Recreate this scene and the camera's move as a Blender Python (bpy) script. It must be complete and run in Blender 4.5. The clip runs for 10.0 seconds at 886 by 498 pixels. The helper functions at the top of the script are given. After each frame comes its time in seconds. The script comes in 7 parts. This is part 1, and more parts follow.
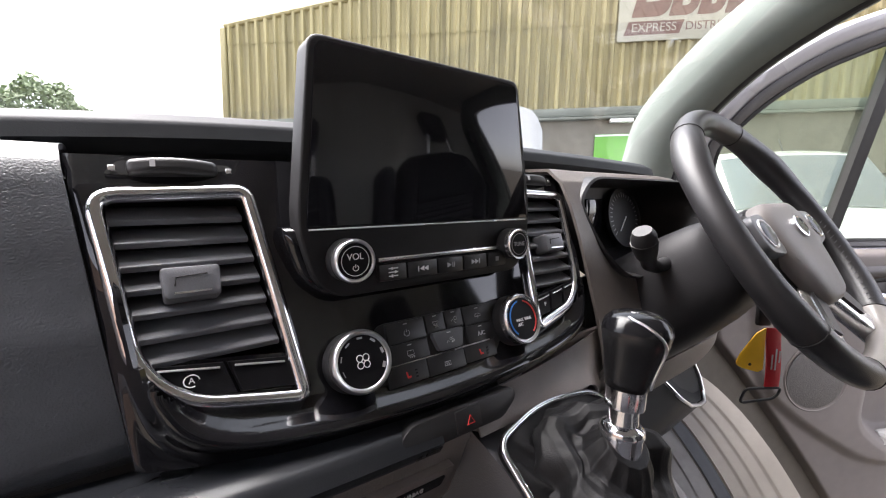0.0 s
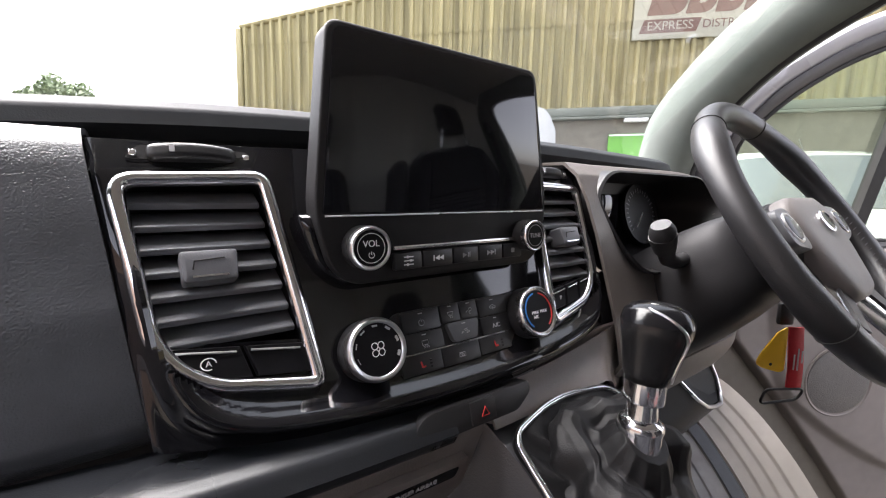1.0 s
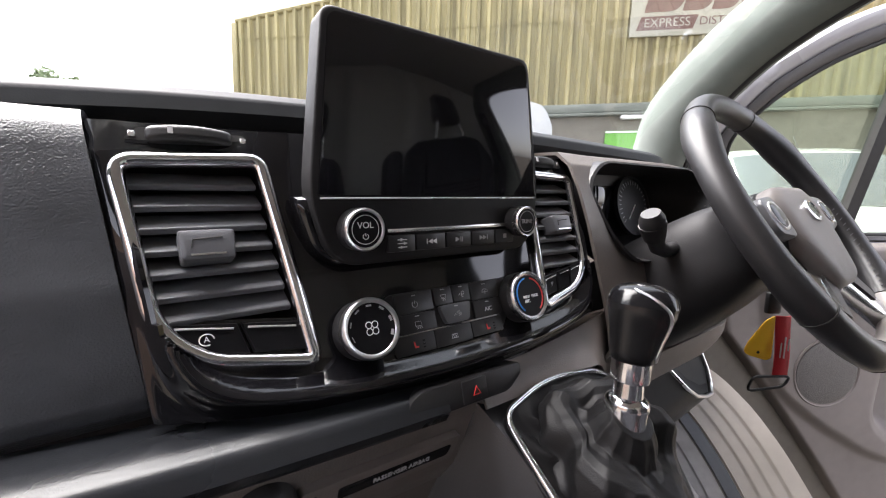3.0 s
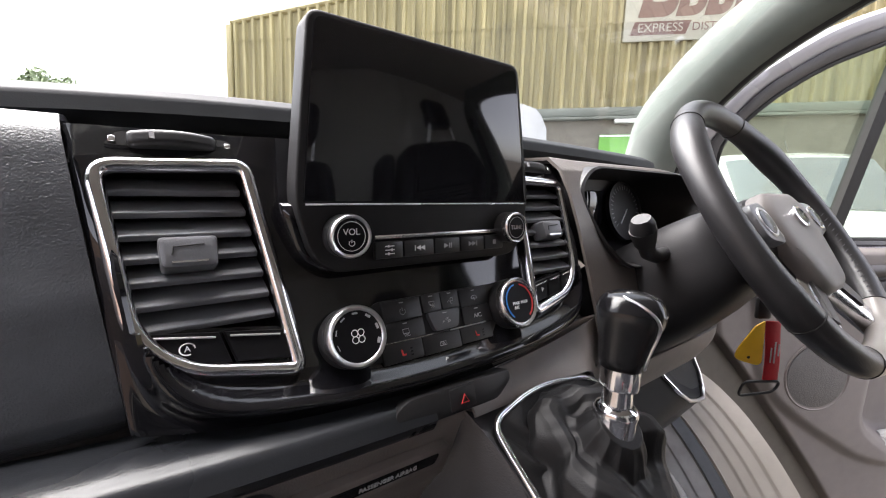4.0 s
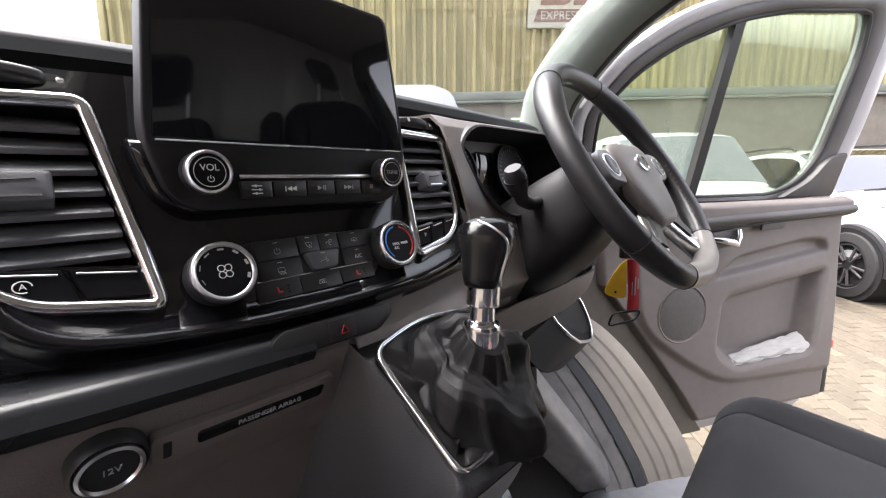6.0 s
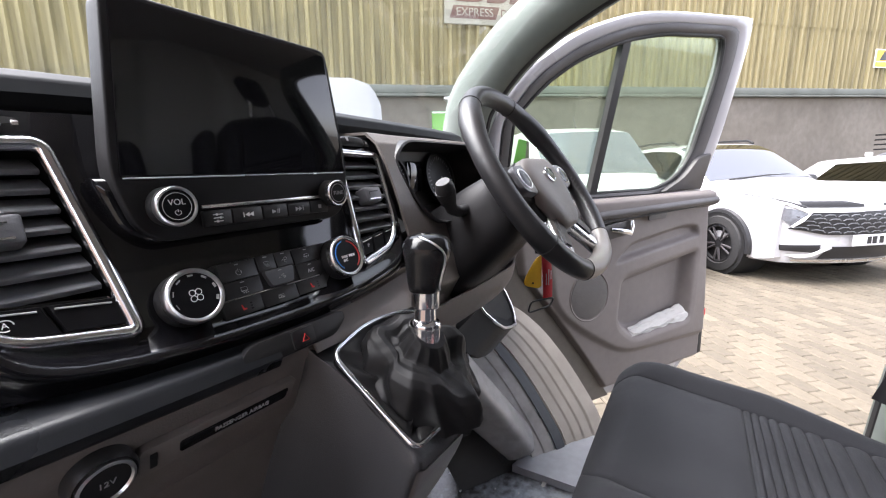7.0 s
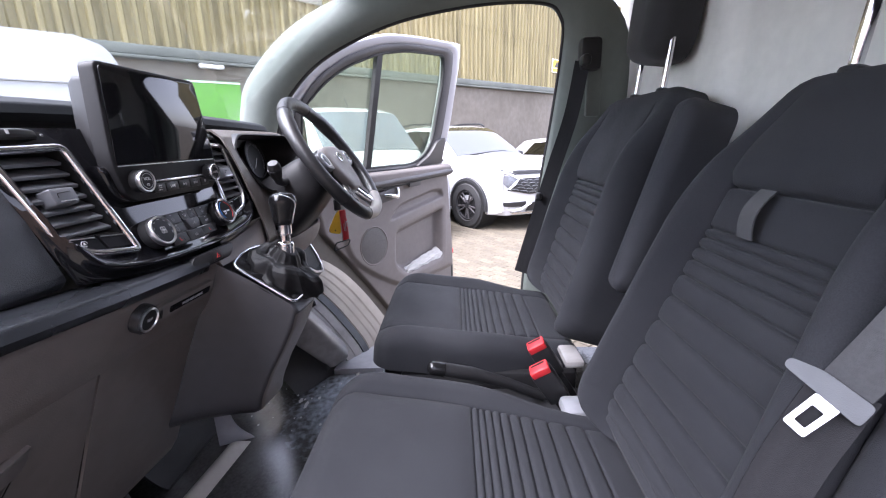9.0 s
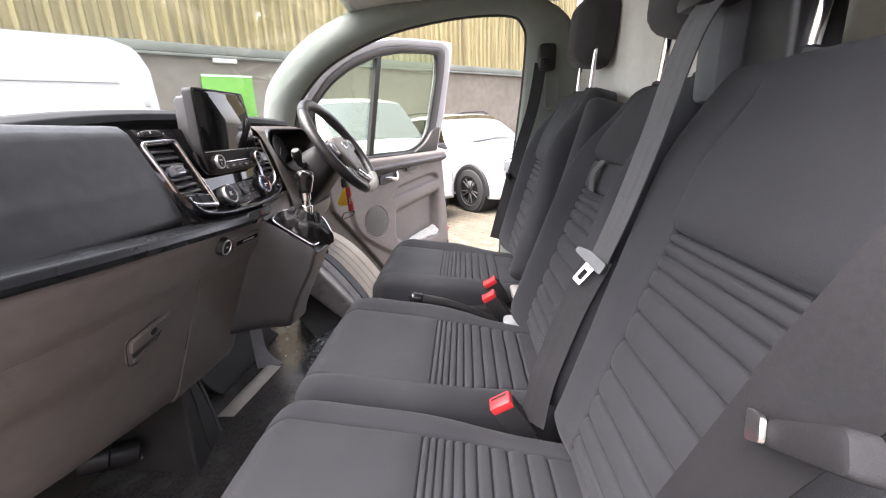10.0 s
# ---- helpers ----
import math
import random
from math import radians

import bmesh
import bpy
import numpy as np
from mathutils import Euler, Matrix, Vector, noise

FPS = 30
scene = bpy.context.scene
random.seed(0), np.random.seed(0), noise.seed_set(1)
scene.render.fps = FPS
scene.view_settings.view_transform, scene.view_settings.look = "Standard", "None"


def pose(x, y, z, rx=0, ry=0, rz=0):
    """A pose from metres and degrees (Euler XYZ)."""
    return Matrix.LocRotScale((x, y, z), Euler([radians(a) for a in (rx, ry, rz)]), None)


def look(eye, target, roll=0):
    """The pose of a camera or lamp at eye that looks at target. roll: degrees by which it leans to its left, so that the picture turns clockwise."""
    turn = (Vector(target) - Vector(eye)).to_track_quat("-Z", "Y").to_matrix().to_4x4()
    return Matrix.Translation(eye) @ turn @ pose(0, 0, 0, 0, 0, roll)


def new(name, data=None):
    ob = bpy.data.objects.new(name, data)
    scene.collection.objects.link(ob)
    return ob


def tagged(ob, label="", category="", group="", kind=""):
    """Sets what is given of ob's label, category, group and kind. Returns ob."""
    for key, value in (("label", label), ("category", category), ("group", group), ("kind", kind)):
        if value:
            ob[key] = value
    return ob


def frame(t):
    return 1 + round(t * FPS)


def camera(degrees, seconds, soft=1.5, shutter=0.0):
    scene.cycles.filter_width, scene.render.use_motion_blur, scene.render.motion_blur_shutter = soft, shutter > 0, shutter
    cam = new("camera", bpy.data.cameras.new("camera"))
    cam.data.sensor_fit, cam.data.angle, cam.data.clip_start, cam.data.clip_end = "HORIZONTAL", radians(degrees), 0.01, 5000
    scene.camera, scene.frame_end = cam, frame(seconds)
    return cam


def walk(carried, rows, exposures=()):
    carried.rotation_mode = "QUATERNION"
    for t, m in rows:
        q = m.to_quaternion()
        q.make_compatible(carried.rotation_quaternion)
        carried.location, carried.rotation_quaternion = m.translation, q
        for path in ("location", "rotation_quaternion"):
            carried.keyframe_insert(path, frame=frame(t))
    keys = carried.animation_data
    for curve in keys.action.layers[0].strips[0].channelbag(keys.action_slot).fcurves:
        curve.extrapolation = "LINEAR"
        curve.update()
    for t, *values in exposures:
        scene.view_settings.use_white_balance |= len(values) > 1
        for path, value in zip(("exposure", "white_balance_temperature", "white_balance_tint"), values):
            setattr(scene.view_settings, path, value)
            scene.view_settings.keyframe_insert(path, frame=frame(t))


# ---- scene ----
cam = camera(95.5, 10.0, soft=1.1)
PATH = [
    (0, (-0.204, -0.255, 1.372), (0.991, 1.328, 1.122), -0.3),
    (0.5, (-0.202, -0.259, 1.363), (0.965, 1.348, 1.122), -0.4),
    (1, (-0.206, -0.251, 1.363), (0.946, 1.364, 1.113), -0.0),
    (1.5, (-0.204, -0.251, 1.36), (0.939, 1.371, 1.113), -0.2),
    (2, (-0.208, -0.254, 1.364), (0.943, 1.361, 1.102), 0.2),
    (2.5, (-0.209, -0.259, 1.353), (0.95, 1.349, 1.087), 0.2),
    (4, (-0.202, -0.261, 1.356), (0.982, 1.331, 1.103), 0.4),
    (4.5, (-0.191, -0.261, 1.368), (1.022, 1.31, 1.127), 0.2),
    (5, (-0.177, -0.252, 1.37), (1.085, 1.278, 1.118), 0.0),
    (5.5, (-0.185, -0.274, 1.34), (1.166, 1.171, 1.051), -0.7),
    (6, (-0.187, -0.313, 1.316), (1.261, 1.028, 0.993), -1.5),
    (6.2, (-0.18, -0.317, 1.311), (1.307, 0.976, 0.969), -1.6),
    (7.3, (-0.300, -0.346, 1.364), (1.445, 0.567, 0.974), -2.4),
    (7.5, (-0.347, -0.353, 1.37), (1.441, 0.446, 0.965), -2.5),
    (8, (-0.442, -0.384, 1.37), (1.434, 0.145, 0.921), -2.3),
    (8.5, (-0.54, -0.399, 1.373), (1.383, -0.147, 0.885), -2.2),
    (9, (-0.651, -0.43, 1.37), (1.279, -0.363, 0.848), -2.0),
    (9.5, (-0.808, -0.486, 1.362), (1.108, -0.418, 0.792), -2.6),
    (10, (-0.979, -0.536, 1.375), (0.933, -0.416, 0.8), -3.0),
]
walk(cam, [(t, look(eye, target, roll)) for t, eye, target, roll in PATH],
     [(0, 3.27, 6550, 18), (6.2, 3.27, 6600, 17), (7.3, 3.22, 6150, 18), (8.0, 3.3, 5800, 21), (8.5, 3.33, 5850, 23), (9.2, 3.43, 6000, 22), (10, 3.62, 6700, 18)])

# ---- light ----
world = bpy.data.worlds.new("sky")
scene.world = world
world.use_nodes = True
wn = world.node_tree
wn.nodes.clear()
sky = wn.nodes.new("ShaderNodeTexSky")
sky.sky_type = "NISHITA"
sky.sun_disc = False
sky.sun_elevation, sky.sun_rotation = radians(62), radians(331)
sky.dust_density, sky.air_density = 1.5, 1.0
grey = wn.nodes.new("ShaderNodeHueSaturation")
grey.inputs["Saturation"].default_value = 0.3
back = wn.nodes.new("ShaderNodeBackground")
back.inputs["Strength"].default_value = 0.095
wout = wn.nodes.new("ShaderNodeOutputWorld")
wn.links.new(sky.outputs[0], grey.inputs["Color"])
wn.links.new(grey.outputs[0], back.inputs["Color"])
wn.links.new(back.outputs[0], wout.inputs["Surface"])
sun = new("sun", bpy.data.lights.new("sun", "SUN"))
sun.data.energy, sun.data.angle, sun.data.color = 1.8, radians(60), (1.0, 0.97, 0.94)
sun.matrix_world = look((-1.8, 3.25, 7.0), (0, 0, 0))


# ---- materials ----
def material(name, color, rough=0.5, metal=0.0, vary=0.08, scale=40.0, bump=0.0, bump_scale=400.0, coat=0.0, stain=0.0, stain_color=None, stain_scale=4.0, spec=0.5, stretch=None, sheen=0.0, pieces=0.0):
    """A principled surface with fine grain, broad stains and a bump."""
    m = bpy.data.materials.new(name)
    m.use_nodes = True
    t = m.node_tree
    p = t.nodes["Principled BSDF"]
    p.inputs["Metallic"].default_value = metal
    p.inputs["Roughness"].default_value = rough
    p.inputs["Specular IOR Level"].default_value = spec
    p.inputs["Coat Weight"].default_value = coat
    p.inputs["Coat Roughness"].default_value = 0.04
    p.inputs["Sheen Weight"].default_value = sheen
    co = t.nodes.new("ShaderNodeTexCoord")
    src = co.outputs["Object"]
    if stretch:
        mp = t.nodes.new("ShaderNodeMapping")
        mp.inputs["Scale"].default_value = stretch
        t.links.new(src, mp.inputs["Vector"])
        src = mp.outputs[0]
    n1 = t.nodes.new("ShaderNodeTexNoise")
    n1.inputs["Scale"].default_value, n1.inputs["Detail"].default_value = scale, 5
    t.links.new(src, n1.inputs["Vector"])
    hue = t.nodes.new("ShaderNodeHueSaturation")
    hue.inputs["Color"].default_value = (*color, 1)
    mr = t.nodes.new("ShaderNodeMapRange")
    mr.inputs["From Min"].default_value, mr.inputs["From Max"].default_value = 0.3, 0.7
    mr.inputs["To Min"].default_value, mr.inputs["To Max"].default_value = 1 - vary, 1 + vary
    t.links.new(n1.outputs["Fac"], mr.inputs["Value"])
    val = mr.outputs[0]
    if pieces:
        oi = t.nodes.new("ShaderNodeObjectInfo")
        gi = t.nodes.new("ShaderNodeNewGeometry")
        ad = t.nodes.new("ShaderNodeMath")
        ad.operation = "ADD"
        t.links.new(oi.outputs["Random"], ad.inputs[0])
        t.links.new(gi.outputs["Random Per Island"], ad.inputs[1])
        fr = t.nodes.new("ShaderNodeMath")
        fr.operation = "FRACT"
        t.links.new(ad.outputs[0], fr.inputs[0])
        pr = t.nodes.new("ShaderNodeMapRange")
        pr.inputs["To Min"].default_value, pr.inputs["To Max"].default_value = 1 - pieces, 1 + pieces
        t.links.new(fr.outputs[0], pr.inputs["Value"])
        mu = t.nodes.new("ShaderNodeMath")
        mu.operation = "MULTIPLY"
        t.links.new(val, mu.inputs[0])
        t.links.new(pr.outputs[0], mu.inputs[1])
        val = mu.outputs[0]
    t.links.new(val, hue.inputs["Value"])
    out = hue.outputs[0]
    n2 = t.nodes.new("ShaderNodeTexNoise")
    n2.inputs["Scale"].default_value, n2.inputs["Detail"].default_value = stain_scale, 6
    t.links.new(src, n2.inputs["Vector"])
    if stain:
        ramp = t.nodes.new("ShaderNodeMapRange")
        ramp.inputs["From Min"].default_value, ramp.inputs["From Max"].default_value = 0.48, 0.68
        ramp.inputs["To Max"].default_value = stain
        t.links.new(n2.outputs["Fac"], ramp.inputs["Value"])
        mix = t.nodes.new("ShaderNodeMix")
        mix.data_type = "RGBA"
        mix.inputs[7].default_value = (*(stain_color or [c * 0.5 for c in color]), 1)
        t.links.new(ramp.outputs[0], mix.inputs[0])
        t.links.new(out, mix.inputs[6])
        out = mix.outputs[2]
    t.links.new(out, p.inputs["Base Color"])
    rr = t.nodes.new("ShaderNodeMapRange")
    rr.inputs["From Min"].default_value, rr.inputs["From Max"].default_value = 0.3, 0.7
    rr.inputs["To Min"].default_value, rr.inputs["To Max"].default_value = rough * 0.85, min(1, rough * 1.15)
    t.links.new(n2.outputs["Fac"], rr.inputs["Value"])
    t.links.new(rr.outputs[0], p.inputs["Roughness"])
    if bump:
        n3 = t.nodes.new("ShaderNodeTexNoise")
        n3.inputs["Scale"].default_value, n3.inputs["Detail"].default_value = bump_scale, 2
        t.links.new(co.outputs["Object"], n3.inputs["Vector"])
        b = t.nodes.new("ShaderNodeBump")
        b.inputs["Strength"].default_value, b.inputs["Distance"].default_value = bump, 0.001
        t.links.new(n3.outputs["Fac"], b.inputs["Height"])
        t.links.new(b.outputs[0], p.inputs["Normal"])
    return m


def glass(name, tint=(0.95, 0.98, 0.96), rough=0.0, gloss=1.0, base=0.0):
    """A thin pane: clear, with a mirror reflection by Fresnel."""
    m = bpy.data.materials.new(name)
    m.use_nodes = True
    t = m.node_tree
    t.nodes.clear()
    o = t.nodes.new("ShaderNodeOutputMaterial")
    mix = t.nodes.new("ShaderNodeMixShader")
    tr = t.nodes.new("ShaderNodeBsdfTransparent")
    tr.inputs[0].default_value = (*tint, 1)
    gl = t.nodes.new("ShaderNodeBsdfGlossy")
    gl.inputs["Roughness"].default_value = rough
    fr = t.nodes.new("ShaderNodeFresnel")
    fr.inputs[0].default_value = 1.45
    mu = t.nodes.new("ShaderNodeMath")
    mu.operation = "MULTIPLY_ADD"
    mu.inputs[1].default_value = gloss
    mu.inputs[2].default_value = base
    t.links.new(fr.outputs[0], mu.inputs[0])
    t.links.new(mu.outputs[0], mix.inputs[0])
    t.links.new(tr.outputs[0], mix.inputs[1])
    t.links.new(gl.outputs[0], mix.inputs[2])
    t.links.new(mix.outputs[0], o.inputs[0])
    return m


def rubber_floor():
    """Black embossed rubber, wet and shiny; scuffs and reflected daylight are painted pale where the driver steps in.
    """
    m = material("rubber_floor", (0.055, 0.053, 0.050), 0.13, vary=0.35, scale=120, spec=0.8, bump=0.3, bump_scale=260, stain=0.6, stain_color=(0.11, 0.108, 0.105), stain_scale=14)
    t = m.node_tree
    p = t.nodes["Principled BSDF"]
    old = p.inputs["Base Color"].links[0].from_socket
    co = t.nodes.new("ShaderNodeTexCoord")
    near = t.nodes.new("ShaderNodeVectorMath")
    near.operation = "DISTANCE"
    near.inputs[1].default_value = (0.50, -0.16, FLOOR)
    t.links.new(co.outputs["Object"], near.inputs[0])
    ns = t.nodes.new("ShaderNodeTexNoise")
    ns.inputs["Scale"].default_value, ns.inputs["Detail"].default_value = 55, 9
    t.links.new(co.outputs["Object"], ns.inputs["Vector"])
    ad = t.nodes.new("ShaderNodeMath")
    ad.operation = "MULTIPLY_ADD"
    ad.inputs[1].default_value = 0.34
    t.links.new(ns.outputs["Fac"], ad.inputs[0])
    t.links.new(near.outputs["Value"], ad.inputs[2])
    mr = t.nodes.new("ShaderNodeMapRange")
    mr.inputs["From Min"].default_value, mr.inputs["From Max"].default_value = 0.28, 0.46
    mr.inputs["To Min"].default_value, mr.inputs["To Max"].default_value = 0.9, 0.0
    t.links.new(ad.outputs[0], mr.inputs["Value"])
    mix = t.nodes.new("ShaderNodeMix")
    mix.data_type = "RGBA"
    # pale blue-grey: scuffs plus the daylight mirrored in the wet rubber
    mix.inputs[7].default_value = (0.36, 0.39, 0.42, 1)
    t.links.new(mr.outputs[0], mix.inputs[0])
    t.links.new(old, mix.inputs[6])
    t.links.new(mix.outputs[2], p.inputs["Base Color"])
    return m


FLOOR = 0.55
M = {
    "pad": material("black_soft_plastic", (0.050, 0.054, 0.061), 0.35, spec=0.48, bump=0.55, bump_scale=760, vary=0.15),
    "dashtop": material("charcoal_soft_plastic", (0.020, 0.023, 0.026), 0.68, spec=0.3, bump=0.12, bump_scale=900, vary=0.12),
    "lower": material("brown_grey_plastic", (0.165, 0.143, 0.131), 0.38, spec=0.75, bump=0.3, bump_scale=600, vary=0.08, stain=0.15),
    "ledge": material("satin_grey_trim", (0.014, 0.0155, 0.018), 0.27, bump=0.1, bump_scale=900, spec=0.4),
    "piano": material("piano_black", (0.005, 0.005, 0.0062), 0.06, vary=0.2, spec=0.52, coat=0.0, stain=0.35, stain_color=(0.012, 0.012, 0.013), stain_scale=30),
    "screen": material("screen_glass", (0.008, 0.008, 0.010), 0.05, vary=0.2, spec=0.55, stain=0.3, stain_color=(0.008, 0.008, 0.01), stain_scale=12),
    "button": material("black_rubber_button", (0.014, 0.014, 0.015), 0.4, bump=0.15, bump_scale=900),
    "slat": material("vent_plastic", (0.13, 0.135, 0.145), 0.32, bump=0.2, bump_scale=800),
    # near-black for seams and slots, and for shade in cavities and wheel arches
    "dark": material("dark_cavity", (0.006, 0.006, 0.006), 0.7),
    "chrome": material("chrome", (0.78, 0.78, 0.8), 0.12, 1.0, vary=0.03),
    "satin": material("satin_silver", (0.74, 0.74, 0.75), 0.27, 1.0, vary=0.05),
    "leather": material("black_leather", (0.008, 0.008, 0.0085), 0.47, bump=0.3, bump_scale=900, vary=0.2, spec=0.28),
    "knobskin": material("knob_skin", (0.010, 0.010, 0.0105), 0.24, bump=0.06, bump_scale=700, vary=0.15, spec=0.45),
    "rimleather": material("rim_leather", (0.020, 0.020, 0.021), 0.36, bump=0.25, bump_scale=900, vary=0.15, spec=0.5),
    "rimgrey": material("grey_rim_plastic", (0.20, 0.19, 0.178), 0.32, bump=0.1, bump_scale=700, vary=0.05),
    "trim": material("grey_trim", (0.155, 0.135, 0.126), 0.6, bump=0.35, bump_scale=600, vary=0.05, stain=0.12, stain_scale=3),
    "trimdark": material("dark_grey_trim", (0.06, 0.056, 0.057), 0.55, bump=0.35, bump_scale=600, vary=0.06, stain=0.15),
    "pillar": material("pale_green_grey_trim", (0.165, 0.187, 0.168), 0.65, bump=0.2, bump_scale=500, vary=0.04, stain=0.1),
    "lining": material("headlining", (0.55, 0.53, 0.49), 0.9, bump=0.3, bump_scale=300, vary=0.05),
    "bulkhead": material("bulkhead_paint", (0.74, 0.73, 0.69), 0.45, vary=0.04, stain=0.12, stain_scale=3),
    "fabric": material("charcoal_fabric", (0.0168, 0.0180, 0.0220), 0.85, bump=0.6, bump_scale=1100, vary=0.25, scale=700, stain=0.12, sheen=0.04),
    "bolster": material("grey_fabric", (0.025, 0.026, 0.031), 0.85, bump=0.6, bump_scale=1100, vary=0.12, scale=500, sheen=0.04),
    "headrest": material("black_fabric", (0.028, 0.028, 0.03), 0.85, bump=0.6, bump_scale=900, vary=0.15, scale=500, sheen=0.15),
    "console": material("charcoal_console_plastic", (0.036, 0.036, 0.039), 0.36, bump=0.45, bump_scale=600, vary=0.08, stain=0.15),
    "hub": material("grey_hub_plastic", (0.15, 0.139, 0.132), 0.5, bump=0.3, bump_scale=700, vary=0.06),
    "arch": material("pale_arch_plastic", (0.36, 0.325, 0.28), 0.6, bump=0.3, bump_scale=500, vary=0.06, stain=0.25, stain_scale=5),
    # the brown-grey plastic again, darkened for the shade round the instruments
    "cluster": material("shaded_brown_plastic", (0.105, 0.093, 0.085), 0.38, bump=0.4, bump_scale=600, vary=0.08),
    "dialface": material("dial_face_plastic", (0.008, 0.008, 0.009), 0.35, vary=0.2, spec=0.12),
    "thread": material("pale_thread", (0.35, 0.35, 0.36), 0.8),
    "belt": material("grey_webbing", (0.066, 0.067, 0.070), 0.6, bump=0.5, bump_scale=1200, vary=0.1, scale=300),
    "beltdark": material("black_webbing", (0.02, 0.02, 0.022), 0.75, bump=0.4, bump_scale=1200, vary=0.1, scale=300, spec=0.25),
    "red": material("red_plastic", (0.6, 0.03, 0.035), 0.4),
    "redcloth": material("red_ribbon", (0.45, 0.012, 0.02), 0.55, bump=0.4, bump_scale=900),
    "yellow": material("yellow_plastic", (0.85, 0.5, 0.02), 0.45, vary=0.05),
    "white": material("white_print", (0.8, 0.8, 0.8), 0.6),
    "greyprint": material("grey_print", (0.4, 0.4, 0.41), 0.6),
    "redprint": material("red_print", (0.6, 0.03, 0.03), 0.6),
    "blueprint": material("blue_print", (0.02, 0.2, 0.6), 0.6),
    "paint": material("white_car_paint", (0.46, 0.46, 0.465), 0.25, vary=0.02, coat=0.5, stain=0.06, stain_scale=2),
    "vanpaint": material("silver_white_paint", (0.34, 0.335, 0.355), 0.3, vary=0.02, coat=0.5, stain=0.06, stain_scale=2),
    "rubber": material("rubber", (0.02, 0.02, 0.02), 0.75, vary=0.15, stain=0.2, stain_color=(0.05, 0.045, 0.04)),
    "columnblack": material("column_plastic", (0.015, 0.015, 0.016), 0.5, vary=0.1, spec=0.22, bump=0.15, bump_scale=700),
    "blackplastic": material("black_plastic", (0.022, 0.022, 0.023), 0.4, vary=0.1, spec=0.35, bump=0.15, bump_scale=700),
    "carpet": material("black_mat", (0.02, 0.02, 0.02), 0.7, bump=0.6, bump_scale=300, stain=0.4, stain_color=(0.07, 0.065, 0.06)),
    "sheet": material("corrugated_sheet", (0.29, 0.245, 0.12), 0.65, vary=0.22, scale=3, stain=0.6, stain_color=(0.10, 0.085, 0.045), stain_scale=1.8, stretch=(3.0, 3.0, 0.14)),
    "flash": material("flashing", (0.14, 0.15, 0.13), 0.7, vary=0.12, scale=4, stain=0.4, stain_scale=2),
    "render": material("wall_render", (0.19, 0.168, 0.138), 0.9, vary=0.12, scale=6, bump=0.3, bump_scale=60, stain=0.5, stain_color=(0.13, 0.113, 0.09), stain_scale=0.8),
    "signboard": material("sign_board", (0.36, 0.345, 0.28), 0.5, vary=0.06, scale=3, stain=0.3, stain_scale=3),
    "signred": material("sign_red", (0.12, 0.055, 0.042), 0.5, vary=0.1, scale=5),
    "green": material("green_sign", (0.12, 0.36, 0.04), 0.5),
    "paver": material("block_paver", (0.098, 0.083, 0.058), 0.85, vary=0.15, scale=30, bump=0.4, bump_scale=150, stain=0.35, stain_color=(0.062, 0.052, 0.036), stain_scale=1.5, pieces=0.2),
    "joint": material("sand_joint", (0.10, 0.087, 0.068), 0.95, vary=0.2, scale=8, stain=0.4, stain_scale=0.6),
    "leaf": material("foliage", (0.15, 0.19, 0.10), 0.7, vary=0.35, scale=3, pieces=0.3),
    "bark": material("bark", (0.10, 0.075, 0.05), 0.9, vary=0.3),
    "lamp": material("lamp_glass", (0.35, 0.36, 0.38), 0.08, 0.6, vary=0.1, coat=1.0),
    "hingecover": material("pale_grey_plastic", (0.27, 0.275, 0.29), 0.4, bump=0.2, bump_scale=700),
    "brownwall": material("brown_brick_render", (0.43, 0.30, 0.225), 0.85, vary=0.2, scale=5, stain=0.5, stain_color=(0.30, 0.21, 0.155), stain_scale=0.7),
    "kickgrey": material("grey_gloss_plastic", (0.34, 0.325, 0.315), 0.22, bump=0.2, bump_scale=500, stain=0.4, stain_color=(0.05, 0.05, 0.05), stain_scale=8),
    "grip": material("grey_tongue_plastic", (0.075, 0.08, 0.088), 0.45, bump=0.2, bump_scale=900),
    "headlamp": material("dark_lamp_glass", (0.10, 0.105, 0.115), 0.12, vary=0.2, coat=0.6),
    "glosscap": material("gloss_black_cap", (0.006, 0.006, 0.007), 0.16, vary=0.1, spec=0.35),
    "doorband": material("brown_grey_band", (0.10, 0.087, 0.075), 0.55, bump=0.3, bump_scale=500),
    "speakermesh": material("speaker_mesh", (0.085, 0.078, 0.075), 0.6, bump=1.0, bump_scale=420, vary=0.5, scale=420),
    "paper": material("paper", (0.42, 0.41, 0.39), 0.8, vary=0.04),
    "doorglass": glass("green_tinted_glass", (0.80, 0.88, 0.80), gloss=0.4),
    "glass": glass("clear_glass", (0.96, 0.985, 0.97), gloss=0.28),
    "tint": glass("dark_glass", (0.16, 0.18, 0.17), gloss=1.0, base=0.10),
    "carglass": glass("blue_grey_glass", (0.3, 0.38, 0.4), gloss=0.9, base=0.42),
}


# ---- building helpers ----
BASE = {}


def V(*a):
    return Vector(a)


def basis(o, x, y, z):
    """A frame from an origin and three axes."""
    m = Matrix.Identity(4)
    for i, a in enumerate((x, y, z, o)):
        for k in range(3):
            m[k][i] = a[k]
    return m


def finish(bm, name, mat, angle=40):
    me = bpy.data.meshes.new(name)
    bmesh.ops.recalc_face_normals(bm, faces=bm.faces)
    bm.to_mesh(me)
    bm.free()
    for p in me.polygons:
        p.use_smooth = True
    me.set_sharp_from_angle(angle=radians(angle))
    me.materials.append(mat)
    return me


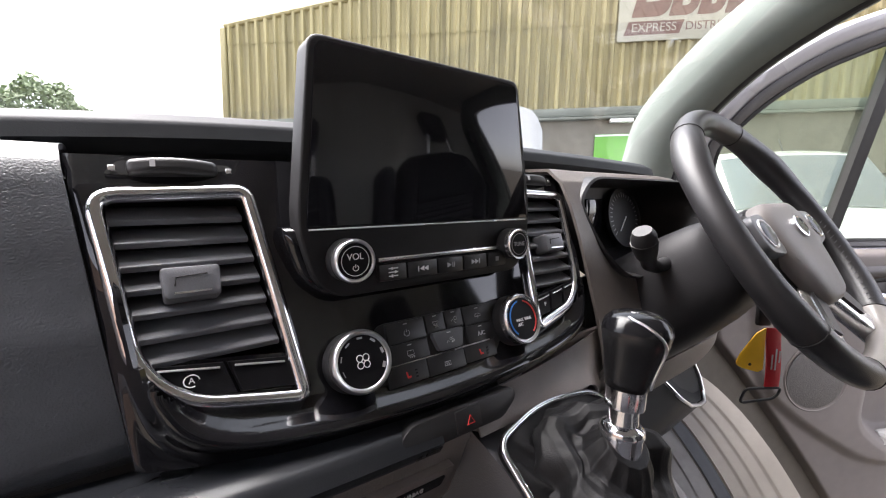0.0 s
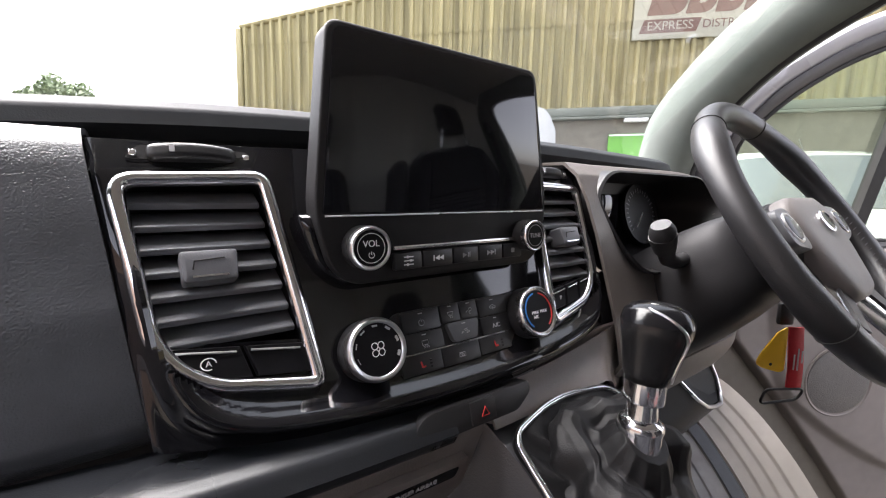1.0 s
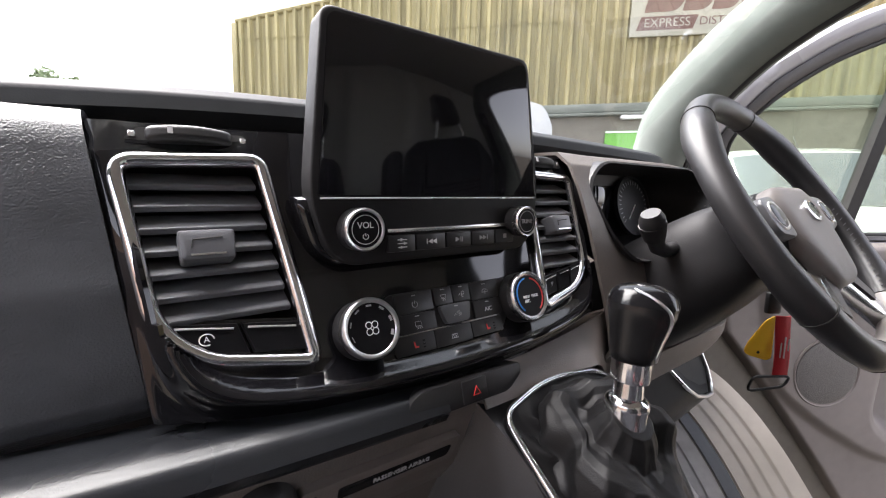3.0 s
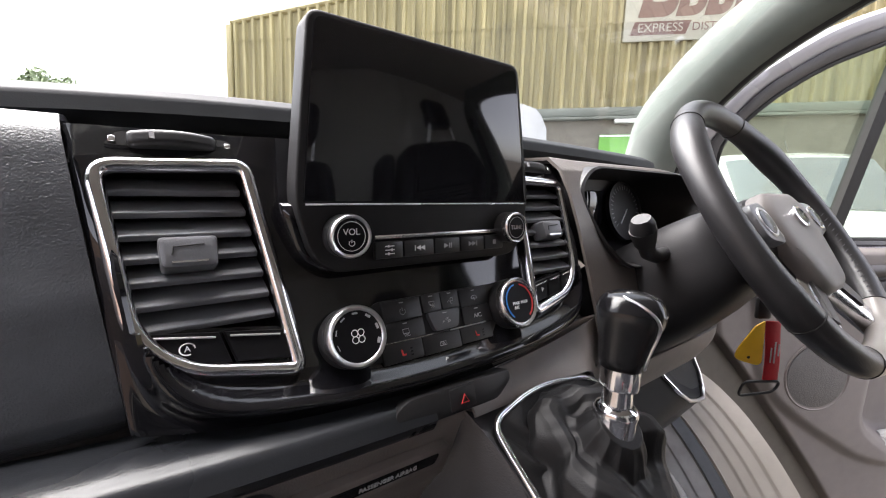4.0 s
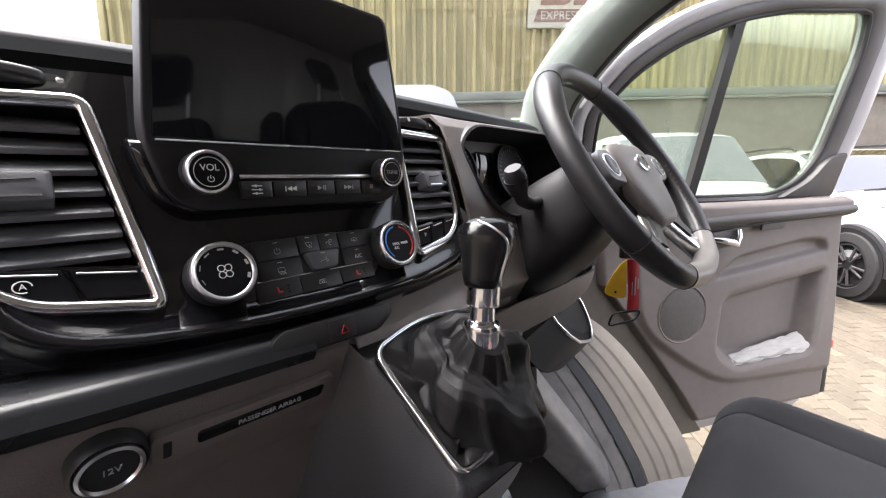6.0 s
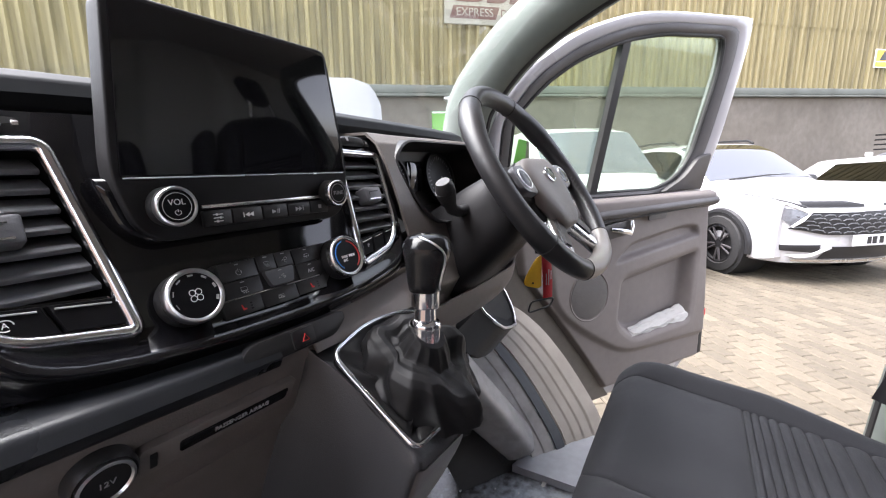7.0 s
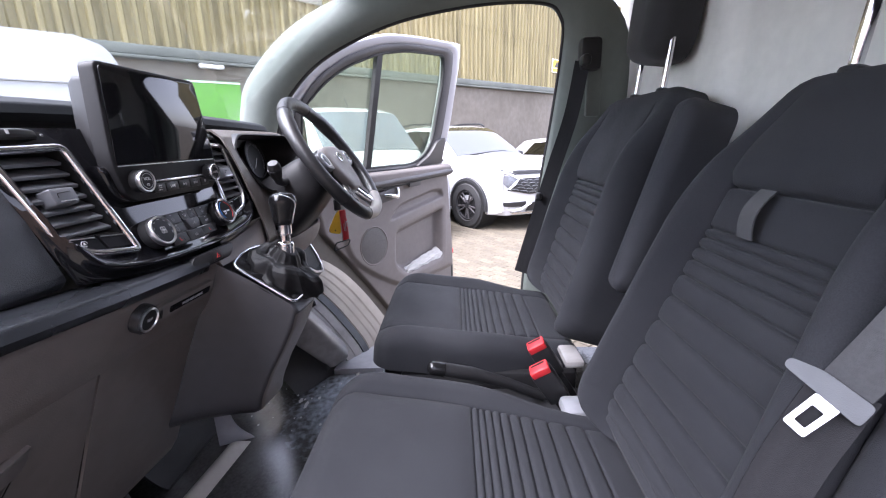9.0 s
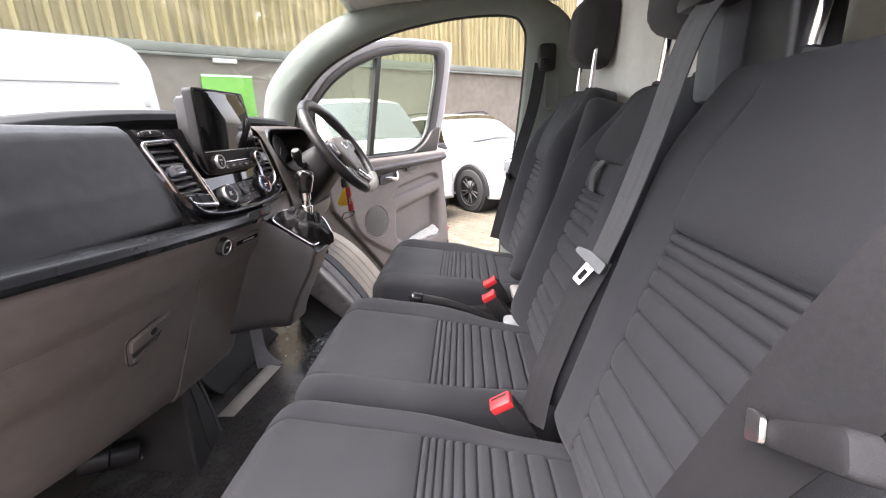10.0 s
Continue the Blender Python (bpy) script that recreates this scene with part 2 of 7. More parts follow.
def part(name, bm, mat, parent=None, label="", angle=40, cat="", group="", kind=""):
    """One mesh object, under a thing or part if parent is given."""
    me = bm if isinstance(bm, bpy.types.Mesh) else finish(bm, name, mat, angle)
    ob = new(name, me)
    if parent:
        ob.parent = parent
        ob.matrix_parent_inverse = Matrix.Translation(-BASE.get(parent.name, V(0, 0, 0)))
    return tagged(ob, label, cat, group, kind)


def thing(name, at, label, cat, group="", kind=""):
    """An Empty at a thing's base; its parts are given in world metres."""
    ob = new(name)
    ob.empty_display_size = 0.05
    ob.location = at
    BASE[ob.name] = Vector(at)
    return tagged(ob, label, cat, group, kind)


def merge(bm, other, m=None):
    if m is not None:
        bmesh.ops.transform(other, matrix=m, verts=other.verts)
    me = bpy.data.meshes.new("tmp")
    other.to_mesh(me)
    other.free()
    bm.from_mesh(me)
    bpy.data.meshes.remove(me)
    return bm


def box(c, s, bev=0.0, seg=2, m=None, bm=None):
    b = bmesh.new()
    bmesh.ops.create_cube(b, size=1)
    bmesh.ops.scale(b, vec=s, verts=b.verts)
    if bev:
        bmesh.ops.bevel(b, geom=list(b.edges), offset=min(bev, min(s) * 0.49), segments=seg, profile=0.5, affect="EDGES")
    bmesh.ops.translate(b, vec=c, verts=b.verts)
    if m is not None:
        bmesh.ops.transform(b, matrix=m, verts=b.verts)
    return merge(bm, b) if bm else b


def rings(rr, closed=True, cap=True, bm=None):
    """A skin over rings of equally many points."""
    bm = bm or bmesh.new()
    vs = [[bm.verts.new(p) for p in r] for r in rr]
    n = len(vs[0])
    for a, b in zip(vs, vs[1:]):
        for i in range(n if closed else n - 1):
            j = (i + 1) % n
            bm.faces.new((a[i], a[j], b[j], b[i]))
    if cap and closed:
        if cap != "end":
            bm.faces.new(vs[0][::-1])
        bm.faces.new(vs[-1])
    return bm


def tube(pts, r, n=10, closed=False, bm=None, flat=1.0, up=None):
    """A round bar along points; r is one radius or one for each point."""
    pts = [Vector(p) for p in pts]
    k = len(pts)
    rs = r if isinstance(r, (list, tuple)) else [r] * k
    up = Vector(up) if up else None
    rr = []
    side = None
    for i, p in enumerate(pts):
        a, b = pts[(i - 1) % k if closed else max(i - 1, 0)], pts[(i + 1) % k if closed else min(i + 1, k - 1)]
        d = (b - a).normalized()
        if up:
            side = d.cross(up).normalized()
        elif side is None:
            side = d.orthogonal().normalized()
        else:
            side = (side - d * side.dot(d)).normalized()
        w = side.cross(d)
        rr.append([p + side * (rs[i] * math.cos(q)) + w * (rs[i] * flat * math.sin(q)) for q in (2 * math.pi * j / n for j in range(n))])
    if closed:
        rr.append(rr[0])
    bm = rings(rr, True, not closed, bm)
    if closed:
        bmesh.ops.remove_doubles(bm, verts=bm.verts, dist=1e-6)
    return bm


def lathe(prof, o, axis, n=32, bm=None):
    """Turns (radius, height) pairs round an axis."""
    o, z = Vector(o), Vector(axis).normalized()
    x = z.orthogonal().normalized()
    y = z.cross(x)
    rr = [[o + z * h + x * (max(r, 1e-5) * math.cos(a)) + y * (max(r, 1e-5) * math.sin(a)) for a in (2 * math.pi * j / n for j in range(n))] for r, h in prof]
    return rings(rr, True, True, bm)


def rounded(poly, r, seg=5):
    """A polygon with rounded corners; r is one radius or one a corner."""
    out = []
    n = len(poly)
    for i, p in enumerate(poly):
        p = Vector((*p[:2], 0))
        a, b = Vector((*poly[i - 1][:2], 0)), Vector((*poly[(i + 1) % n][:2], 0))
        ri = r[i] if isinstance(r, (list, tuple)) else r
        da, db = (a - p), (b - p)
        ri = min(ri, da.length * 0.48, db.length * 0.48)
        s, e = p + da.normalized() * ri, p + db.normalized() * ri
        if ri < 1e-5:
            out.append((p.x, p.y))
            continue
        for k in range(seg + 1):
            t = k / seg
            q = s * (1 - t) ** 2 + p * 2 * t * (1 - t) + e * t * t
            out.append((q.x, q.y))
    return out


def prism(poly, m, depth, bev=0.0, bm=None, hollow=None):
    """A polygon of a frame's x and y, raised by depth along its z, with an eased front edge."""
    rr = [[m @ Vector((x, y, 0)) for x, y in poly]]
    if bev:
        cx, cy = sum(p[0] for p in poly) / len(poly), sum(p[1] for p in poly) / len(poly)
        w = max(max(p[0] for p in poly) - min(p[0] for p in poly), 1e-6)
        h = max(max(p[1] for p in poly) - min(p[1] for p in poly), 1e-6)

        def ins(b):
            return [(cx + (x - cx) * (1 - 2 * b / w), cy + (y - cy) * (1 - 2 * b / h)) for x, y in poly]

        sg = 1 if depth > 0 else -1
        rr.append([m @ Vector((x, y, depth - sg * bev)) for x, y in poly])
        rr.append([m @ Vector((x, y, depth - sg * bev * 0.3)) for x, y in ins(bev * 0.3)])
        rr.append([m @ Vector((x, y, depth)) for x, y in ins(bev)])
    else:
        rr.append([m @ Vector((x, y, depth)) for x, y in poly])
    return rings(rr, True, True, bm)


def plate(f, nu, nv, thick=0.0, bm=None, keep=None):
    """A sheet of f(u, v), u and v from 0 to 1, given a thickness along its normal."""
    bm = bm or bmesh.new()
    b = bmesh.new()
    vs = [[b.verts.new(f(i / nu, j / nv)) for j in range(nv + 1)] for i in range(nu + 1)]
    for i in range(nu):
        for j in range(nv):
            if keep is None or keep((i + 0.5) / nu, (j + 0.5) / nv):
                b.faces.new((vs[i][j], vs[i + 1][j], vs[i + 1][j + 1], vs[i][j + 1]))
    bmesh.ops.delete(b, geom=[v for v in b.verts if not v.link_faces], context="VERTS")
    if thick:
        b.normal_update()
        bmesh.ops.solidify(b, geom=list(b.faces), thickness=thick)
    return merge(bm, b)


def smooth(t):
    t = min(1.0, max(0.0, t))
    return t * t * (3 - 2 * t)


def pillow(m, w, h, thick, r=0.03, nu=28, nv=36, relief=None, taper=None, corner=0.06, bm=None):
    """A padded body: x across, y along, z out of the frame m; relief(x, y) raises its face, taper(v) narrows it."""
    def prof(n, size):
        q = [(0.0, thick)]
        for k in range(6):
            a = math.pi / 2 * k / 5
            q.append((r - r * math.cos(a), r - r * math.sin(a)))
        if isinstance(n, list):
            q += [(c, 0.0) for c in n if r + 0.001 < c < size - r - 0.001]
        else:
            for k in range(1, n):
                q.append((r + (size - 2 * r) * k / n, 0.0))
        q += [(size - a, b) for a, b in q[6::-1]]
        return q

    pu, pv = prof(nu, w), prof(nv, h)
    rr = []
    for y, dy in pv:
        row = []
        tp = taper(y / h) if taper else 1.0
        edge = min(y, h - y)
        cut = 0.0
        if edge < corner:
            cut = corner - math.sqrt(max(0.0, corner ** 2 - (corner - edge) ** 2))
        for x, dx in pu:
            xx = (x - w / 2) * tp * (1 - 2 * cut / w)
            drop = min(thick, math.hypot(dx, dy)) if dx < thick and dy < thick else thick
            z = thick - drop
            if relief and z > 0:
                z += relief(x - w / 2, y) * min(1.0, z / thick * 1.0)
            row.append(m @ Vector((xx, y, z)))
        rr.append(row)
    bm = bm or bmesh.new()
    b = rings(rr, False, False)
    bmesh.ops.remove_doubles(b, verts=b.verts, dist=1e-5)
    bmesh.ops.holes_fill(b, edges=[e for e in b.edges if e.is_boundary])
    return merge(bm, b)


def lettering(text, m, size, depth=0.0004, bm=None, align="CENTER"):
    cu = bpy.data.curves.new("lettering", "FONT")
    cu.body, cu.size, cu.align_x, cu.align_y, cu.extrude = text, size, align, "CENTER", depth
    ob = bpy.data.objects.new("lettering", cu)
    scene.collection.objects.link(ob)
    me = bpy.data.meshes.new_from_object(ob.evaluated_get(bpy.context.evaluated_depsgraph_get()))
    bpy.data.objects.remove(ob)
    b = bmesh.new()
    b.from_mesh(me)
    bpy.data.meshes.remove(me)
    bmesh.ops.transform(b, matrix=m, verts=b.verts)
    return merge(bm, b) if bm else b


# ---- outside: ground, building, vehicles ----
ground = part("ground", box((0, 0, -0.06), (4000, 4000, 0.1)), M["joint"], label="sand-coloured yard ground under block paving", kind="structure", cat="ground")

# along the building, out of it and up it: the yard falls away under the van, so the wall leans a little
WD, WN, WU = V(0.738, -0.675, 0.011), V(-0.675, -0.738, 0), V(0.022, -0.020, 1)
W0 = V(1.38, 9.25, 0.10)


def onwall(s, z, off=0.0):
    return W0 + WD * s + WN * off + WU * z


WALLM = basis(W0, WD, WU, WN)
LEN = 34.0
bld = thing("building_wall", W0, "industrial unit clad in mossy yellow corrugated sheet above a rendered plinth", "building", kind="structure")
part("plinth", box((LEN / 2, 1.11, -0.2), (LEN, 3.22, 0.4), m=WALLM), M["render"], bld, "rendered lower wall with damp stains")
part("flashing", box((LEN / 2, 2.78, 0.02), (LEN, 0.16, 0.16), 0.02, m=WALLM), M["flash"], bld, "grey-green metal flashing strip")
part("drip_edge", box((LEN / 2, 2.665, 0.02), (LEN, 0.05, 0.24), 0.01, m=WALLM), M["flash"], bld)


def ridge_line(s):
    return 4.66 + 0.140 * min(s, 14)


def cladding(z0, top, off0, phase):
    bm = bmesh.new()
    step, prof = 0.19, ((0.0, 0.0), (0.05, 0.0), (0.075, 0.06), (0.125, 0.06), (0.155, 0.006))
    prev = None
    for i in range(int(LEN / step)):
        lift = 0.006 * noise.noise((i // 5 * 1.7, phase, 0))
        for ds, off in prof:
            s = i * step + ds
            cur = [bm.verts.new(WALLM @ Vector((s, z, off + off0 + lift))) for z in (z0 + lift, min(top, ridge_line(s)))]
            if prev:
                bm.faces.new((prev[0], cur[0], cur[1], prev[1]))
            prev = cur
    return bm


part("lower_cladding", cladding(2.84, 4.38, 0.0, 0), M["sheet"], bld, "corrugated sheet with streaks of moss", angle=20)
part("upper_cladding", cladding(4.33, 99, 0.014, 3), M["sheet"], bld, "corrugated sheet lapped over the lower row", angle=20)
part("back_wall", box((LEN / 2, 2.1, -0.55), (LEN, 4.8, 0.3), m=WALLM), M["render"], bld)
part("verge_trim", tube([onwall(s, ridge_line(s) + 0.03, 0.03) for s in (0, 4, 8, 14, LEN)], 0.05, 8), M["sheet"], bld)
part("corner_trim", box((-0.02, 3.72, 0.02), (0.12, 1.86, 0.14), 0.02, m=WALLM), M["sheet"], bld)

sign = thing("company_sign", onwall(7.7, 4.0, 0.08), "faded cream sign board with red lettering on the cladding", "sign")
SM = basis(onwall(7.57, 3.99, 0.07), WD, WU, WN)
part("board", box((1.27, 0.72, 0), (2.54, 1.44, 0.03), 0.006, m=SM), M["signboard"], sign)
# the maker's word as slanted block shapes, tall and low, with open middles
for x, w, h, hole in ((0.22, 0.62, 1.02, 0.45), (0.86, 0.46, 0.66, 0.30), (1.34, 0.42, 0.66, 0.22), (1.80, 0.48, 1.02, 0.30)):
    q0 = rounded([(x, 0.40), (x + w, 0.40), (x + w + 0.22 * h, 0.40 + h), (x + 0.22 * h, 0.40 + h)], [0.02, 0.22, 0.26, 0.02], 6)
    cx_, cy_ = x + w / 2 + 0.11 * h, 0.40 + h / 2
    q1 = [(cx_ + (a - cx_) * hole, cy_ + (b - cy_) * 0.5) for a, b in q0]
    part("brand_shape", rings([[SM @ V(a, b, z) for a, b in q] for q, z in ((q0, 0.016), (q0, 0.022), (q1, 0.022), (q1, 0.016))], True, False), M["signred"], sign)
part("word_band", prism([(0.10, 0.10), (1.06, 0.10), (1.14, 0.33), (0.18, 0.33)], SM @ Matrix.Translation((0, 0, 0.015)), 0.004), M["signred"], sign, "faded red band behind the first word")
part("lettering", lettering("EXPRESS", SM @ Matrix.Translation((0.62, 0.215, 0.022)), 0.21), M["signboard"], sign, "cream lettering")
part("lettering", lettering("DISTRIBUTION", SM @ Matrix.Translation((1.82, 0.215, 0.018)), 0.20), M["signred"], sign, "faded red lettering")

ysign = thing("safety_sign", onwall(19.8, 3.4, 0.08), "small yellow and blue safety notice on the cladding", "sign")
YM = basis(onwall(19.79, 3.41, 0.07), WD, WU, WN)
part("notice_board", box((0.675, 0.24, 0), (1.35, 0.48, 0.02), 0.004, m=YM), M["white"], ysign)
part("warning_panel", box((0.34, 0.31, 0.012), (0.60, 0.28, 0.008), m=YM), M["yellow"], ysign)
part("warning_strip", box((0.34, 0.085, 0.012), (0.60, 0.12, 0.008), m=YM), M["yellow"], ysign)
part("mandatory_strip", box((1.01, 0.085, 0.012), (0.58, 0.12, 0.008), m=YM), M["blueprint"], ysign)
part("warning_triangle", prism([(0.16, 0.19), (0.52, 0.19), (0.34, 0.44)], YM @ Matrix.Translation((0, 0, 0.016)), 0.004), M["blackplastic"], ysign)
part("mandatory_disc", lathe([(0.14, 0), (0.14, 0.004)], YM @ V(1.01, 0.31, 0.010), WN, 24), M["blueprint"], ysign)
part("mandatory_mark", box((1.01, 0.33, 0.017), (0.05, 0.13, 0.006), m=YM), M["white"], ysign)
part("mandatory_dot", box((1.01, 0.225, 0.017), (0.05, 0.04, 0.006), m=YM), M["white"], ysign)

gs = thing("green_sign", onwall(7.31, 1.53, 0.05), "bright green notice panel on the rendered wall", "sign")
part("panel", box((7.77, 1.95, 0.03), (0.92, 0.84, 0.03), 0.005, m=WALLM), M["green"], gs)
part("top_strip", box((7.77, 2.345, 0.05), (0.92, 0.03, 0.01), m=WALLM), M["white"], gs)

lampwall = thing("wall_lamp", onwall(7.6, 2.66, 0.1), "small white bulkhead lamp under the flashing", "lamp")
part("lamp_body", box((7.75, 2.6, 0.1), (0.42, 0.07, 0.1), 0.02, m=WALLM), M["white"], lampwall)


# the unit across the yard on the passenger side
opp = thing("opposite_unit", (-9.2, -2, 0), "brown rendered unit with dark loading doors across the yard", "building", kind="structure")
part("wall", box((-9.3, -2.5, 2.2), (0.4, 26, 4.4)), M["brownwall"], opp)
for k, y in enumerate((-8.0, 3.4)):
    part("loading_door", box((-9.085, y, 1.6), (0.05, 2.6, 3.2), 0.01), M["trimdark"], opp, "dark roller door")
    part("door_lintel", box((-9.07, y, 3.3), (0.08, 2.9, 0.18), 0.01), M["flash"], opp)


# ---- the cab shell ----
FLOOR_M = rubber_floor()
part("floor", plate(lambda u, v: V(-0.9 + 1.72 * u, -1.05 + 1.5 * v, FLOOR + 0.004 * noise.noise((u * 9, v * 9, 0))), 40, 36, 0.03), FLOOR_M, label="wet scuffed black rubber cab floor, scuffs and reflected daylight painted pale by the driver's step", kind="structure", cat="floor")
part("bulkhead", plate(lambda u, v: V(-0.95 + 1.9 * u, -1.06 + 0.02 * smooth((math.sin(u * 19) + 0.2) * 2) * smooth(6 * v - 2.4) * smooth(9 - 9 * v), 0.5 + 1.48 * v), 90, 40, 0.02), M["bulkhead"], label="pale grey pressed steel bulkhead", kind="structure", cat="wall")
part("ceiling", plate(lambda u, v: V(-0.9 + 1.8 * u, -1.06 + 0.96 * v, 1.93 - 0.05 * (2 * u - 1) ** 2 - 0.03 * v), 20, 12, 0.03), M["lining"], label="grey headlining of the cab", kind="structure", cat="ceiling")

# the door aperture: y, z, and the width of the trim round it
APERTURE = [
    (0.22, 0.60, 0.10), (0.27, 0.80, 0.10), (0.27, 1.10, 0.10), (0.235, 1.36, 0.12), (0.20, 1.47, 0.13), (0.165, 1.53, 0.13),
    (0.05, 1.63, 0.125), (-0.09, 1.70, 0.12), (-0.26, 1.755, 0.11), (-0.45, 1.785, 0.10), (-0.62, 1.795, 0.10), (-0.745, 1.785, 0.10),
    (-0.79, 1.75, 0.12), (-0.805, 1.68, 0.2), (-0.79, 1.45, 0.24), (-0.76, 1.22, 0.26), (-0.71, 0.92, 0.3), (-0.69, 0.70, 0.3),
    (-0.67, 0.61, 0.12), (-0.62, 0.575, 0.08), (-0.2, 0.57, 0.08), (0.12, 0.57, 0.08),
]


def densify(p, k):
    out = []
    n = len(p)
    for i in range(n):
        p0, p1, p2, p3 = (p[(i + j) % n] for j in (-1, 0, 1, 2))
        for s in range(k):
            t = s / k
            out.append(tuple(0.5 * (2 * b + (c - a) * t + (2 * a - 5 * b + 4 * c - d) * t * t + (3 * b - a - 3 * c + d) * t ** 3) for a, b, c, d in zip(p0, p1, p2, p3)))
    return out


def tumble(z):
    """How far the side leans in above the waist."""
    return 0.10 * smooth((z - 1.25) / 0.7)


def side_ring(sx):
    ap = densify(APERTURE, 4)
    n = len(ap)
    rr = []
    for i, (y, z, w) in enumerate(ap):
        a, b = ap[i - 1], ap[(i + 1) % n]
        t = Vector((b[0] - a[0], b[1] - a[1])).normalized()
        o = Vector((t.y, -t.x))
        if o.dot(Vector((y + 0.28, z - 1.15))) < 0:
            o = -o
        x = 0.915 - tumble(z)
        sec = ((-0.0, x + 0.02), (-0.004, x - 0.03), (0.008, x - 0.05), (w * 0.3, x - 0.075), (w * 0.75, x - 0.075), (w, x - 0.05), (w, x + 0.02), (0.02, x + 0.03))
        rr.append([V(sx * xx, y + o.x * d, z + o.y * d) for d, xx in sec])
    rr.append(rr[0])
    bm = rings(rr, True, False)
    bmesh.ops.remove_doubles(bm, verts=bm.verts, dist=1e-5)
    return bm


side_r = part("cab_side_driver", side_ring(1), M["pillar"], label="pale green-grey trimmed pillars round the driver's doorway", kind="structure", cat="wall", angle=60)
side_l = part("cab_side_passenger", side_ring(-1), M["pillar"], label="pale green-grey trimmed pillars round the passenger doorway", kind="structure", cat="wall", angle=60)


def seal(sx):
    ap = densify(APERTURE, 4)
    return tube([V(sx * (0.915 - tumble(z) - 0.02), y, z) for y, z, w in ap], 0.011, 8, True)


part("door_seal", seal(1), M["rubber"], side_r, "black rubber door seal")
part("door_seal", seal(-1), M["rubber"], side_l, "black rubber door seal")
# windscreen: rises from the dash to the roof
SCREEN_A, SCREEN_B = (0.66, 1.30), (-0.10, 1.875)
part("windscreen", plate(lambda u, v: V((-1 + 2 * u) * (0.88 - 0.10 * v), SCREEN_A[0] + (SCREEN_B[0] - SCREEN_A[0]) * v - 0.10 * (2 * u - 1) ** 2, SCREEN_A[1] + (SCREEN_B[1] - SCREEN_A[1]) * v), 16, 8, 0.005), M["glass"], label="clear laminated windscreen with a little dust", kind="structure", cat="window").visible_shadow = False
part("roof_header", box((0, -0.10, 1.905), (1.6, 0.14, 0.05), 0.02), M["lining"], label="grey trim above the windscreen", kind="structure", cat="trim")
part("scuttle", box((0, 0.80, 1.05), (1.8, 0.30, 0.5), 0.05), M["blackplastic"], label="black scuttle panel below the windscreen", kind="structure", cat="trim")
part("firewall", box((0, 0.50, 0.95), (1.72, 0.06, 0.9), 0.01), M["carpet"], label="dark firewall behind the dashboard", kind="structure", cat="wall")
part("roof_skin", box((0, -0.55, 1.99), (1.7, 1.1, 0.03), 0.01), M["vanpaint"], label="white steel roof of the van", kind="structure", cat="roof")
part("side_step", box((0.86, -0.25, 0.50), (0.12, 1.0, 0.14), 0.03), M["trim"], label="pale sill and step of the driver's doorway", kind="structure", cat="trim")
part("side_step", box((-0.86, -0.25, 0.50), (0.12, 1.0, 0.14), 0.03), M["trim"], label="pale sill and step of the passenger doorway", kind="structure", cat="trim")


# ---- seats ----
def seams(start, gaps):
    out = [start]
    for g in gaps:
        out.append(out[-1] + g)
    return out


def mesh_lines(size, cuts, step):
    """Grid lines along a padded face, close together at the stitched seams."""
    q = [c + d for c in cuts for d in (-0.007, -0.004, -0.002, -0.0008, 0.0008, 0.002, 0.004, 0.007)]
    n = int(size / step)
    q += [size * k / n for k in range(1, n) if all(abs(size * k / n - c) > 0.009 for c in cuts)]
    q.sort()
    out = []
    for c in q:
        if not out or c - out[-1] > 0.0006:
            out.append(c)
    return out


def groove(d, depth):
    return -depth * math.exp(-(d / 0.0022) ** 2) - depth * 0.45 * math.exp(-abs(d) / 0.007)


def puff(y, cuts, rise):
    for a, b in zip(cuts, cuts[1:]):
        if a <= y <= b:
            t = 2 * (y - a) / (b - a) - 1
            return rise * min(1.0, (b - a) / 0.03) * (1 - t * t)
    return 0.0


CUSHION_GAPS = [0.012, 0.0125, 0.0135, 0.015, 0.017, 0.02, 0.0235, 0.0275, 0.0315, 0.0345]
BACK_GAPS = [0.97 * g for g in (0.024, 0.028, 0.034, 0.040, 0.045, 0.048, 0.046, 0.038, 0.027, 0.021, 0.017, 0.015)]


def bolster(x, half, inner, rise):
    t = (abs(x) - inner) / (half - inner)
    return rise * smooth(t * 2.2) if t > 0 else 0.0


def seat_cushion(root, cx, w, y0, y1, top, inner, slope, rise=0.045, cut=0.12, deep=0.15):
    m = basis(V(cx, y0, top - deep), V(1, 0, 0), V(0, -1, -slope).normalized(), V(0, -slope, 1).normalized())
    h = y0 - y1
    start = 0.432 + y0
    lines = seams(start, CUSHION_GAPS)

    def relief(x, y):
        z = bolster(x, w / 2, inner, rise * smooth((y + 0.01) / 0.10) * (1 - 0.75 * smooth((y - 0.26) / 0.2)))
        z += groove(abs(x) - inner, 0.005)
        if abs(x) < inner:
            for c in lines:
                z += groove(y - c, 0.0035)
            z += puff(y, lines, 0.003)
            z += 0.004 * smooth((start - y) / 0.03) * (1 - smooth((abs(x) - inner + 0.03) / 0.03))
        z -= 0.012 * smooth((0.05 - y) / 0.05)
        return z + 0.0015 * noise.noise((x * 12, y * 12, cx))

    half = w / 2
    return part("cushion", pillow(m, w, h, deep, 0.04, mesh_lines(w, [half - inner, half + inner], 0.012), mesh_lines(h, lines, 0.015), relief, lambda v: 1 - cut * smooth((v - 0.4) / 0.55), 0.05), M["fabric"], root, angle=60)


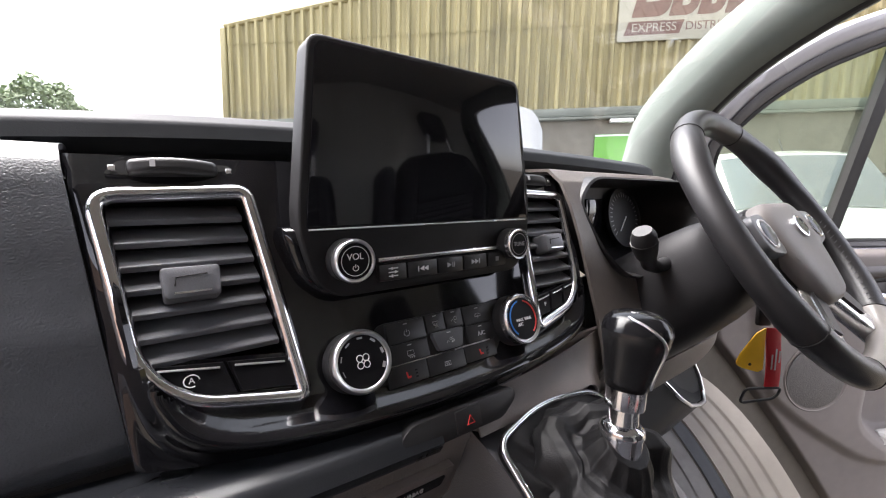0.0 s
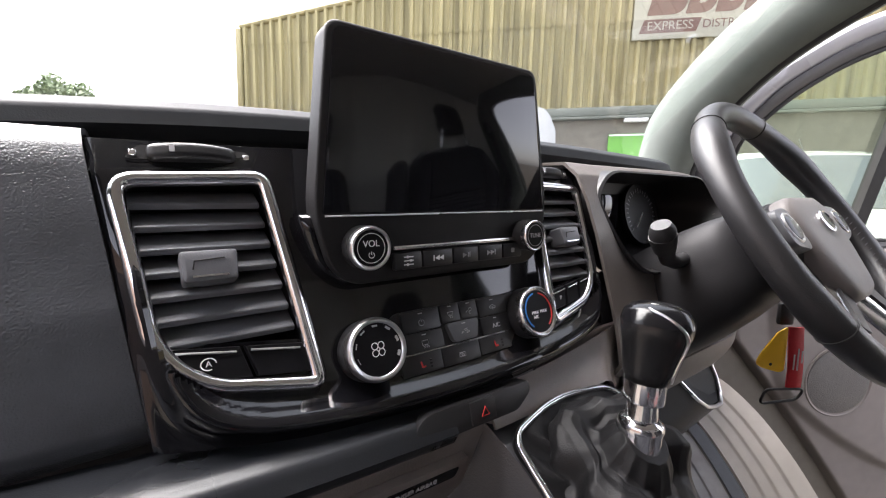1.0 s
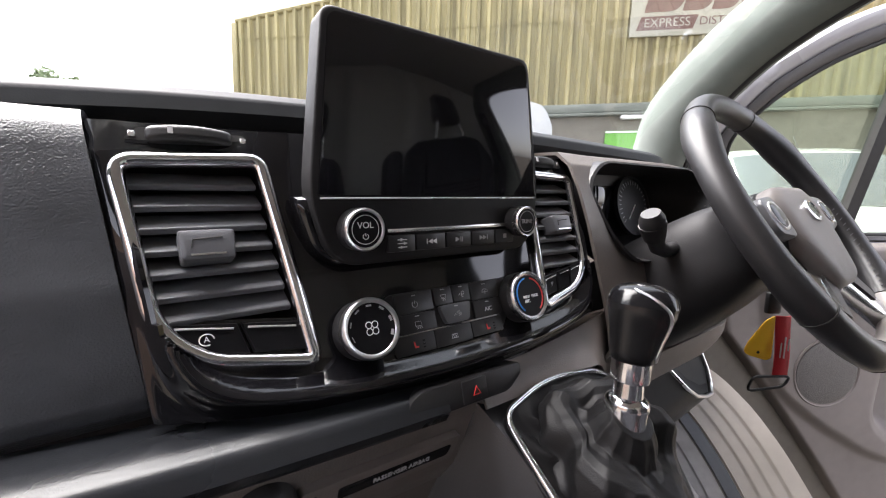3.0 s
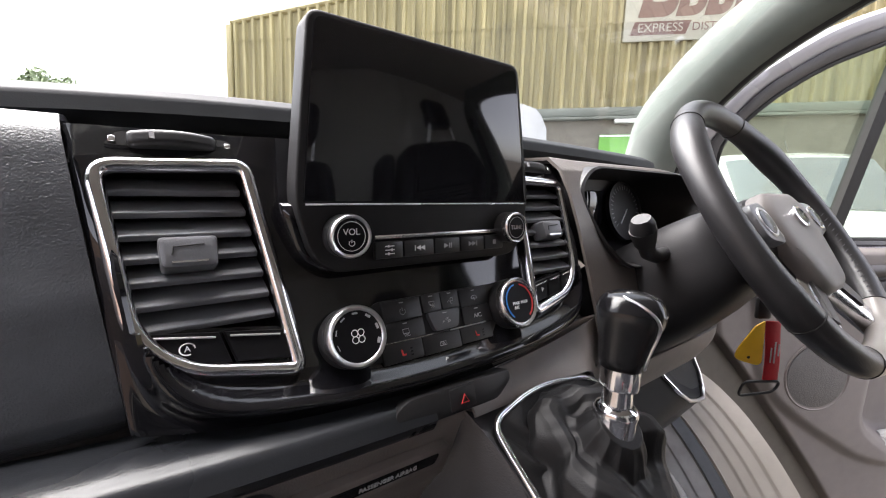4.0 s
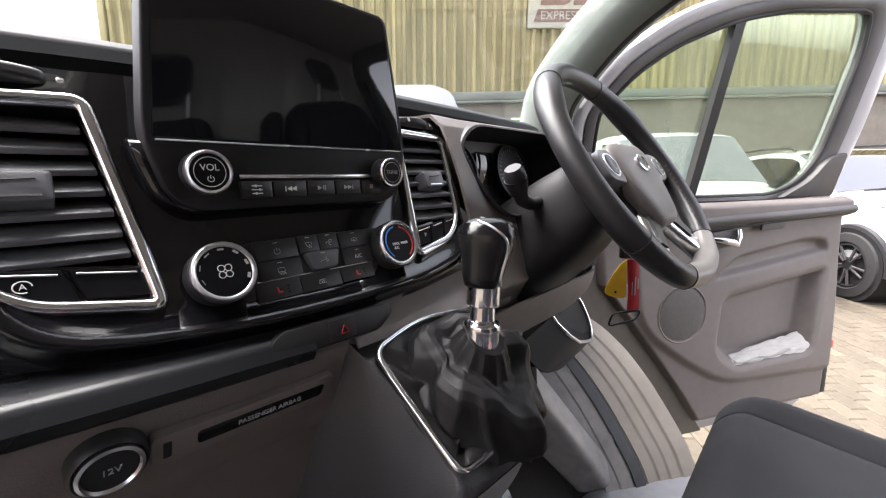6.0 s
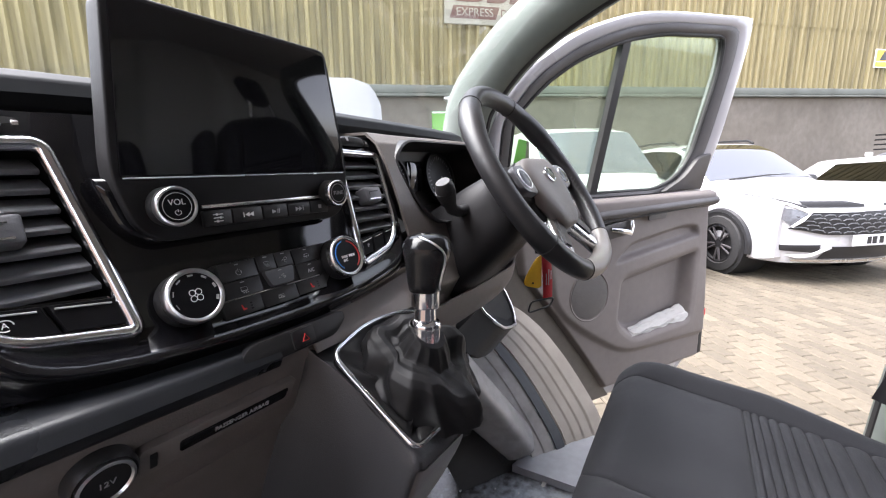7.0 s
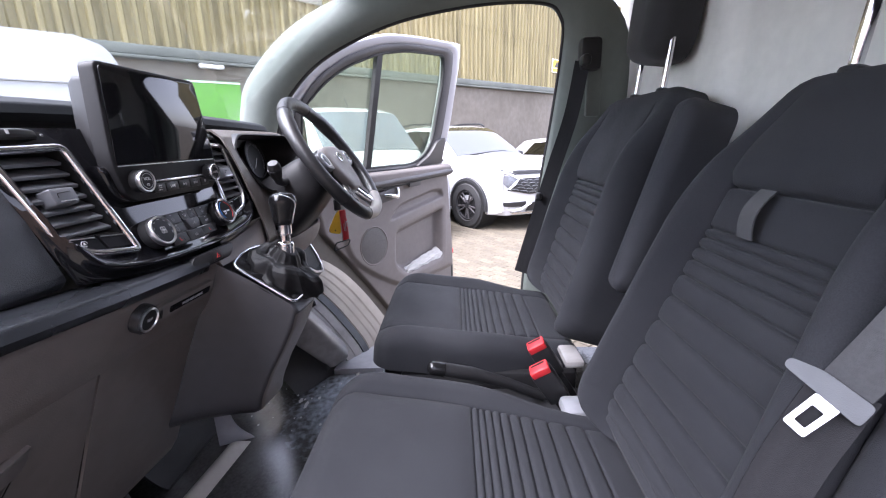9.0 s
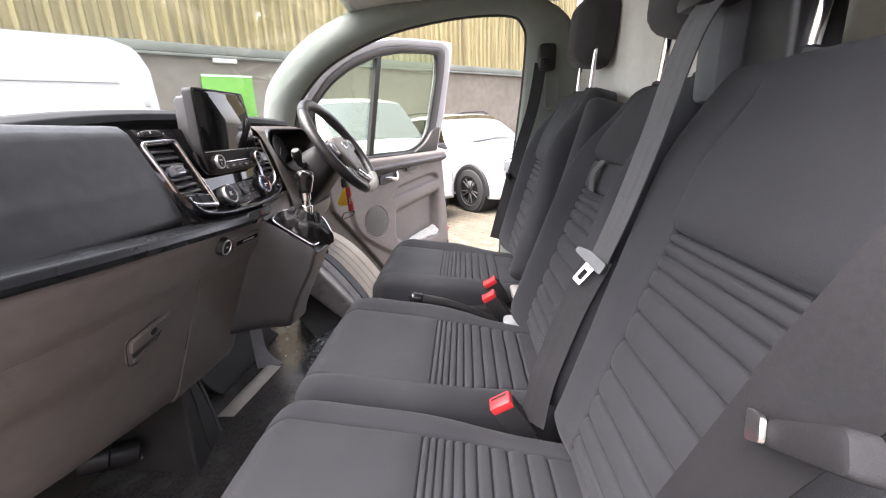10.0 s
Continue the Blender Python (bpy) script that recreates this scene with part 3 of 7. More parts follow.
def seat_back(root, cx, w, base, top, thick, inner, head=True, strap=False, narrow=0.36, corner=0.07, band=False, rise=0.04, aside=0.0):
    base, top = Vector(base), Vector(top)
    up = (top - base).normalized()
    fwd = V(1, 0, 0).cross(up) * -1
    if fwd.y < 0:
        fwd = -fwd
    m = basis(V(cx, 0, 0) + base - fwd * thick, V(1, 0, 0), up, fwd)
    h = (top - base).length
    half = w / 2
    lines = seams(0.015, BACK_GAPS)
    cross = lines + ([0.45] if band else [])

    def taper(v):
        return 1.0 - narrow * max(0.0, v - 0.1)

    def relief(x, y):
        z = bolster(x, half, inner, rise * (1 - smooth((y / h - 0.6) / 0.35)))
        z += groove(abs(x) - inner, 0.006 * (1 - smooth((y / h - 0.85) / 0.1)))
        if abs(x) < inner:
            for c in lines[:-1]:
                z += groove(y - c, 0.0045)
            z += groove(y - cross[-1], 0.009)
            if band:
                z += groove(y - lines[-1], 0.006)
            z += puff(y, lines, 0.004)
            z += 0.008 * smooth((y - cross[-1]) / 0.02) * (1 - smooth((y - cross[-1] - 0.05) / 0.1))
        z -= 0.03 * smooth((y / h - 0.75) / 0.25)
        return z + 0.0015 * noise.noise((x * 12, y * 12, cx + 5))

    b = part("backrest", pillow(m, w, h, thick, 0.04, mesh_lines(w, [half - inner, half + inner], 0.012), mesh_lines(h, cross, 0.015), relief, taper, corner), M["fabric"], root, angle=60)
    part("top_stitching", tube([m @ V(x * taper(1) * 0.92, h - 0.022 - 0.012 * (x / w * 2) ** 2, thick - 0.037 - 0.004 * (x / w * 2) ** 4) for x in [w * (-0.42 + 0.84 * i / 20) for i in range(21)]], 0.0011, 5), M["thread"], b, "pale stitching")
    if head:
        hup = V(0, -0.10, 1).normalized()
        hfw = V(0, 1, 0.10).normalized()
        for s in (-0.075, 0.075):
            p0 = m @ V(s + aside, h - 0.02, thick * 0.42)
            part("headrest_sleeve", lathe([(0.019, 0), (0.019, 0.022), (0.014, 0.026)], p0, up, 16), M["blackplastic"], root)
            part("headrest_post", tube([p0, p0 + hup * 0.16], 0.0075, 12), M["chrome"], root, "chrome post")
        hm = basis(m @ V(aside, h - 0.02, thick * 0.42) + hup * (0.095 - 0.6 * abs(aside)) - hfw * 0.05, V(1, 0, 0), hup, hfw)
        part("headrest", pillow(hm, 0.18, 0.20, 0.10, 0.045, 20, 20, lambda x, y: 0.012 * (1 - (x / 0.12) ** 2), lambda v: 0.86 + 0.14 * smooth(v * 2), 0.05), M["headrest"], root, "black padded headrest", angle=60)
    if strap:
        sm = m @ Matrix.Translation((0.02, 0.41, thick + 0.004))
        part("pull_strap", plate(lambda u, v: sm @ V(-0.013 + 0.026 * u, 0.062 * v - 0.022, 0.010 * math.sin(math.pi * v) + 0.002), 3, 12, 0.002), M["belt"], root, "grey webbing pull strap")
    return m, h


ds = thing("driver_bucket_seat", (0.455, -0.45, FLOOR), "charcoal fabric driver's seat with pleated centre panels", "seat", "cab seats")
seat_cushion(ds, 0.473, 0.486, -0.207, -0.74, 0.915, 0.168, 0.13, 0.022, 0.12, 0.084)
DS_M, DS_H = seat_back(ds, 0.485, 0.49, (0, -0.70, 0.87), (0, -0.885, 1.485), 0.11, 0.166, True, False, 0.14)
part("seat_base", box((0.47, -0.46, 0.66), (0.40, 0.46, 0.22), 0.03), M["blackplastic"], ds, "black plastic seat box")
part("side_shield", box((0.245, -0.50, 0.755), (0.03, 0.44, 0.11), 0.012), M["blackplastic"], ds)
part("seat_skirt", rings([[V(x, y, z) for x, y in rounded([(0.250, -0.232), (0.704, -0.232), (0.690, -0.70), (0.262, -0.70)], [0.05, 0.05, 0.03, 0.03], 5)] for z in (0.74, 0.832)] + [[V(0.465 + (x - 0.465) * 0.985, -0.45 + (y + 0.45) * 0.985, 0.842) for x, y in rounded([(0.250, -0.232), (0.704, -0.232), (0.690, -0.70), (0.262, -0.70)], [0.05, 0.05, 0.03, 0.03], 5)]]), M["beltdark"], ds, "black lower valance of the seat", angle=50)
am = basis(DS_M @ V(-0.285, 0.18, 0.0), V(1, 0, 0), DS_M.col[1].to_3d(), DS_M.col[2].to_3d())
part("folded_armrest", pillow(am, 0.075, 0.42, 0.10, 0.03, 8, 30, None, None, 0.04), M["bolster"], ds, "folded-up grey fabric armrest", angle=60)

bench = thing("passenger_bench_seat", (-0.37, -0.45, FLOOR), "charcoal fabric double passenger bench with pleated centre panels", "seat", "cab seats")
seat_cushion(bench, -0.135, 0.43, -0.165, -0.72, 0.925, 0.15, 0.16, 0.022, 0.2)
seat_cushion(bench, -0.60, 0.49, -0.155, -0.72, 0.925, 0.185, 0.16, 0.012, 0.1)
MS_M, MS_H = seat_back(bench, -0.17, 0.42, (0, -0.67, 0.87), (0, -0.875, 1.455), 0.11, 0.135, True, True, 0.34, 0.07, True)
PS_M, PS_H = seat_back(bench, -0.585, 0.44, (0, -0.67, 0.87), (0, -0.875, 1.455), 0.11, 0.112, True, False, -0.17, 0.03, False, 0.008, 0.05)
part("seat_base", box((-0.38, -0.46, 0.64), (0.86, 0.46, 0.18), 0.03), M["blackplastic"], bench, "black bench seat box")


# ---- dashboard ----
dash = thing("dashboard", (0, 0.1, FLOOR), "black and brown-grey van dashboard with a piano black centre stack", "dashboard")


def lip_y(x):
    return 0.115 + (0.16 * smooth((x - 0.58) / 0.25) if x > 0 else 0.05 * smooth((-x - 0.45) / 0.4))


def dash_top(u, v):
    x = -0.87 + 1.74 * u
    pr = ((0.58, 1.405), (0.40, 1.427), (0.25, 1.436), (0.175, 1.438), (0.15, 1.436), (0.137, 1.429), (0.134, 1.42), (0.142, 1.412), (0.17, 1.408))
    k = min(int(v * 8), 7)
    t = v * 8 - k
    y = pr[k][0] * (1 - t) + pr[k + 1][0] * t
    z = pr[k][1] * (1 - t) + pr[k + 1][1] * t
    return V(x, y + lip_y(x) - 0.115, z + 0.006 - (0.16 * x * x if x < 0 else 0.03 * x * x))


part("top_pad", plate(dash_top, 60, 48, 0.004), M["dashtop"], dash, "charcoal grained top pad", angle=60)


def fascia_y(x, z):
    return 0.016 + 0.37 * (z - 1.25) + 0.2 * x * x + 0.30 * max(0.0, z - 1.379) * smooth((abs(x) - 0.118) / 0.03)


def face(x, z, off=0.0):
    """A frame on the centre stack's face: x across, y up along it, z out into the cab."""
    return basis(V(x, fascia_y(x, z), z) + V(0, -0.938, 0.347) * off, V(1, 0, 0), V(0, 0.347, 0.938), V(0, -0.938, 0.347))


def sweep(profile, x0, x1, n, shift=None):
    """Sweeps a (y, z) line along x."""
    k = len(profile) - 1

    def f(u, v):
        i = min(int(v * k), k - 1)
        t = v * k - i
        y, z = (profile[i][j] * (1 - t) + profile[i + 1][j] * t for j in (0, 1))
        x = x0 + ((x1(z) if callable(x1) else x1) - x0) * u
        dy, dz = shift(x, z) if shift else (0, 0)
        return V(x, y + dy, z + dz)

    return plate(f, n, k * 3, 0.004)


def pad_shift(x, z):
    return 0.05 * smooth((-x - 0.45) / 0.4), 0.004 * math.sin(x * 6)


PAD = [(0.17, 1.408), (0.12, 1.410), (0.096, 1.407), (0.083, 1.396), (0.068, 1.36), (0.053, 1.315), (0.047, 1.30), (0.042, 1.28), (0.034, 1.25), (0.03, 1.232), (0.04, 1.222)]
part("passenger_pad", sweep(PAD, -0.86, lambda z: -0.2165 - 0.125 * (z - 1.216), 30, pad_shift), M["pad"], dash, "black grained passenger airbag pad", angle=60)
LEDGE = [(0.03, 1.227), (-0.004, 1.226), (-0.016, 1.222), (-0.021, 1.214), (-0.017, 1.207), (0.0, 1.202)]
part("ledge", sweep(LEDGE, -0.86, -0.03, 40, lambda x, z: (0.05 * smooth((-x - 0.45) / 0.4), 0.012 - 0.05 * (x + 0.6) - 0.012 * smooth((x + 0.6) / 0.5))), M["ledge"], dash, "satin grey ledge strip", angle=60)
LOWER = [(0.012, 1.203), (-0.005, 1.20), (-0.007, 1.187), (0.002, 1.16), (0.013, 1.13), (0.028, 1.108)]
part("lower_panel", sweep(LOWER, -0.86, 0.03, 30, lambda x, z: (0.05 * smooth((-x - 0.45) / 0.4), 0.012 - 0.05 * (x + 0.6))), M["lower"], dash, "brown-grey lower panel", angle=60)
GLOVE = [(0.042, 1.112), (0.031, 1.104), (0.050, 1.06), (0.076, 1.00), (0.097, 0.95), (0.122, 0.89), (0.148, 0.83), (0.165, 0.806), (0.20, 0.798), (0.34, 0.83)]
glove = part("glovebox_door", sweep(GLOVE, -0.86, -0.214, 24, lambda x, z: (0.05 * smooth((-x - 0.45) / 0.4), 0.013 - 0.05 * (x + 0.6) + (0.045 * smooth((1.05 - z) / 0.1) * smooth((-x - 0.1) / 0.6)))), M["lower"], dash, "brown-grey glovebox door", angle=60)
part("knee_panel", sweep(GLOVE, -0.210, 0.02, 12, lambda x, z: (0, 0.013 - 0.05 * (x + 0.6) - 0.004 * smooth((1.05 - z) / 0.1))), M["lower"], dash, "brown-grey knee panel", angle=60)


def u_edge(x, z):
    """Distance inside the stack's left, lower and right edges."""
    zb = 1.199 + 0.37 * x * x
    xl = 0.216 + 0.125 * (z - 1.216)
    a, b = z - zb, xl - abs(x)
    return -math.log(math.exp(-55 * a) + math.exp(-55 * b)) / 55


def xl_(z):
    return 0.216 + 0.125 * (z - 1.216)


def in_poly(x, y, poly):
    c = False
    for (x0, y0), (x1, y1) in zip(poly, poly[1:] + poly[:1]):
        if (y0 > y) != (y1 > y) and x < (x1 - x0) * (y - y0) / (y1 - y0) + x0:
            c = not c
    return c


VENT = rounded([(-0.226, 1.3735), (-0.141, 1.3765), (-0.1215, 1.2365), (-0.188, 1.2485), (-0.2125, 1.272)], [0.012, 0.008, 0.008, 0.02, 0.02], 6)


def fascia(u, v):
    z0 = 1.401
    x = (-1 + 2 * u)
    zb0 = 1.199
    xx = x * 0.236
    zb = zb0 + 0.37 * xx * xx
    z = zb + (z0 - zb) * v
    xx = x * (0.216 + 0.125 * (z - 1.216))
    s = u_edge(xx, z)
    y = fascia_y(xx, z) - 0.0165 * math.exp(-((s - 0.015) / 0.0085) ** 2) * (1 - 0.9 * smooth((z - 1.30) / 0.06)) + 0.004 * smooth((0.002 - min(xl_(z) - abs(xx), s + 0.01)) / 0.004)
    return V(xx, y, z)


def fascia_keep(u, v):
    p = fascia(u, v)
    return not (in_poly(p.x, p.z, VENT) or in_poly(-p.x, p.z, VENT))


part("fascia", plate(fascia, 170, 80, 0.003, keep=fascia_keep), M["piano"], dash, "glossy piano black fascia", angle=60)


# air vents
def vent(sx):
    def P(x, z, off=0.0):
        return V(sx * x, fascia_y(x, z), z) + V(0, -0.938, 0.347) * off

    v = part("air_vent", tube([P(x, z, 0.003) for x, z in VENT], 0.0052, 10, True), M["chrome"], dash, "chrome-framed air vent", angle=60)
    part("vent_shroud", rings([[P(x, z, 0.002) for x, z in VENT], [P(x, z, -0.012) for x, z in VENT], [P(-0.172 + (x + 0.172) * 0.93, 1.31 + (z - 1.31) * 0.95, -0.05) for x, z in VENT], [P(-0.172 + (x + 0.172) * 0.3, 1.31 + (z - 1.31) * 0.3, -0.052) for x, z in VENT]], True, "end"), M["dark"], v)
    for i in range(7):
        z = 1.3655 - 0.0142 * i
        xl, xr = -0.2245 + (1.372 - z) * 0.115, -0.143 + (1.374 - z) * 0.148
        c = P((xl + xr) / 2, z, -0.012)
        m = basis(c, V(1, 0, 0), V(0, 0.93, 0.36), V(0, -0.36, 0.93))
        part("slat", box((0, 0, 0), (xr - xl - 0.004, 0.022, 0.0050), 0.0014, 2, m=m), M["slat"], v, angle=18)
    for dx in (-0.03, 0.0, 0.03):
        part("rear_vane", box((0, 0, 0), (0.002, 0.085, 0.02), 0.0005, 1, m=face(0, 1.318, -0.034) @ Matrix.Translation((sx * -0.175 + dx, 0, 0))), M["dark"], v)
    tm = basis(P(-0.180, 1.3175, 0.004), V(1, 0, 0), V(0, 0.347, 0.938), V(0, -0.938, 0.347))
    tab = part("vent_tab", prism(rounded([(-0.0155, -0.010), (0.0155, -0.010), (0.0165, 0.0105), (-0.0165, 0.0105)], 0.003), tm @ Matrix.Translation((0, 0, -0.012)), 0.019, 0.003), M["slat"], v, "grey vent tab")
    part("tab_emboss", tube([tm @ V(x, y, 0.0072) for x, y in ((-0.0095, -0.002), (-0.0085, 0.0035), (0.0085, 0.0045))], 0.0005, 5), M["dark"], tab)
    part("tab_inlay", box((0, -0.0065, 0.0072), (0.02, 0.0012, 0.0008), m=tm), M["satin"], tab, "thin silver line")
    # switches in the foot of the vent
    bz0, bz1 = 1.2425, 1.2755
    poly = rounded([(-0.2085, bz1), (-0.129, 1.2665), (-0.1255, 1.2425), (-0.187, 1.2525)], [0.004, 0.004, 0.004, 0.016])
    base = part("switch_panel", rings([[P(x, z, -0.02) for x, z in poly], [P(x, z, -0.003) for x, z in poly]]), M["piano"], v)
    cuts = ((0.01, 0.5), (0.53, 0.98)) if sx > 0 else ((0.02, 0.30), (0.34, 0.62), (0.66, 0.96))
    for a, b in cuts:
        q = []
        for t, s in ((a, 0.90), (b, 0.90), (b, 0.16), (a + (0.1 if a < 0.05 else 0), 0.16)):
            xa = -0.2085 * (1 - t) + -0.129 * t
            q.append((xa + (1 - s) * 0.008, (1.2755 - 0.009 * t) - (1 - s) * 0.026))
        sw = part("switch", rings([[P(x, z, -0.006) for x, z in q], [P(x, z, 0.0015) for x, z in q], [P(sum(k[0] for k in q) / 4 * 0.05 + x * 0.95, sum(k[1] for k in q) / 4 * 0.05 + z * 0.95, 0.0025) for x, z in q]]), M["dialface"], v)
        (x0, z0), (x1, z1) = q[0], q[1]
        part("switch_line", tube([P(x0 * 0.90 + x1 * 0.10, z0 - 0.0030, 0.0030), P(x0 * 0.06 + x1 * 0.94, z1 - 0.0030, 0.0030)], 0.0008, 6), M["satin"], v, "thin silver line")
    return v


vent_r_ob = vent(-1)
vent_l_ob = vent(1)
am_ = basis(V(-0.186, fascia_y(0.186, 1.261), 1.261) + V(0, -0.938, 0.347) * 0.003, V(1, 0, 0), V(0, 0.347, 0.938), V(0, -0.938, 0.347))
part("switch_icon", lettering("A", am_, 0.0052), M["white"], vent_l_ob)
part("switch_icon", tube([am_ @ V(0.0042 * math.cos(a), 0.0036 * math.sin(a), 0) for a in (2 * math.pi * i / 16 for i in range(14))], 0.0004, 5), M["white"], vent_l_ob)
am2 = basis(V(0.143, fascia_y(0.143, 1.256), 1.256) + V(0, -0.938, 0.347) * 0.003, V(1, 0, 0), V(0, 0.347, 0.938), V(0, -0.938, 0.347))
part("switch_icon", lettering("P", am2, 0.006), M["greyprint"], vent_r_ob)


# thumb wheels above the vents
def thumb_wheel(sx):
    fm = face(sx * 0.182, 1.3915, 0.0005)
    s = part("vent_wheel_slot", prism(rounded([(-0.038, -0.004), (-0.03, 0.0055), (0.034, 0.0045), (0.038, -0.005)], 0.003), fm, 0.0012), M["dark"], dash)
    part("vent_wheel", pillow(fm @ Matrix.Translation((0, -0.005, -0.006)), 0.052, 0.0115, 0.0155, 0.004, 16, 8, lambda x, y: -0.006 * (x / 0.026) ** 2, None, 0.004), M["blackplastic"], s, "ribbed thumb wheel", angle=60)
    part("wheel_mark", box((-0.012, 0.001, 0.0090), (0.003, 0.005, 0.001), m=fm), M["greyprint"], s)
    for k in (-1, 1):
        part("slot_mark", box((k * 0.033, 0, 0.0016), (0.004, 0.004, 0.001), 0.0004, 1, m=fm), M["satin"], s)


thumb_wheel(-1)
thumb_wheel(1)

# touch screen and its row of controls
UNIT = basis(V(0, 0.024, 1.39), V(1, 0, 0), V(0, 0.045, 0.999), V(0, -0.999, 0.045))


def up(x, z):
    return (x, z - 1.39)


OUT = rounded([up(-0.103, 1.4855), up(0.104, 1.4855), up(0.119, 1.352), up(0.108, 1.313), up(0.093, 1.300), up(-0.093, 1.300), up(-0.108, 1.313), up(-0.1185, 1.352)], [0.010, 0.010, 0.02, 0.012, 0.012, 0.012, 0.012, 0.02], 5)
tsu = part("touchscreen", prism(OUT, UNIT @ Matrix.Translation((0, 0, -0.022)), 0.021, 0.002), M["columnblack"], dash, "tablet-style touchscreen unit", angle=50)
part("screen_glass", prism(rounded([up(-0.0985, 1.481), up(0.0995, 1.481), up(0.1135, 1.352), up(-0.1125, 1.352)], [0.008, 0.008, 0.002, 0.002]), UNIT @ Matrix.Translation((0, 0, -0.0012)), 0.0016, 0.0005), M["screen"], tsu, "switched-off black glass display")
part("screen_housing", prism([(x * 0.86, 0.006 + y * 0.8) for x, y in OUT], UNIT @ Matrix.Translation((0, 0, -0.021)), -0.04, 0.012), M["blackplastic"], tsu)
part("unit_shoulder", prism([(x * 1.065, -0.003 + y * 1.0) for x, y in OUT if y < -0.03], UNIT @ Matrix.Translation((0, 0, -0.030)), 0.020, 0.009), M["piano"], tsu, "gloss black shoulder round the unit's foot", angle=50)
part("display_line", tube([UNIT @ V(-0.111, 1.3505 - 1.39, 0.0004), UNIT @ V(0.110, 1.3505 - 1.39, 0.0004)], 0.0007, 6), M["satin"], tsu, "thin silver line")
part("control_strip", box((0.009, 1.3250 - 1.39, 0.001), (0.138, 0.0034, 0.004), 0.001, m=UNIT), M["satin"], tsu, "brushed silver strip")


def dial(m, r, h, parent, name, lab):
    """A turned knob with a chrome rim on the frame m, which faces the cab."""
    o, ax = m.translation, m.col[2].to_3d()
    k = part(name, lathe([(r, -0.004), (r, h * 0.55), (r * 0.985, h * 0.62), (r * 0.96, h * 0.66), (r * 0.8, h * 0.66)], o, ax, 40), M["blackplastic"], parent, lab)
    part("rim", lathe([(r * 0.985, h * 0.5), (r * 1.0, h * 0.80), (r * 0.975, h * 0.95), (r * 0.93, h), (r * 0.86, h * 0.985), (r * 0.815, h * 0.93), (r * 0.81, h * 0.6)], o, ax, 40), M["satin"], k, "bright metal rim")
    part("dial_face", lathe([(r * 0.812, h * 0.6), (r * 0.812, h * 0.93), (0.0, h * 0.93)], o, ax, 32), M["dialface"], k)
    return k


KU = [UNIT @ Matrix.Translation((x, 1.3275 - 1.39, 0)) for x in (-0.084, 0.085)]
kv = dial(KU[0], 0.0160, 0.0155, tsu, "volume_knob", "volume knob with a metal rim")
part("knob_lettering", lettering("VOL", KU[0] @ Matrix.Translation((0, 0.003, 0.0146)), 0.0066), M["white"], kv)
part("knob_lettering", tube([KU[0] @ V(0.0022 * math.sin(a), -0.0050 + 0.0020 * math.cos(a), 0.0146) for a in [0.6 + 5.1 * i / 12 for i in range(13)]], 0.0003, 5), M["white"], kv)
part("inner_ring", tube([KU[0] @ V(0.0105 * math.cos(a), 0.0105 * math.sin(a), 0.0146) for a in [2 * math.pi * i / 32 for i in range(32)]], 0.0003, 5, True), M["white"], kv)
part("knob_mark", box((0, -0.0036, 0.0146), (0.0005, 0.0024, 0.0003), m=KU[0]), M["white"], kv)
kt = dial(KU[1], 0.0148, 0.0155, tsu, "tune_knob", "tuning knob with a metal rim")
part("knob_lettering", lettering("TUNE", KU[1] @ Matrix.Translation((0, 0, 0.0146)), 0.0058), M["greyprint"], kt)
part("inner_ring", tube([KU[1] @ V(0.0100 * math.cos(a), 0.0100 * math.sin(a), 0.0146) for a in [2 * math.pi * i / 32 for i in range(32)]], 0.0003, 5, True), M["greyprint"], kt)


def tri_icon(m, x, s, d, bm):
    return prism([(x - d * s, -s), (x + d * s, 0), (x - d * s, s)] if d > 0 else [(x - d * s, -s), (x - d * s, s), (x + d * s, 0)], m, 0.0003, 0, bm)


XB = (-0.0605, -0.0345, -0.004, 0.0245, 0.0535, 0.0785)
for i in range(5):
    cx, wd = (XB[i] + XB[i + 1]) / 2, XB[i + 1] - XB[i] - 0.0012
    bm_ = UNIT @ Matrix.Translation((cx, 1.3145 - 1.39, 0))
    b = part("media_button", box((0, 0, 0.0005), (wd, 0.0135, 0.006), 0.0012, m=bm_), M["button"], tsu)
    im = bm_ @ Matrix.Translation((0, 0, 0.0036))
    ic = bmesh.new()
    if i == 0:
        for k in (-0.003, 0, 0.003):
            box((0, k, 0), (0.0085, 0.0008, 0.0003), m=im, bm=ic)
            box((0.002 - abs(k), k, 0), (0.0014, 0.0022, 0.0003), m=im, bm=ic)
    elif i == 1:
        tri_icon(im, -0.0012, 0.0022, -1, ic), tri_icon(im, 0.0030, 0.0022, -1, ic), box((-0.0045, 0, 0), (0.0008, 0.0044, 0.0003), m=im, bm=ic)
    elif i == 2:
        tri_icon(im, -0.002, 0.0022, 1, ic), box((0.0018, 0, 0), (0.0008, 0.0044, 0.0003), m=im, bm=ic), box((0.0036, 0, 0), (0.0008, 0.0044, 0.0003), m=im, bm=ic)
    elif i == 3:
        tri_icon(im, -0.003, 0.0022, 1, ic), tri_icon(im, 0.0012, 0.0022, 1, ic), box((0.0045, 0, 0), (0.0008, 0.0044, 0.0003), m=im, bm=ic)
    else:
        box((0, 0, 0), (0.004, 0.004, 0.0003), m=im, bm=ic)
    part("button_icon", ic, M["greyprint"] if i > 1 else M["white"], b)

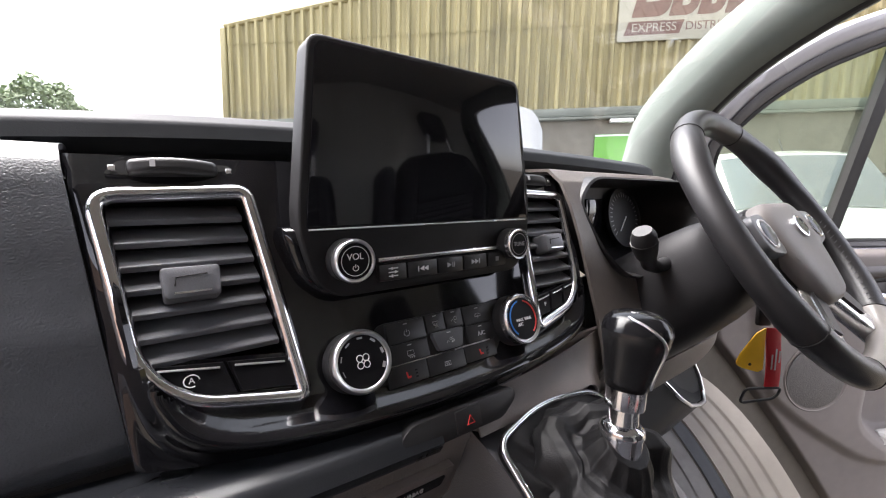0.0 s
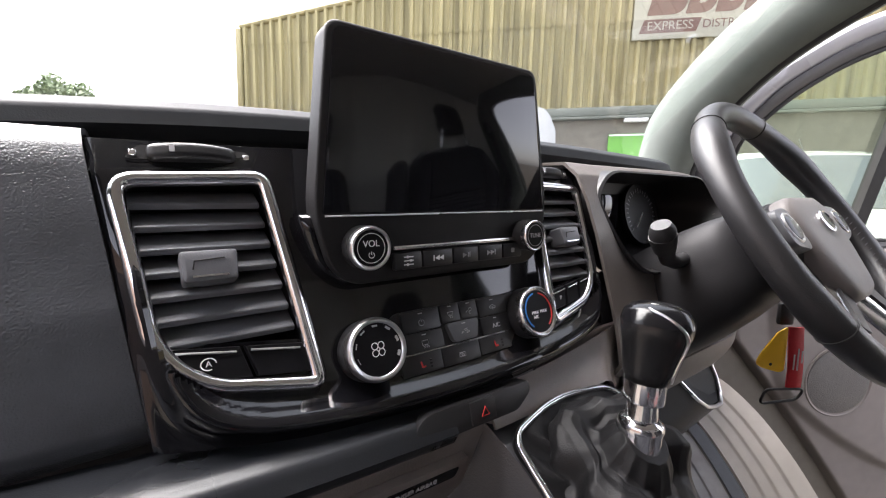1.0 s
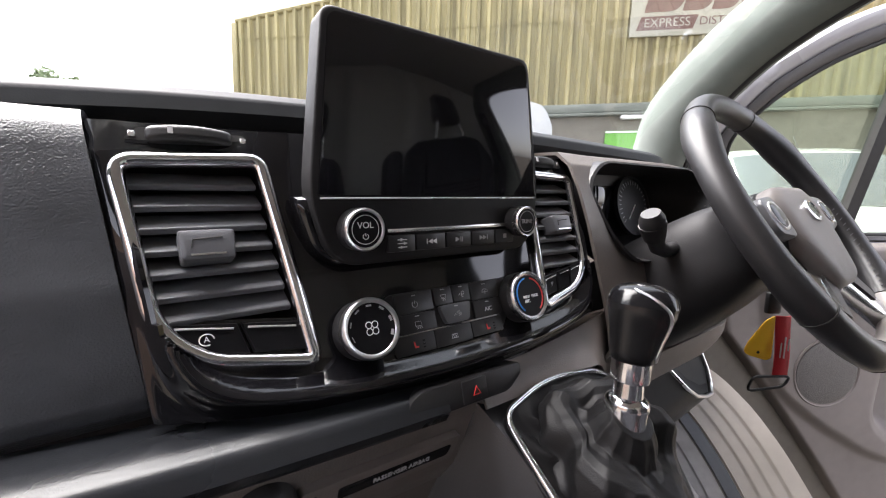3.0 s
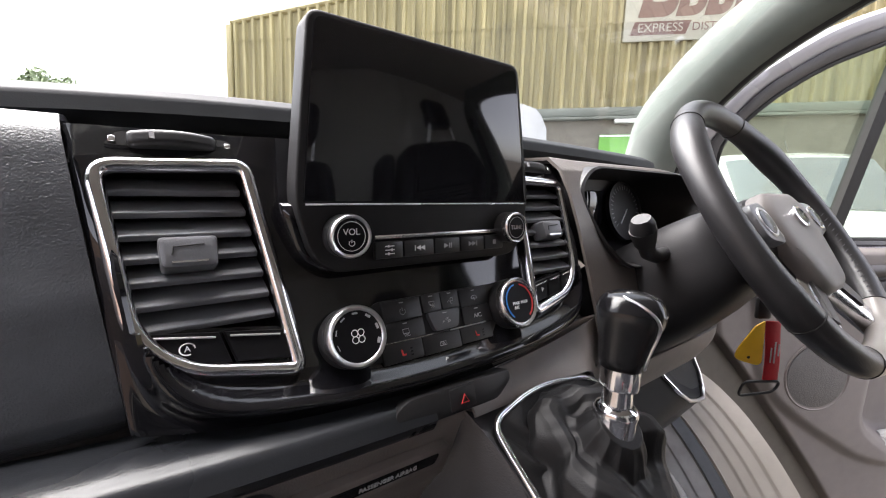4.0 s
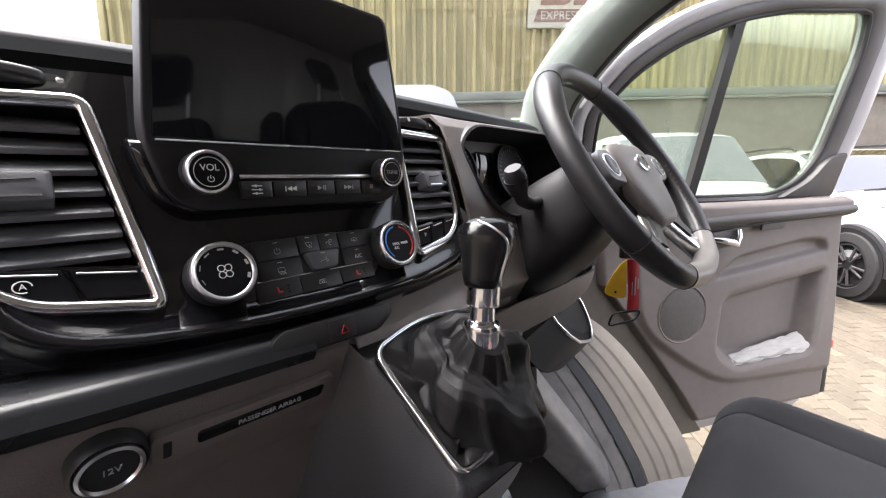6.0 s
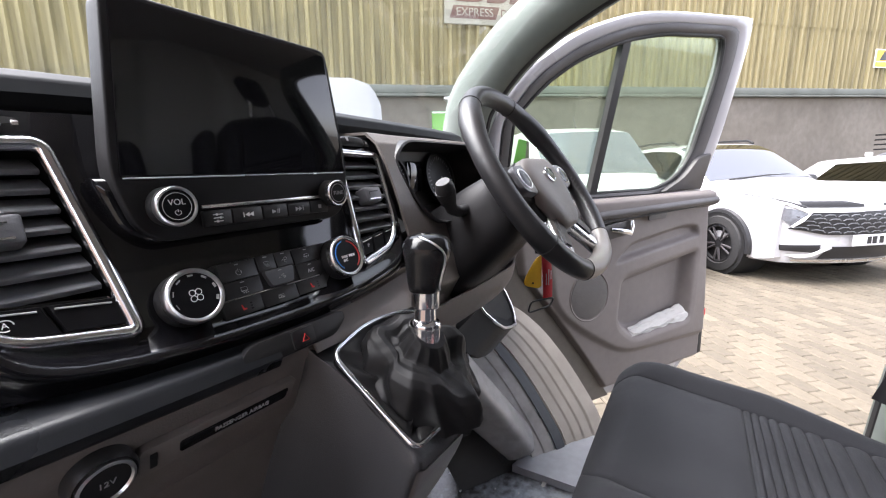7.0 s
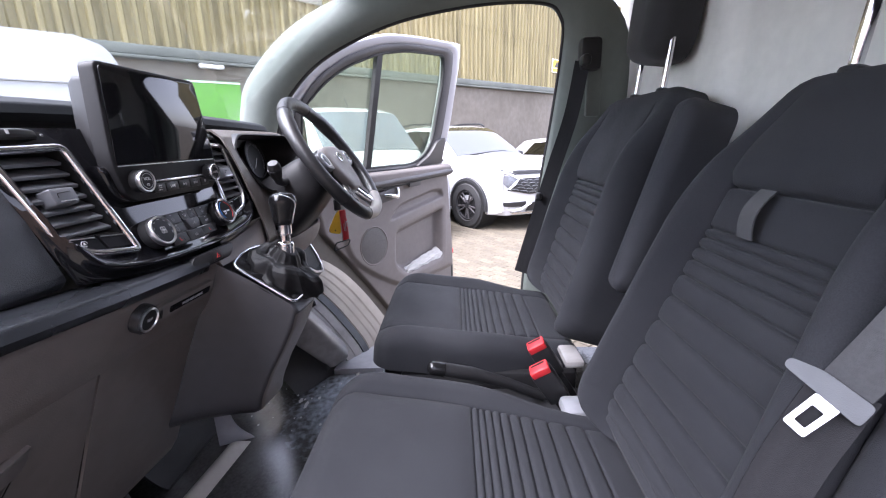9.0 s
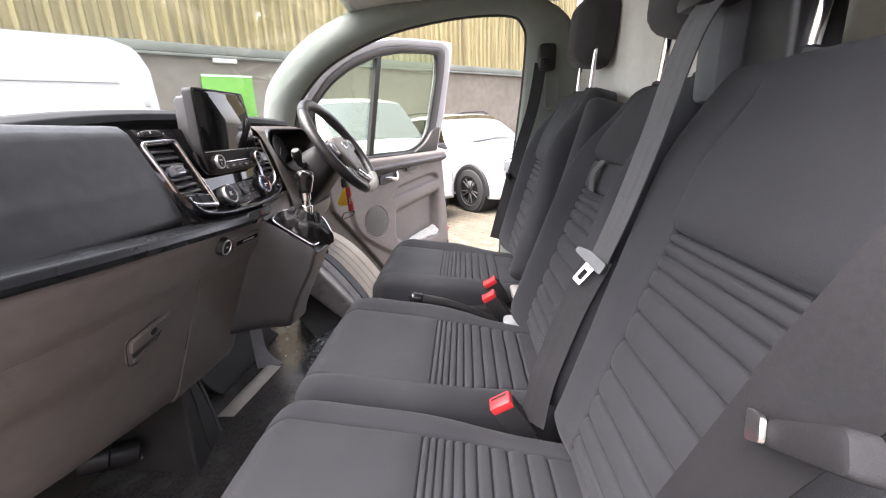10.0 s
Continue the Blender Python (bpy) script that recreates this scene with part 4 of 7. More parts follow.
# heating controls
FM = face(-0.084, 1.25, 0.001)
clim = part("climate_panel", prism(rounded([(-0.068, -0.026), (0.055, -0.026), (0.077, 0.0), (0.075, 0.0235), (-0.06, 0.0235), (-0.078, 0.0)], 0.006), face(0, 1.25, -0.002), 0.003, 0.001), M["blackplastic"], dash, "climate control panel")
kf = dial(FM, 0.0230, 0.020, clim, "fan_dial", "fan speed dial with a metal rim")
FI = FM @ Matrix.Translation((0, 0, 0.0188))
for a in range(4):
    q = a * math.pi / 2 + 0.785
    part("fan_icon", tube([FI @ V(0.0034 * math.cos(q) + 0.0024 * math.cos(t), 0.0034 * math.sin(q) + 0.0024 * math.sin(t), 0) for t in [2 * math.pi * i / 14 for i in range(14)]], 0.00035, 5, True), M["white"], kf)
for i in range(7):
    q = math.radians(200 - 220 * i / 6)
    part("speed_mark", box((0, 0, 0), (0.0042, 0.0005 + 0.0003 * i, 0.0003), m=FI @ Matrix.Translation((0.0165 * math.cos(q), 0.0165 * math.sin(q), 0)) @ Matrix.Rotation(q + math.pi / 2, 4, "Z")), M["greyprint"], kf)
TM = face(0.084, 1.25, 0.001)
kt2 = dial(TM, 0.0245, 0.020, clim, "temperature_dial", "temperature dial with blue and red arcs")
TI = TM @ Matrix.Translation((0, 0, 0.0188))
part("cold_arc", tube([TI @ V(0.0172 * math.cos(q), 0.0172 * math.sin(q), 0) for q in [math.radians(100 + 130 * i / 14) for i in range(15)]], 0.0008, 5), M["blueprint"], kt2)
part("warm_arc", tube([TI @ V(0.0172 * math.cos(q), 0.0172 * math.sin(q), 0) for q in [math.radians(75 - 130 * i / 14) for i in range(15)]], 0.0008, 5), M["redprint"], kt2)
part("dial_lettering", lettering("MAX\nA/C", TI @ Matrix.Translation((-0.0050, -0.003, 0)), 0.0042), M["white"], kt2)
part("dial_lettering", lettering("MAX", TI @ Matrix.Translation((0.0062, -0.0008, 0)), 0.0042), M["white"], kt2)
BTN = [
    (-0.0545, -0.0185, 1.2555, 1.2705, "power"), (-0.0545, -0.0185, 1.2405, 1.2543, "car"),
    (-0.0165, 0.0025, 1.2575, 1.2715, "screen"), (0.0038, 0.0225, 1.2575, 1.2715, "wave"), (-0.0140, 0.0200, 1.2415, 1.2565, "flow"),
    (0.0245, 0.0575, 1.2560, 1.2705, "fan"), (0.0245, 0.0575, 1.2405, 1.2548, "A/C"),
    (-0.0605, -0.0235, 1.2250, 1.2390, "heat"), (-0.0222, 0.0165, 1.2250, 1.2390, "rear"), (0.0178, 0.0545, 1.2260, 1.2390, "warm"),
]
def arcs(cx, cy, r, a0, a1, n=12):
    return [(cx + r * math.cos(radians(a0 + (a1 - a0) * i / n)), cy + r * math.sin(radians(a0 + (a1 - a0) * i / n))) for i in range(n + 1)]


def wavy(x, y, s):
    return [(x + s * 0.35 * math.sin(t * 6.3), y + s * (t - 0.5)) for t in [i / 10 for i in range(11)]]


# the strokes of each symbol, in millimetres
SYMBOL = {
    "power": [arcs(0, -0.3, 2.6, 125, 415), [(0, 0.2), (0, 3.0)]],
    "car": [[(-3, -1.5), (-3, 2), (2.6, 2), (3.2, -1.5), (-3, -1.5)], wavy(-1.6, -2.6, 2.6), wavy(0.4, -2.6, 2.6), wavy(2.2, -2.6, 2.6)],
    "screen": [[(-3, 2), (3, 2), (2, -1.2), (-2, -1.2), (-3, 2)], wavy(-1, -1.6, 3), wavy(1, -1.6, 3)],
    "wave": [[(-3.4, -1), (-1.6, 0.6), (-0.6, -0.6)], arcs(1.6, 1.0, 1.5, 0, 330), arcs(1.0, -1.6, 1.2, 60, 300)],
    "flow": [[(-4, -1.4), (-2.4, 0.4), (-1.4, -0.8)], wavy(1.2, 0.2, 4.2), wavy(3.0, 0.6, 4.2)],
    "fan": [[(-3.4, -0.8), (-3, 0.8), (-1.4, 2), (1.4, 2), (2.6, 0.8), (3.4, 0.6), (3.4, -0.8), (-3.4, -0.8)], [(0, -2.6), (0, 0.6), (-0.9, -0.3)]],
    "rear": [[(-3.4, -1.6), (-2.8, 1.6), (2.8, 1.6), (3.4, -1.6), (-3.4, -1.6)], wavy(-1.2, 0.2, 2.6), wavy(0.8, 0.2, 2.6)],
}
for x0, x1, z0, z1, what in BTN:
    cx, cz = (x0 + x1) / 2, (z0 + z1) / 2
    m = face(cx, cz, 0.001)
    w, h, up_ = (x1 - x0) / 2 + 0.0002, (z1 - z0) * 0.533 + 0.0002, 0.003 + (0.0022 if what == "flow" else 0)
    quad = [(-w, -h), (w, -h), (w, h), (-w, h)]
    if what == "flow":
        quad = [(-w * 0.72, -h), (w * 0.72, -h), (w, h), (-w, h)]
    b = part("climate_button", prism(rounded(quad, 0.0035 if what == "flow" else 0.0008, 3), m @ Matrix.Translation((0, 0, -0.001)), up_ + 0.001, 0.0004), M["grip"] if what == "flow" else M["button"], clim)
    im = m @ Matrix.Translation((0, -0.0012 if h > 0.006 else 0, up_ + 0.0001))
    if what == "A/C":
        part("button_lettering", lettering("A/C", im, 0.0055), M["greyprint"], b)
    elif what in ("heat", "warm"):
        part("button_icon", prism(rounded([(-0.0022, 0.003), (-0.0010, 0.003), (-0.0002, -0.0008), (0.0022, -0.0008), (0.0022, -0.0022), (-0.0016, -0.0022)], 0.0004, 2), im, 0.0003), M["redprint"], b)
        for k in (-1, 0, 1):
            part("indicator", box((0.0075, 0.0026 * k, 0), (0.0022, 0.0012, 0.0003), m=im), M["dialface"], b)
    else:
        ic = bmesh.new()
        for line in SYMBOL[what]:
            tube([im @ V(x * 0.001, y * 0.001, 0.0001) for x, y in line], 0.00026, 4, bm=ic)
        part("button_icon", ic, M["greyprint"], b)
    if z0 > 1.239:
        part("indicator", box((0, h * 0.72, up_), (0.004, 0.0008, 0.0003), m=m), M["greyprint"], b)
part("panel_ridge", tube([face(x, 1.2396, 0.003).translation for x in [-0.058 + 0.112 * i / 12 for i in range(13)]], 0.0007, 6), M["satin"], clim, "thin bright ridge")

# hazard switch bar below the fascia
HB = basis(V(-0.006, -0.014, 1.1925), V(1, 0, 0), V(0, 0.25, 0.968), V(0, -0.968, 0.25))
haz = part("switch_bar", prism(rounded([(-0.060, -0.011), (0.042, -0.0125), (0.060, 0.0), (0.060, 0.0095), (-0.048, 0.0115), (-0.060, 0.004)], 0.006), HB @ Matrix.Translation((0, 0, -0.02)), 0.028, 0.003), M["button"], dash, "matt black switch bar")
part("hazard_button", box((0.003, 0, 0.0075), (0.026, 0.0175, 0.004), 0.0012, m=HB), M["button"], haz)
HT = HB @ Matrix.Translation((0.004, -0.001, 0.0098))
part("hazard_triangle", tube([HT @ V(0.0045 * math.sin(a), 0.0045 * math.cos(a) - 0.0008, 0) for a in (0, 2.094, 4.189)], 0.0006, 5, True), M["redprint"], haz)

# socket and airbag lamp on the lower panel
LP = basis(V(-0.101, -0.0075, 1.144), V(1, 0, -0.04), V(0.04, -0.29, 0.957), V(0, -0.957, -0.29))
sk = part("power_socket", lathe([(0.0208, -0.016), (0.0208, 0.003), (0.0188, 0.006), (0.0170, 0.004)], LP @ V(-0.064, 0.006, 0), LP.col[2].to_3d(), 36), M["blackplastic"], dash, "capped power socket")
part("ring", lathe([(0.0172, 0.002), (0.0172, 0.0075), (0.0153, 0.0085), (0.0140, 0.006)], LP @ V(-0.064, 0.006, 0), LP.col[2].to_3d(), 36), M["satin"], sk, "bright metal ring")
part("cap", lathe([(0.0151, 0.002), (0.0151, 0.0065), (0.0, 0.0072)], LP @ V(-0.064, 0.006, 0), LP.col[2].to_3d(), 32), M["button"], sk)
part("cap_lettering", lettering("12V", LP @ Matrix.Translation((-0.064, 0.006, 0.0074)), 0.0065), M["greyprint"], sk)
ab = part("airbag_lamp", prism(rounded([(-0.043, -0.0115), (0.085, -0.0115), (0.092, 0.0125), (-0.043, 0.0125)], 0.005), LP @ Matrix.Translation((0, 0, -0.006)), 0.0075, 0.001), M["lower"], dash, "recessed airbag indicator strip")
part("lamp_window", prism(rounded([(-0.016, -0.005), (0.080, -0.005), (0.083, 0.0055), (-0.016, 0.0055)], 0.003), LP @ Matrix.Translation((0, 0, 0)), 0.0022, 0.0004), M["piano"], ab)
part("lamp_lettering", lettering("PASSENGER AIRBAG", LP @ Matrix.Translation((0.036, 0.0, 0.0026)), 0.0056), M["greyprint"], ab)
part("usb_slot", box((-0.034, 0, 0.001), (0.005, 0.013, 0.003), 0.0005, 1, m=LP), M["dark"], ab)

# glovebox latch
GL = basis(V(-0.342, 0.0535, 1.045), V(1, 0, 0.06).normalized(), V(-0.055, -0.387, 0.92).normalized(), V(0, -0.922, -0.387))
LQ = rounded([(-0.052, 0.012), (0.052, 0.024), (0.046, 0.004), (0.022, -0.034), (-0.026, -0.054), (-0.044, -0.046), (-0.054, -0.002)], 0.006)
gl = part("glovebox_latch", prism(LQ, GL @ Matrix.Translation((0, 0, -0.006)), 0.0085, 0.002), M["lower"], glove, "recessed latch handle")
part("latch_groove", tube([GL @ V(x * 1.02, y * 1.02 - 0.0003, 0.0018) for x, y in LQ], 0.0009, 6, True), M["dark"], gl)
part("latch_bar", prism(rounded([(-0.049, 0.010), (0.049, 0.021), (0.042, 0.000), (0.034, -0.008), (-0.048, -0.016)], 0.004), GL @ Matrix.Translation((0, 0, 0.002)), 0.007, 0.002), M["lower"], gl)
# a raised dark plate stands in for the shade under the latch bar
part("recess_shade", prism(rounded([(-0.044, -0.018), (0.032, -0.011), (0.020, -0.026), (-0.036, -0.035)], 0.004), GL @ Matrix.Translation((0, 0, 0.002)), 0.0018, 0.0006), M["trimdark"], gl, "dark plate painted for the finger recess's shade")
part("latch_lip", prism(rounded([(-0.036, -0.037), (0.019, -0.028), (0.016, -0.034), (-0.024, -0.051), (-0.036, -0.046)], 0.004), GL @ Matrix.Translation((0, 0, 0.002)), 0.003, 0.0015), M["lower"], gl)
part("keyhole", lathe([(0.0075, 0), (0.0075, 0.0105), (0.004, 0.011)], GL @ V(0.002, 0.003, 0), GL.col[2].to_3d(), 20), M["blackplastic"], gl)


# ---- driver's side: cluster, column, wheel, gear lever ----
# body of the dash on the driver's side, with the opening for the instruments
def driver_dash(u, v):
    x = 0.222 + 0.60 * u
    pr = ((0.16, 1.408), (0.085, 1.405), (0.066, 1.39), (0.05, 1.36), (0.035, 1.32), (0.02, 1.27), (0.008, 1.23), (0.0, 1.20), (-0.005, 1.17), (0.02, 1.13), (0.10, 1.10))
    k = min(int(v * 10), 9)
    t = v * 10 - k
    y, z = (pr[k][j] * (1 - t) + pr[k + 1][j] * t for j in (0, 1))
    return V(x, y + 0.14 * smooth((x - 0.58) / 0.25) + 0.008 * smooth((x - 0.22) / 0.08), z - 0.02 * smooth((x - 0.5) / 0.3))


CL = rounded([(0.245, 1.365), (0.29, 1.398), (0.56, 1.398), (0.60, 1.36), (0.57, 1.27), (0.31, 1.265), (0.27, 1.30)], [0.02, 0.03, 0.03, 0.03, 0.03, 0.03, 0.03], 5)
part("driver_panel", plate(driver_dash, 150, 120, 0.004, keep=lambda u, v: not in_poly(driver_dash(u, v).x, driver_dash(u, v).z, CL)), M["cluster"], dash, "brown-grey panel round the instruments, darkened for shade", angle=60)


def dd_y(x, z):
    return 0.016 + 0.37 * (z - 1.25) + 0.012


bin_ = part("instrument_binnacle", rings([[V(0.425 + (x - 0.425) * 1.12, dd_y(x, z) + 0.03, 1.33 + (z - 1.33) * 1.16) for x, z in CL], [V(0.425 + (x - 0.425) * 1.03, dd_y(x, z) - 0.002, 1.33 + (z - 1.33) * 1.05) for x, z in CL], [V(0.425 + (x - 0.425) * 1.02, dd_y(x, z) - 0.02, 1.33 + (z - 1.33) * 1.04) for x, z in CL], [V(x, dd_y(x, z) - 0.022, z) for x, z in CL], [V(0.425 + (x - 0.425) * 0.97, dd_y(x, z) + 0.02, 1.33 + (z - 1.33) * 0.95) for x, z in CL], [V(0.425 + (x - 0.425) * 0.9, 0.15, 1.335 + (z - 1.335) * 0.85) for x, z in CL], [V(0.425 + (x - 0.425) * 0.1, 0.151, 1.335 + (z - 1.335) * 0.1) for x, z in CL]], True, "end"), M["blackplastic"], dash, "deep hooded instrument cluster", angle=50)
for cx in (0.335, 0.505):
    IM = basis(V(cx, 0.135, 1.335), V(1, 0, 0), V(0, 0.2, 0.98), V(0, -0.98, 0.2))
    dl = part("gauge", lathe([(0.054, -0.004), (0.054, 0.004), (0.05, 0.004), (0.049, 0.0)], IM.translation, IM.col[2].to_3d(), 40), M["blackplastic"], bin_, "round white-marked gauge")
    for i in range(25):
        a = math.radians(220 - 260 * i / 24)
        part("gauge_mark", box((0, 0, 0), (0.006 if i % 3 else 0.009, 0.0012, 0.0005), m=IM @ Matrix.Translation((0.042 * math.cos(a), 0.042 * math.sin(a), 0.002)) @ Matrix.Rotation(a, 4, "Z")), M["greyprint"], dl)
    part("needle", box((0.016, 0, 0), (0.036, 0.0015, 0.0015), m=IM @ Matrix.Translation((0, 0, 0.005)) @ Matrix.Rotation(radians(225), 4, "Z")), M["white"], dl)
part("cluster_screen", box((0.42, 0.142, 1.34), (0.05, 0.004, 0.06), 0.002), M["screen"], bin_)

# steering column and wheel
WC = V(0.430, -0.115, 1.328)
WNRM = V(0, -0.831, 0.556)
WUP = V(0, 0.556, 0.831)
WM = basis(WC, V(1, 0, 0), WUP, WNRM)


def ring_rect(m, w, h, z, r, n=5):
    return [m @ V(x, y, z) for x, y in rounded([(-w / 2, -h / 2), (w / 2, -h / 2), (w / 2, h / 2), (-w / 2, h / 2)], r, n)]


col = thing("steering_column", WC + V(0, 0.15, -0.1), "black plastic steering column shroud", "steering column")
part("shroud", rings([ring_rect(WM @ Matrix.Translation((0, dy, 0)), w, h, z, r, 7) for z, w, h, r, dy in ((-0.045, 0.06, 0.06, 0.02, 0), (-0.05, 0.125, 0.105, 0.045, 0), (-0.075, 0.15, 0.125, 0.055, -0.004), (-0.11, 0.17, 0.14, 0.06, -0.008), (-0.15, 0.185, 0.15, 0.06, -0.012), (-0.20, 0.20, 0.16, 0.06, -0.016), (-0.27, 0.22, 0.17, 0.06, -0.02))]), M["columnblack"], col, angle=60)
part("column_surround", plate(lambda u, v: V(0.31 + 0.38 * u, 0.02 + 0.05 * (1 - v) ** 2 - 0.04 * math.sin(math.pi * u) ** 0.6 * (1 - 0.5 * v) + 0.02 * v * v, 1.255 - 0.122 * v), 24, 16, 0.004), M["columnblack"], col, "black panel below the column", angle=60)

stalk = thing("indicator_stalk", (0.30, 0.0, 1.29), "black indicator stalk with a ribbed end", "control stalk")
part("arm", tube([V(0.37, -0.01, 1.285), V(0.325, -0.012, 1.283), V(0.298, -0.015, 1.29), V(0.284, -0.018, 1.305)], [0.009, 0.009, 0.0095, 0.011], 12), M["blackplastic"], stalk)
part("end_switch", tube([V(0.286, -0.017, 1.302), V(0.279, -0.018, 1.313), V(0.270, -0.020, 1.327), V(0.266, -0.02, 1.333)], [0.0125, 0.015, 0.0145, 0.011], 14), M["blackplastic"], stalk)
part("end_ring", tube([V(0.2765, -0.0185, 1.317), V(0.2745, -0.0187, 1.320)], 0.0158, 14), M["blackplastic"], stalk)

sw = thing("steering_wheel", WC, "black leather steering wheel with a grey hub and satin lower spokes", "steering wheel")
RIM = 0.174


def rim_at(a, out=0.0, z=0.0):
    """A place on the rim's middle line, slightly flattened at its foot."""
    y = (RIM + out) * math.sin(a)
    return WM @ V((RIM + out) * math.cos(a), y if y > -0.155 else -0.155 + 0.6 * (y + 0.155), z)


def rim_radius(a):
    """The rim swells into thumb grips beside the upper spokes."""
    d = math.degrees(a) % 360
    return 0.0158 + 0.0030 * sum(math.exp(-((d - g) / 13) ** 2) for g in (38, 142)) + 0.0012 * sum(math.exp(-((d - g) / 9) ** 2) for g in (330, 210))


SEAM_R, SEAM_L = radians(-47), radians(-113)


def rim_part(a0, a1, n):
    aa = [a0 + (a1 - a0) * i / n for i in range(n + 1)]
    return tube([rim_at(a) for a in aa], [rim_radius(a) for a in aa], 20)


part("rim", rim_part(SEAM_R, 2 * math.pi + SEAM_L, 84), M["rimleather"], sw, "black leather rim", angle=60)
part("rim_foot", rim_part(SEAM_L, SEAM_R, 24), M["rimgrey"], sw, "smooth grey lower rim", angle=60)
for a in (SEAM_R, SEAM_L, radians(67), radians(128), radians(215)):
    rd = rim_radius(a) + 0.0002
    part("rim_seam", tube([WM @ (WM.inverted() @ rim_at(a) + V(math.cos(a), math.sin(a), 0) * rd * math.cos(q) + V(0, 0, rd * math.sin(q))) for q in [2 * math.pi * i / 18 for i in range(18)]], 0.0009, 5, True), M["dark"], sw)
for a0, a1 in ((radians(-44), radians(4)), (radians(176), radians(224))):
    for i in range(16):
        a = a0 + (a1 - a0) * i / 16
        part("rim_stitch", tube([rim_at(a, -rim_radius(a) * 0.93, 0.005), rim_at(a + 0.012, -rim_radius(a) * 0.93, 0.009)], 0.0006, 4), M["slat"], sw)
hubp = rounded([(-0.078, 0.022), (-0.055, 0.040), (0.055, 0.040), (0.078, 0.022), (0.076, -0.030), (0.040, -0.094), (-0.040, -0.094), (-0.076, -0.030)], [0.02, 0.035, 0.035, 0.02, 0.04, 0.02, 0.02, 0.04], 6)
part("hub_back", rings([[WM @ V(x * k, y * k, z) for x, y in hubp] for k, z in ((0.80, -0.050), (0.98, -0.040), (1.03, -0.018), (1.02, -0.010), (0.95, -0.008))]), M["blackplastic"], sw, "black backing of the hub", angle=60)
hub = part("airbag_cover", rings([[WM @ V(x * k, y * k + dy, z) for x, y in hubp] for k, dy, z in ((0.95, 0, -0.012), (0.985, 0, -0.004), (0.97, 0, 0.005), (0.90, 0, 0.0105), (0.72, 0, 0.0135), (0.45, 0, 0.0145), (0.05, 0, 0.0150))]), M["hub"], sw, "grey padded airbag cover", angle=60)
part("cover_brow", tube([WM @ V(x, -0.024 - 0.010 * (x / 0.06) ** 2, 0.0128 - 0.004 * (x / 0.06) ** 2) for x in [-0.064 + 0.128 * i / 16 for i in range(17)]], 0.0022, 8, flat=0.7), M["hub"], hub, angle=60)
part("badge", rings([[WM @ V(1.25 * r * math.cos(a), r * math.sin(a), z) for a in [2 * math.pi * k / 36 for k in range(36)]] for r, z in ((0.0145, 0.012), (0.0145, 0.0175), (0.0125, 0.0185), (0.0118, 0.0172))]), M["chrome"], hub, "oval chrome badge")
part("badge_field", rings([[WM @ V(1.25 * r * math.cos(a), r * math.sin(a), z) for a in [2 * math.pi * k / 32 for k in range(32)]] for r, z in ((0.0120, 0.0150), (0.0118, 0.0176), (0.0004, 0.0180))]), M["ledge"], hub)
part("airbag_mark", box((0.016, -0.070, 0.0105), (0.016, 0.005, 0.0008), m=WM), M["slat"], hub)
part("horn_mark", box((-0.040, 0.008, 0.0128), (0.007, 0.004, 0.0008), m=WM), M["slat"], hub)
for s in (-1, 1):
    sp = part("spoke", rings([[WM @ V(s * x, y + dy * w, z + dz) for dy, dz in ((1, -0.014), (1, -0.002), (0.7, 0.004), (-0.7, 0.004), (-1, -0.002), (-1, -0.014))] for x, y, z, w in ((0.058, -0.004, -0.006, 0.034), (0.095, 0.002, -0.005, 0.030), (0.13, 0.004, -0.004, 0.025), (0.168, 0.004, -0.002, 0.023))]), M["blackplastic"], sw, "thumb-control spoke", angle=60)
    part("thumb_pad", prism(rounded([(s * 0.074, -0.028), (s * 0.120, -0.020), (s * 0.122, 0.022), (s * 0.078, 0.026)][::s], 0.012), WM @ Matrix.Translation((0, 0, -0.004)), 0.013, 0.003), M["slat"], sp)
    part("control_ring", tube([WM @ V(s * 0.099 + 0.0165 * math.cos(a), 0.0165 * math.sin(a), 0.0092) for a in [2 * math.pi * k / 24 for k in range(24)]], 0.0014, 6, True), M["satin"], sp, "thin silver ring")
    part("thumb_rocker", lathe([(0.0145, 0.004), (0.0140, 0.0105), (0.010, 0.0120), (0.0, 0.0115)], WM @ V(s * 0.099, 0, 0), WNRM, 24), M["ledge"], sp)
    for q in (-0.008, 0.008):
        part("thumb_symbol", box((s * 0.099, q, 0.0116), (0.005, 0.0013, 0.0006), m=WM), M["white"], sp)
    lo = part("lower_spoke", rings([[WM @ (V(s * x, y, z) + V(s * 0.83, 0.55, 0) * a * w + V(0, 0, b)) for a, b in ((-1, -0.014), (-1, -0.002), (-0.7, 0.004), (0.7, 0.004), (1, -0.002), (1, -0.014))] for x, y, z, w in ((0.026, -0.062, -0.008, 0.026), (0.048, -0.092, -0.006, 0.021), (0.072, -0.124, -0.004, 0.018), (0.090, -0.146, -0.002, 0.020))]), M["satin"], sw, "satin silver lower spoke", angle=60)
    part("spoke_inlay", rings([[WM @ (V(s * x, y, z) + V(s * 0.83, 0.55, 0) * (a * w + 0.004)) for a in (-1, 1)] + [WM @ (V(s * x, y, z + 0.003) + V(s * 0.83, 0.55, 0) * (a * w + 0.004)) for a in (1, -1)] for x, y, z, w in ((0.036, -0.078, -0.003, 0.012), (0.066, -0.118, 0.0, 0.008))]), M["blackplastic"], lo)

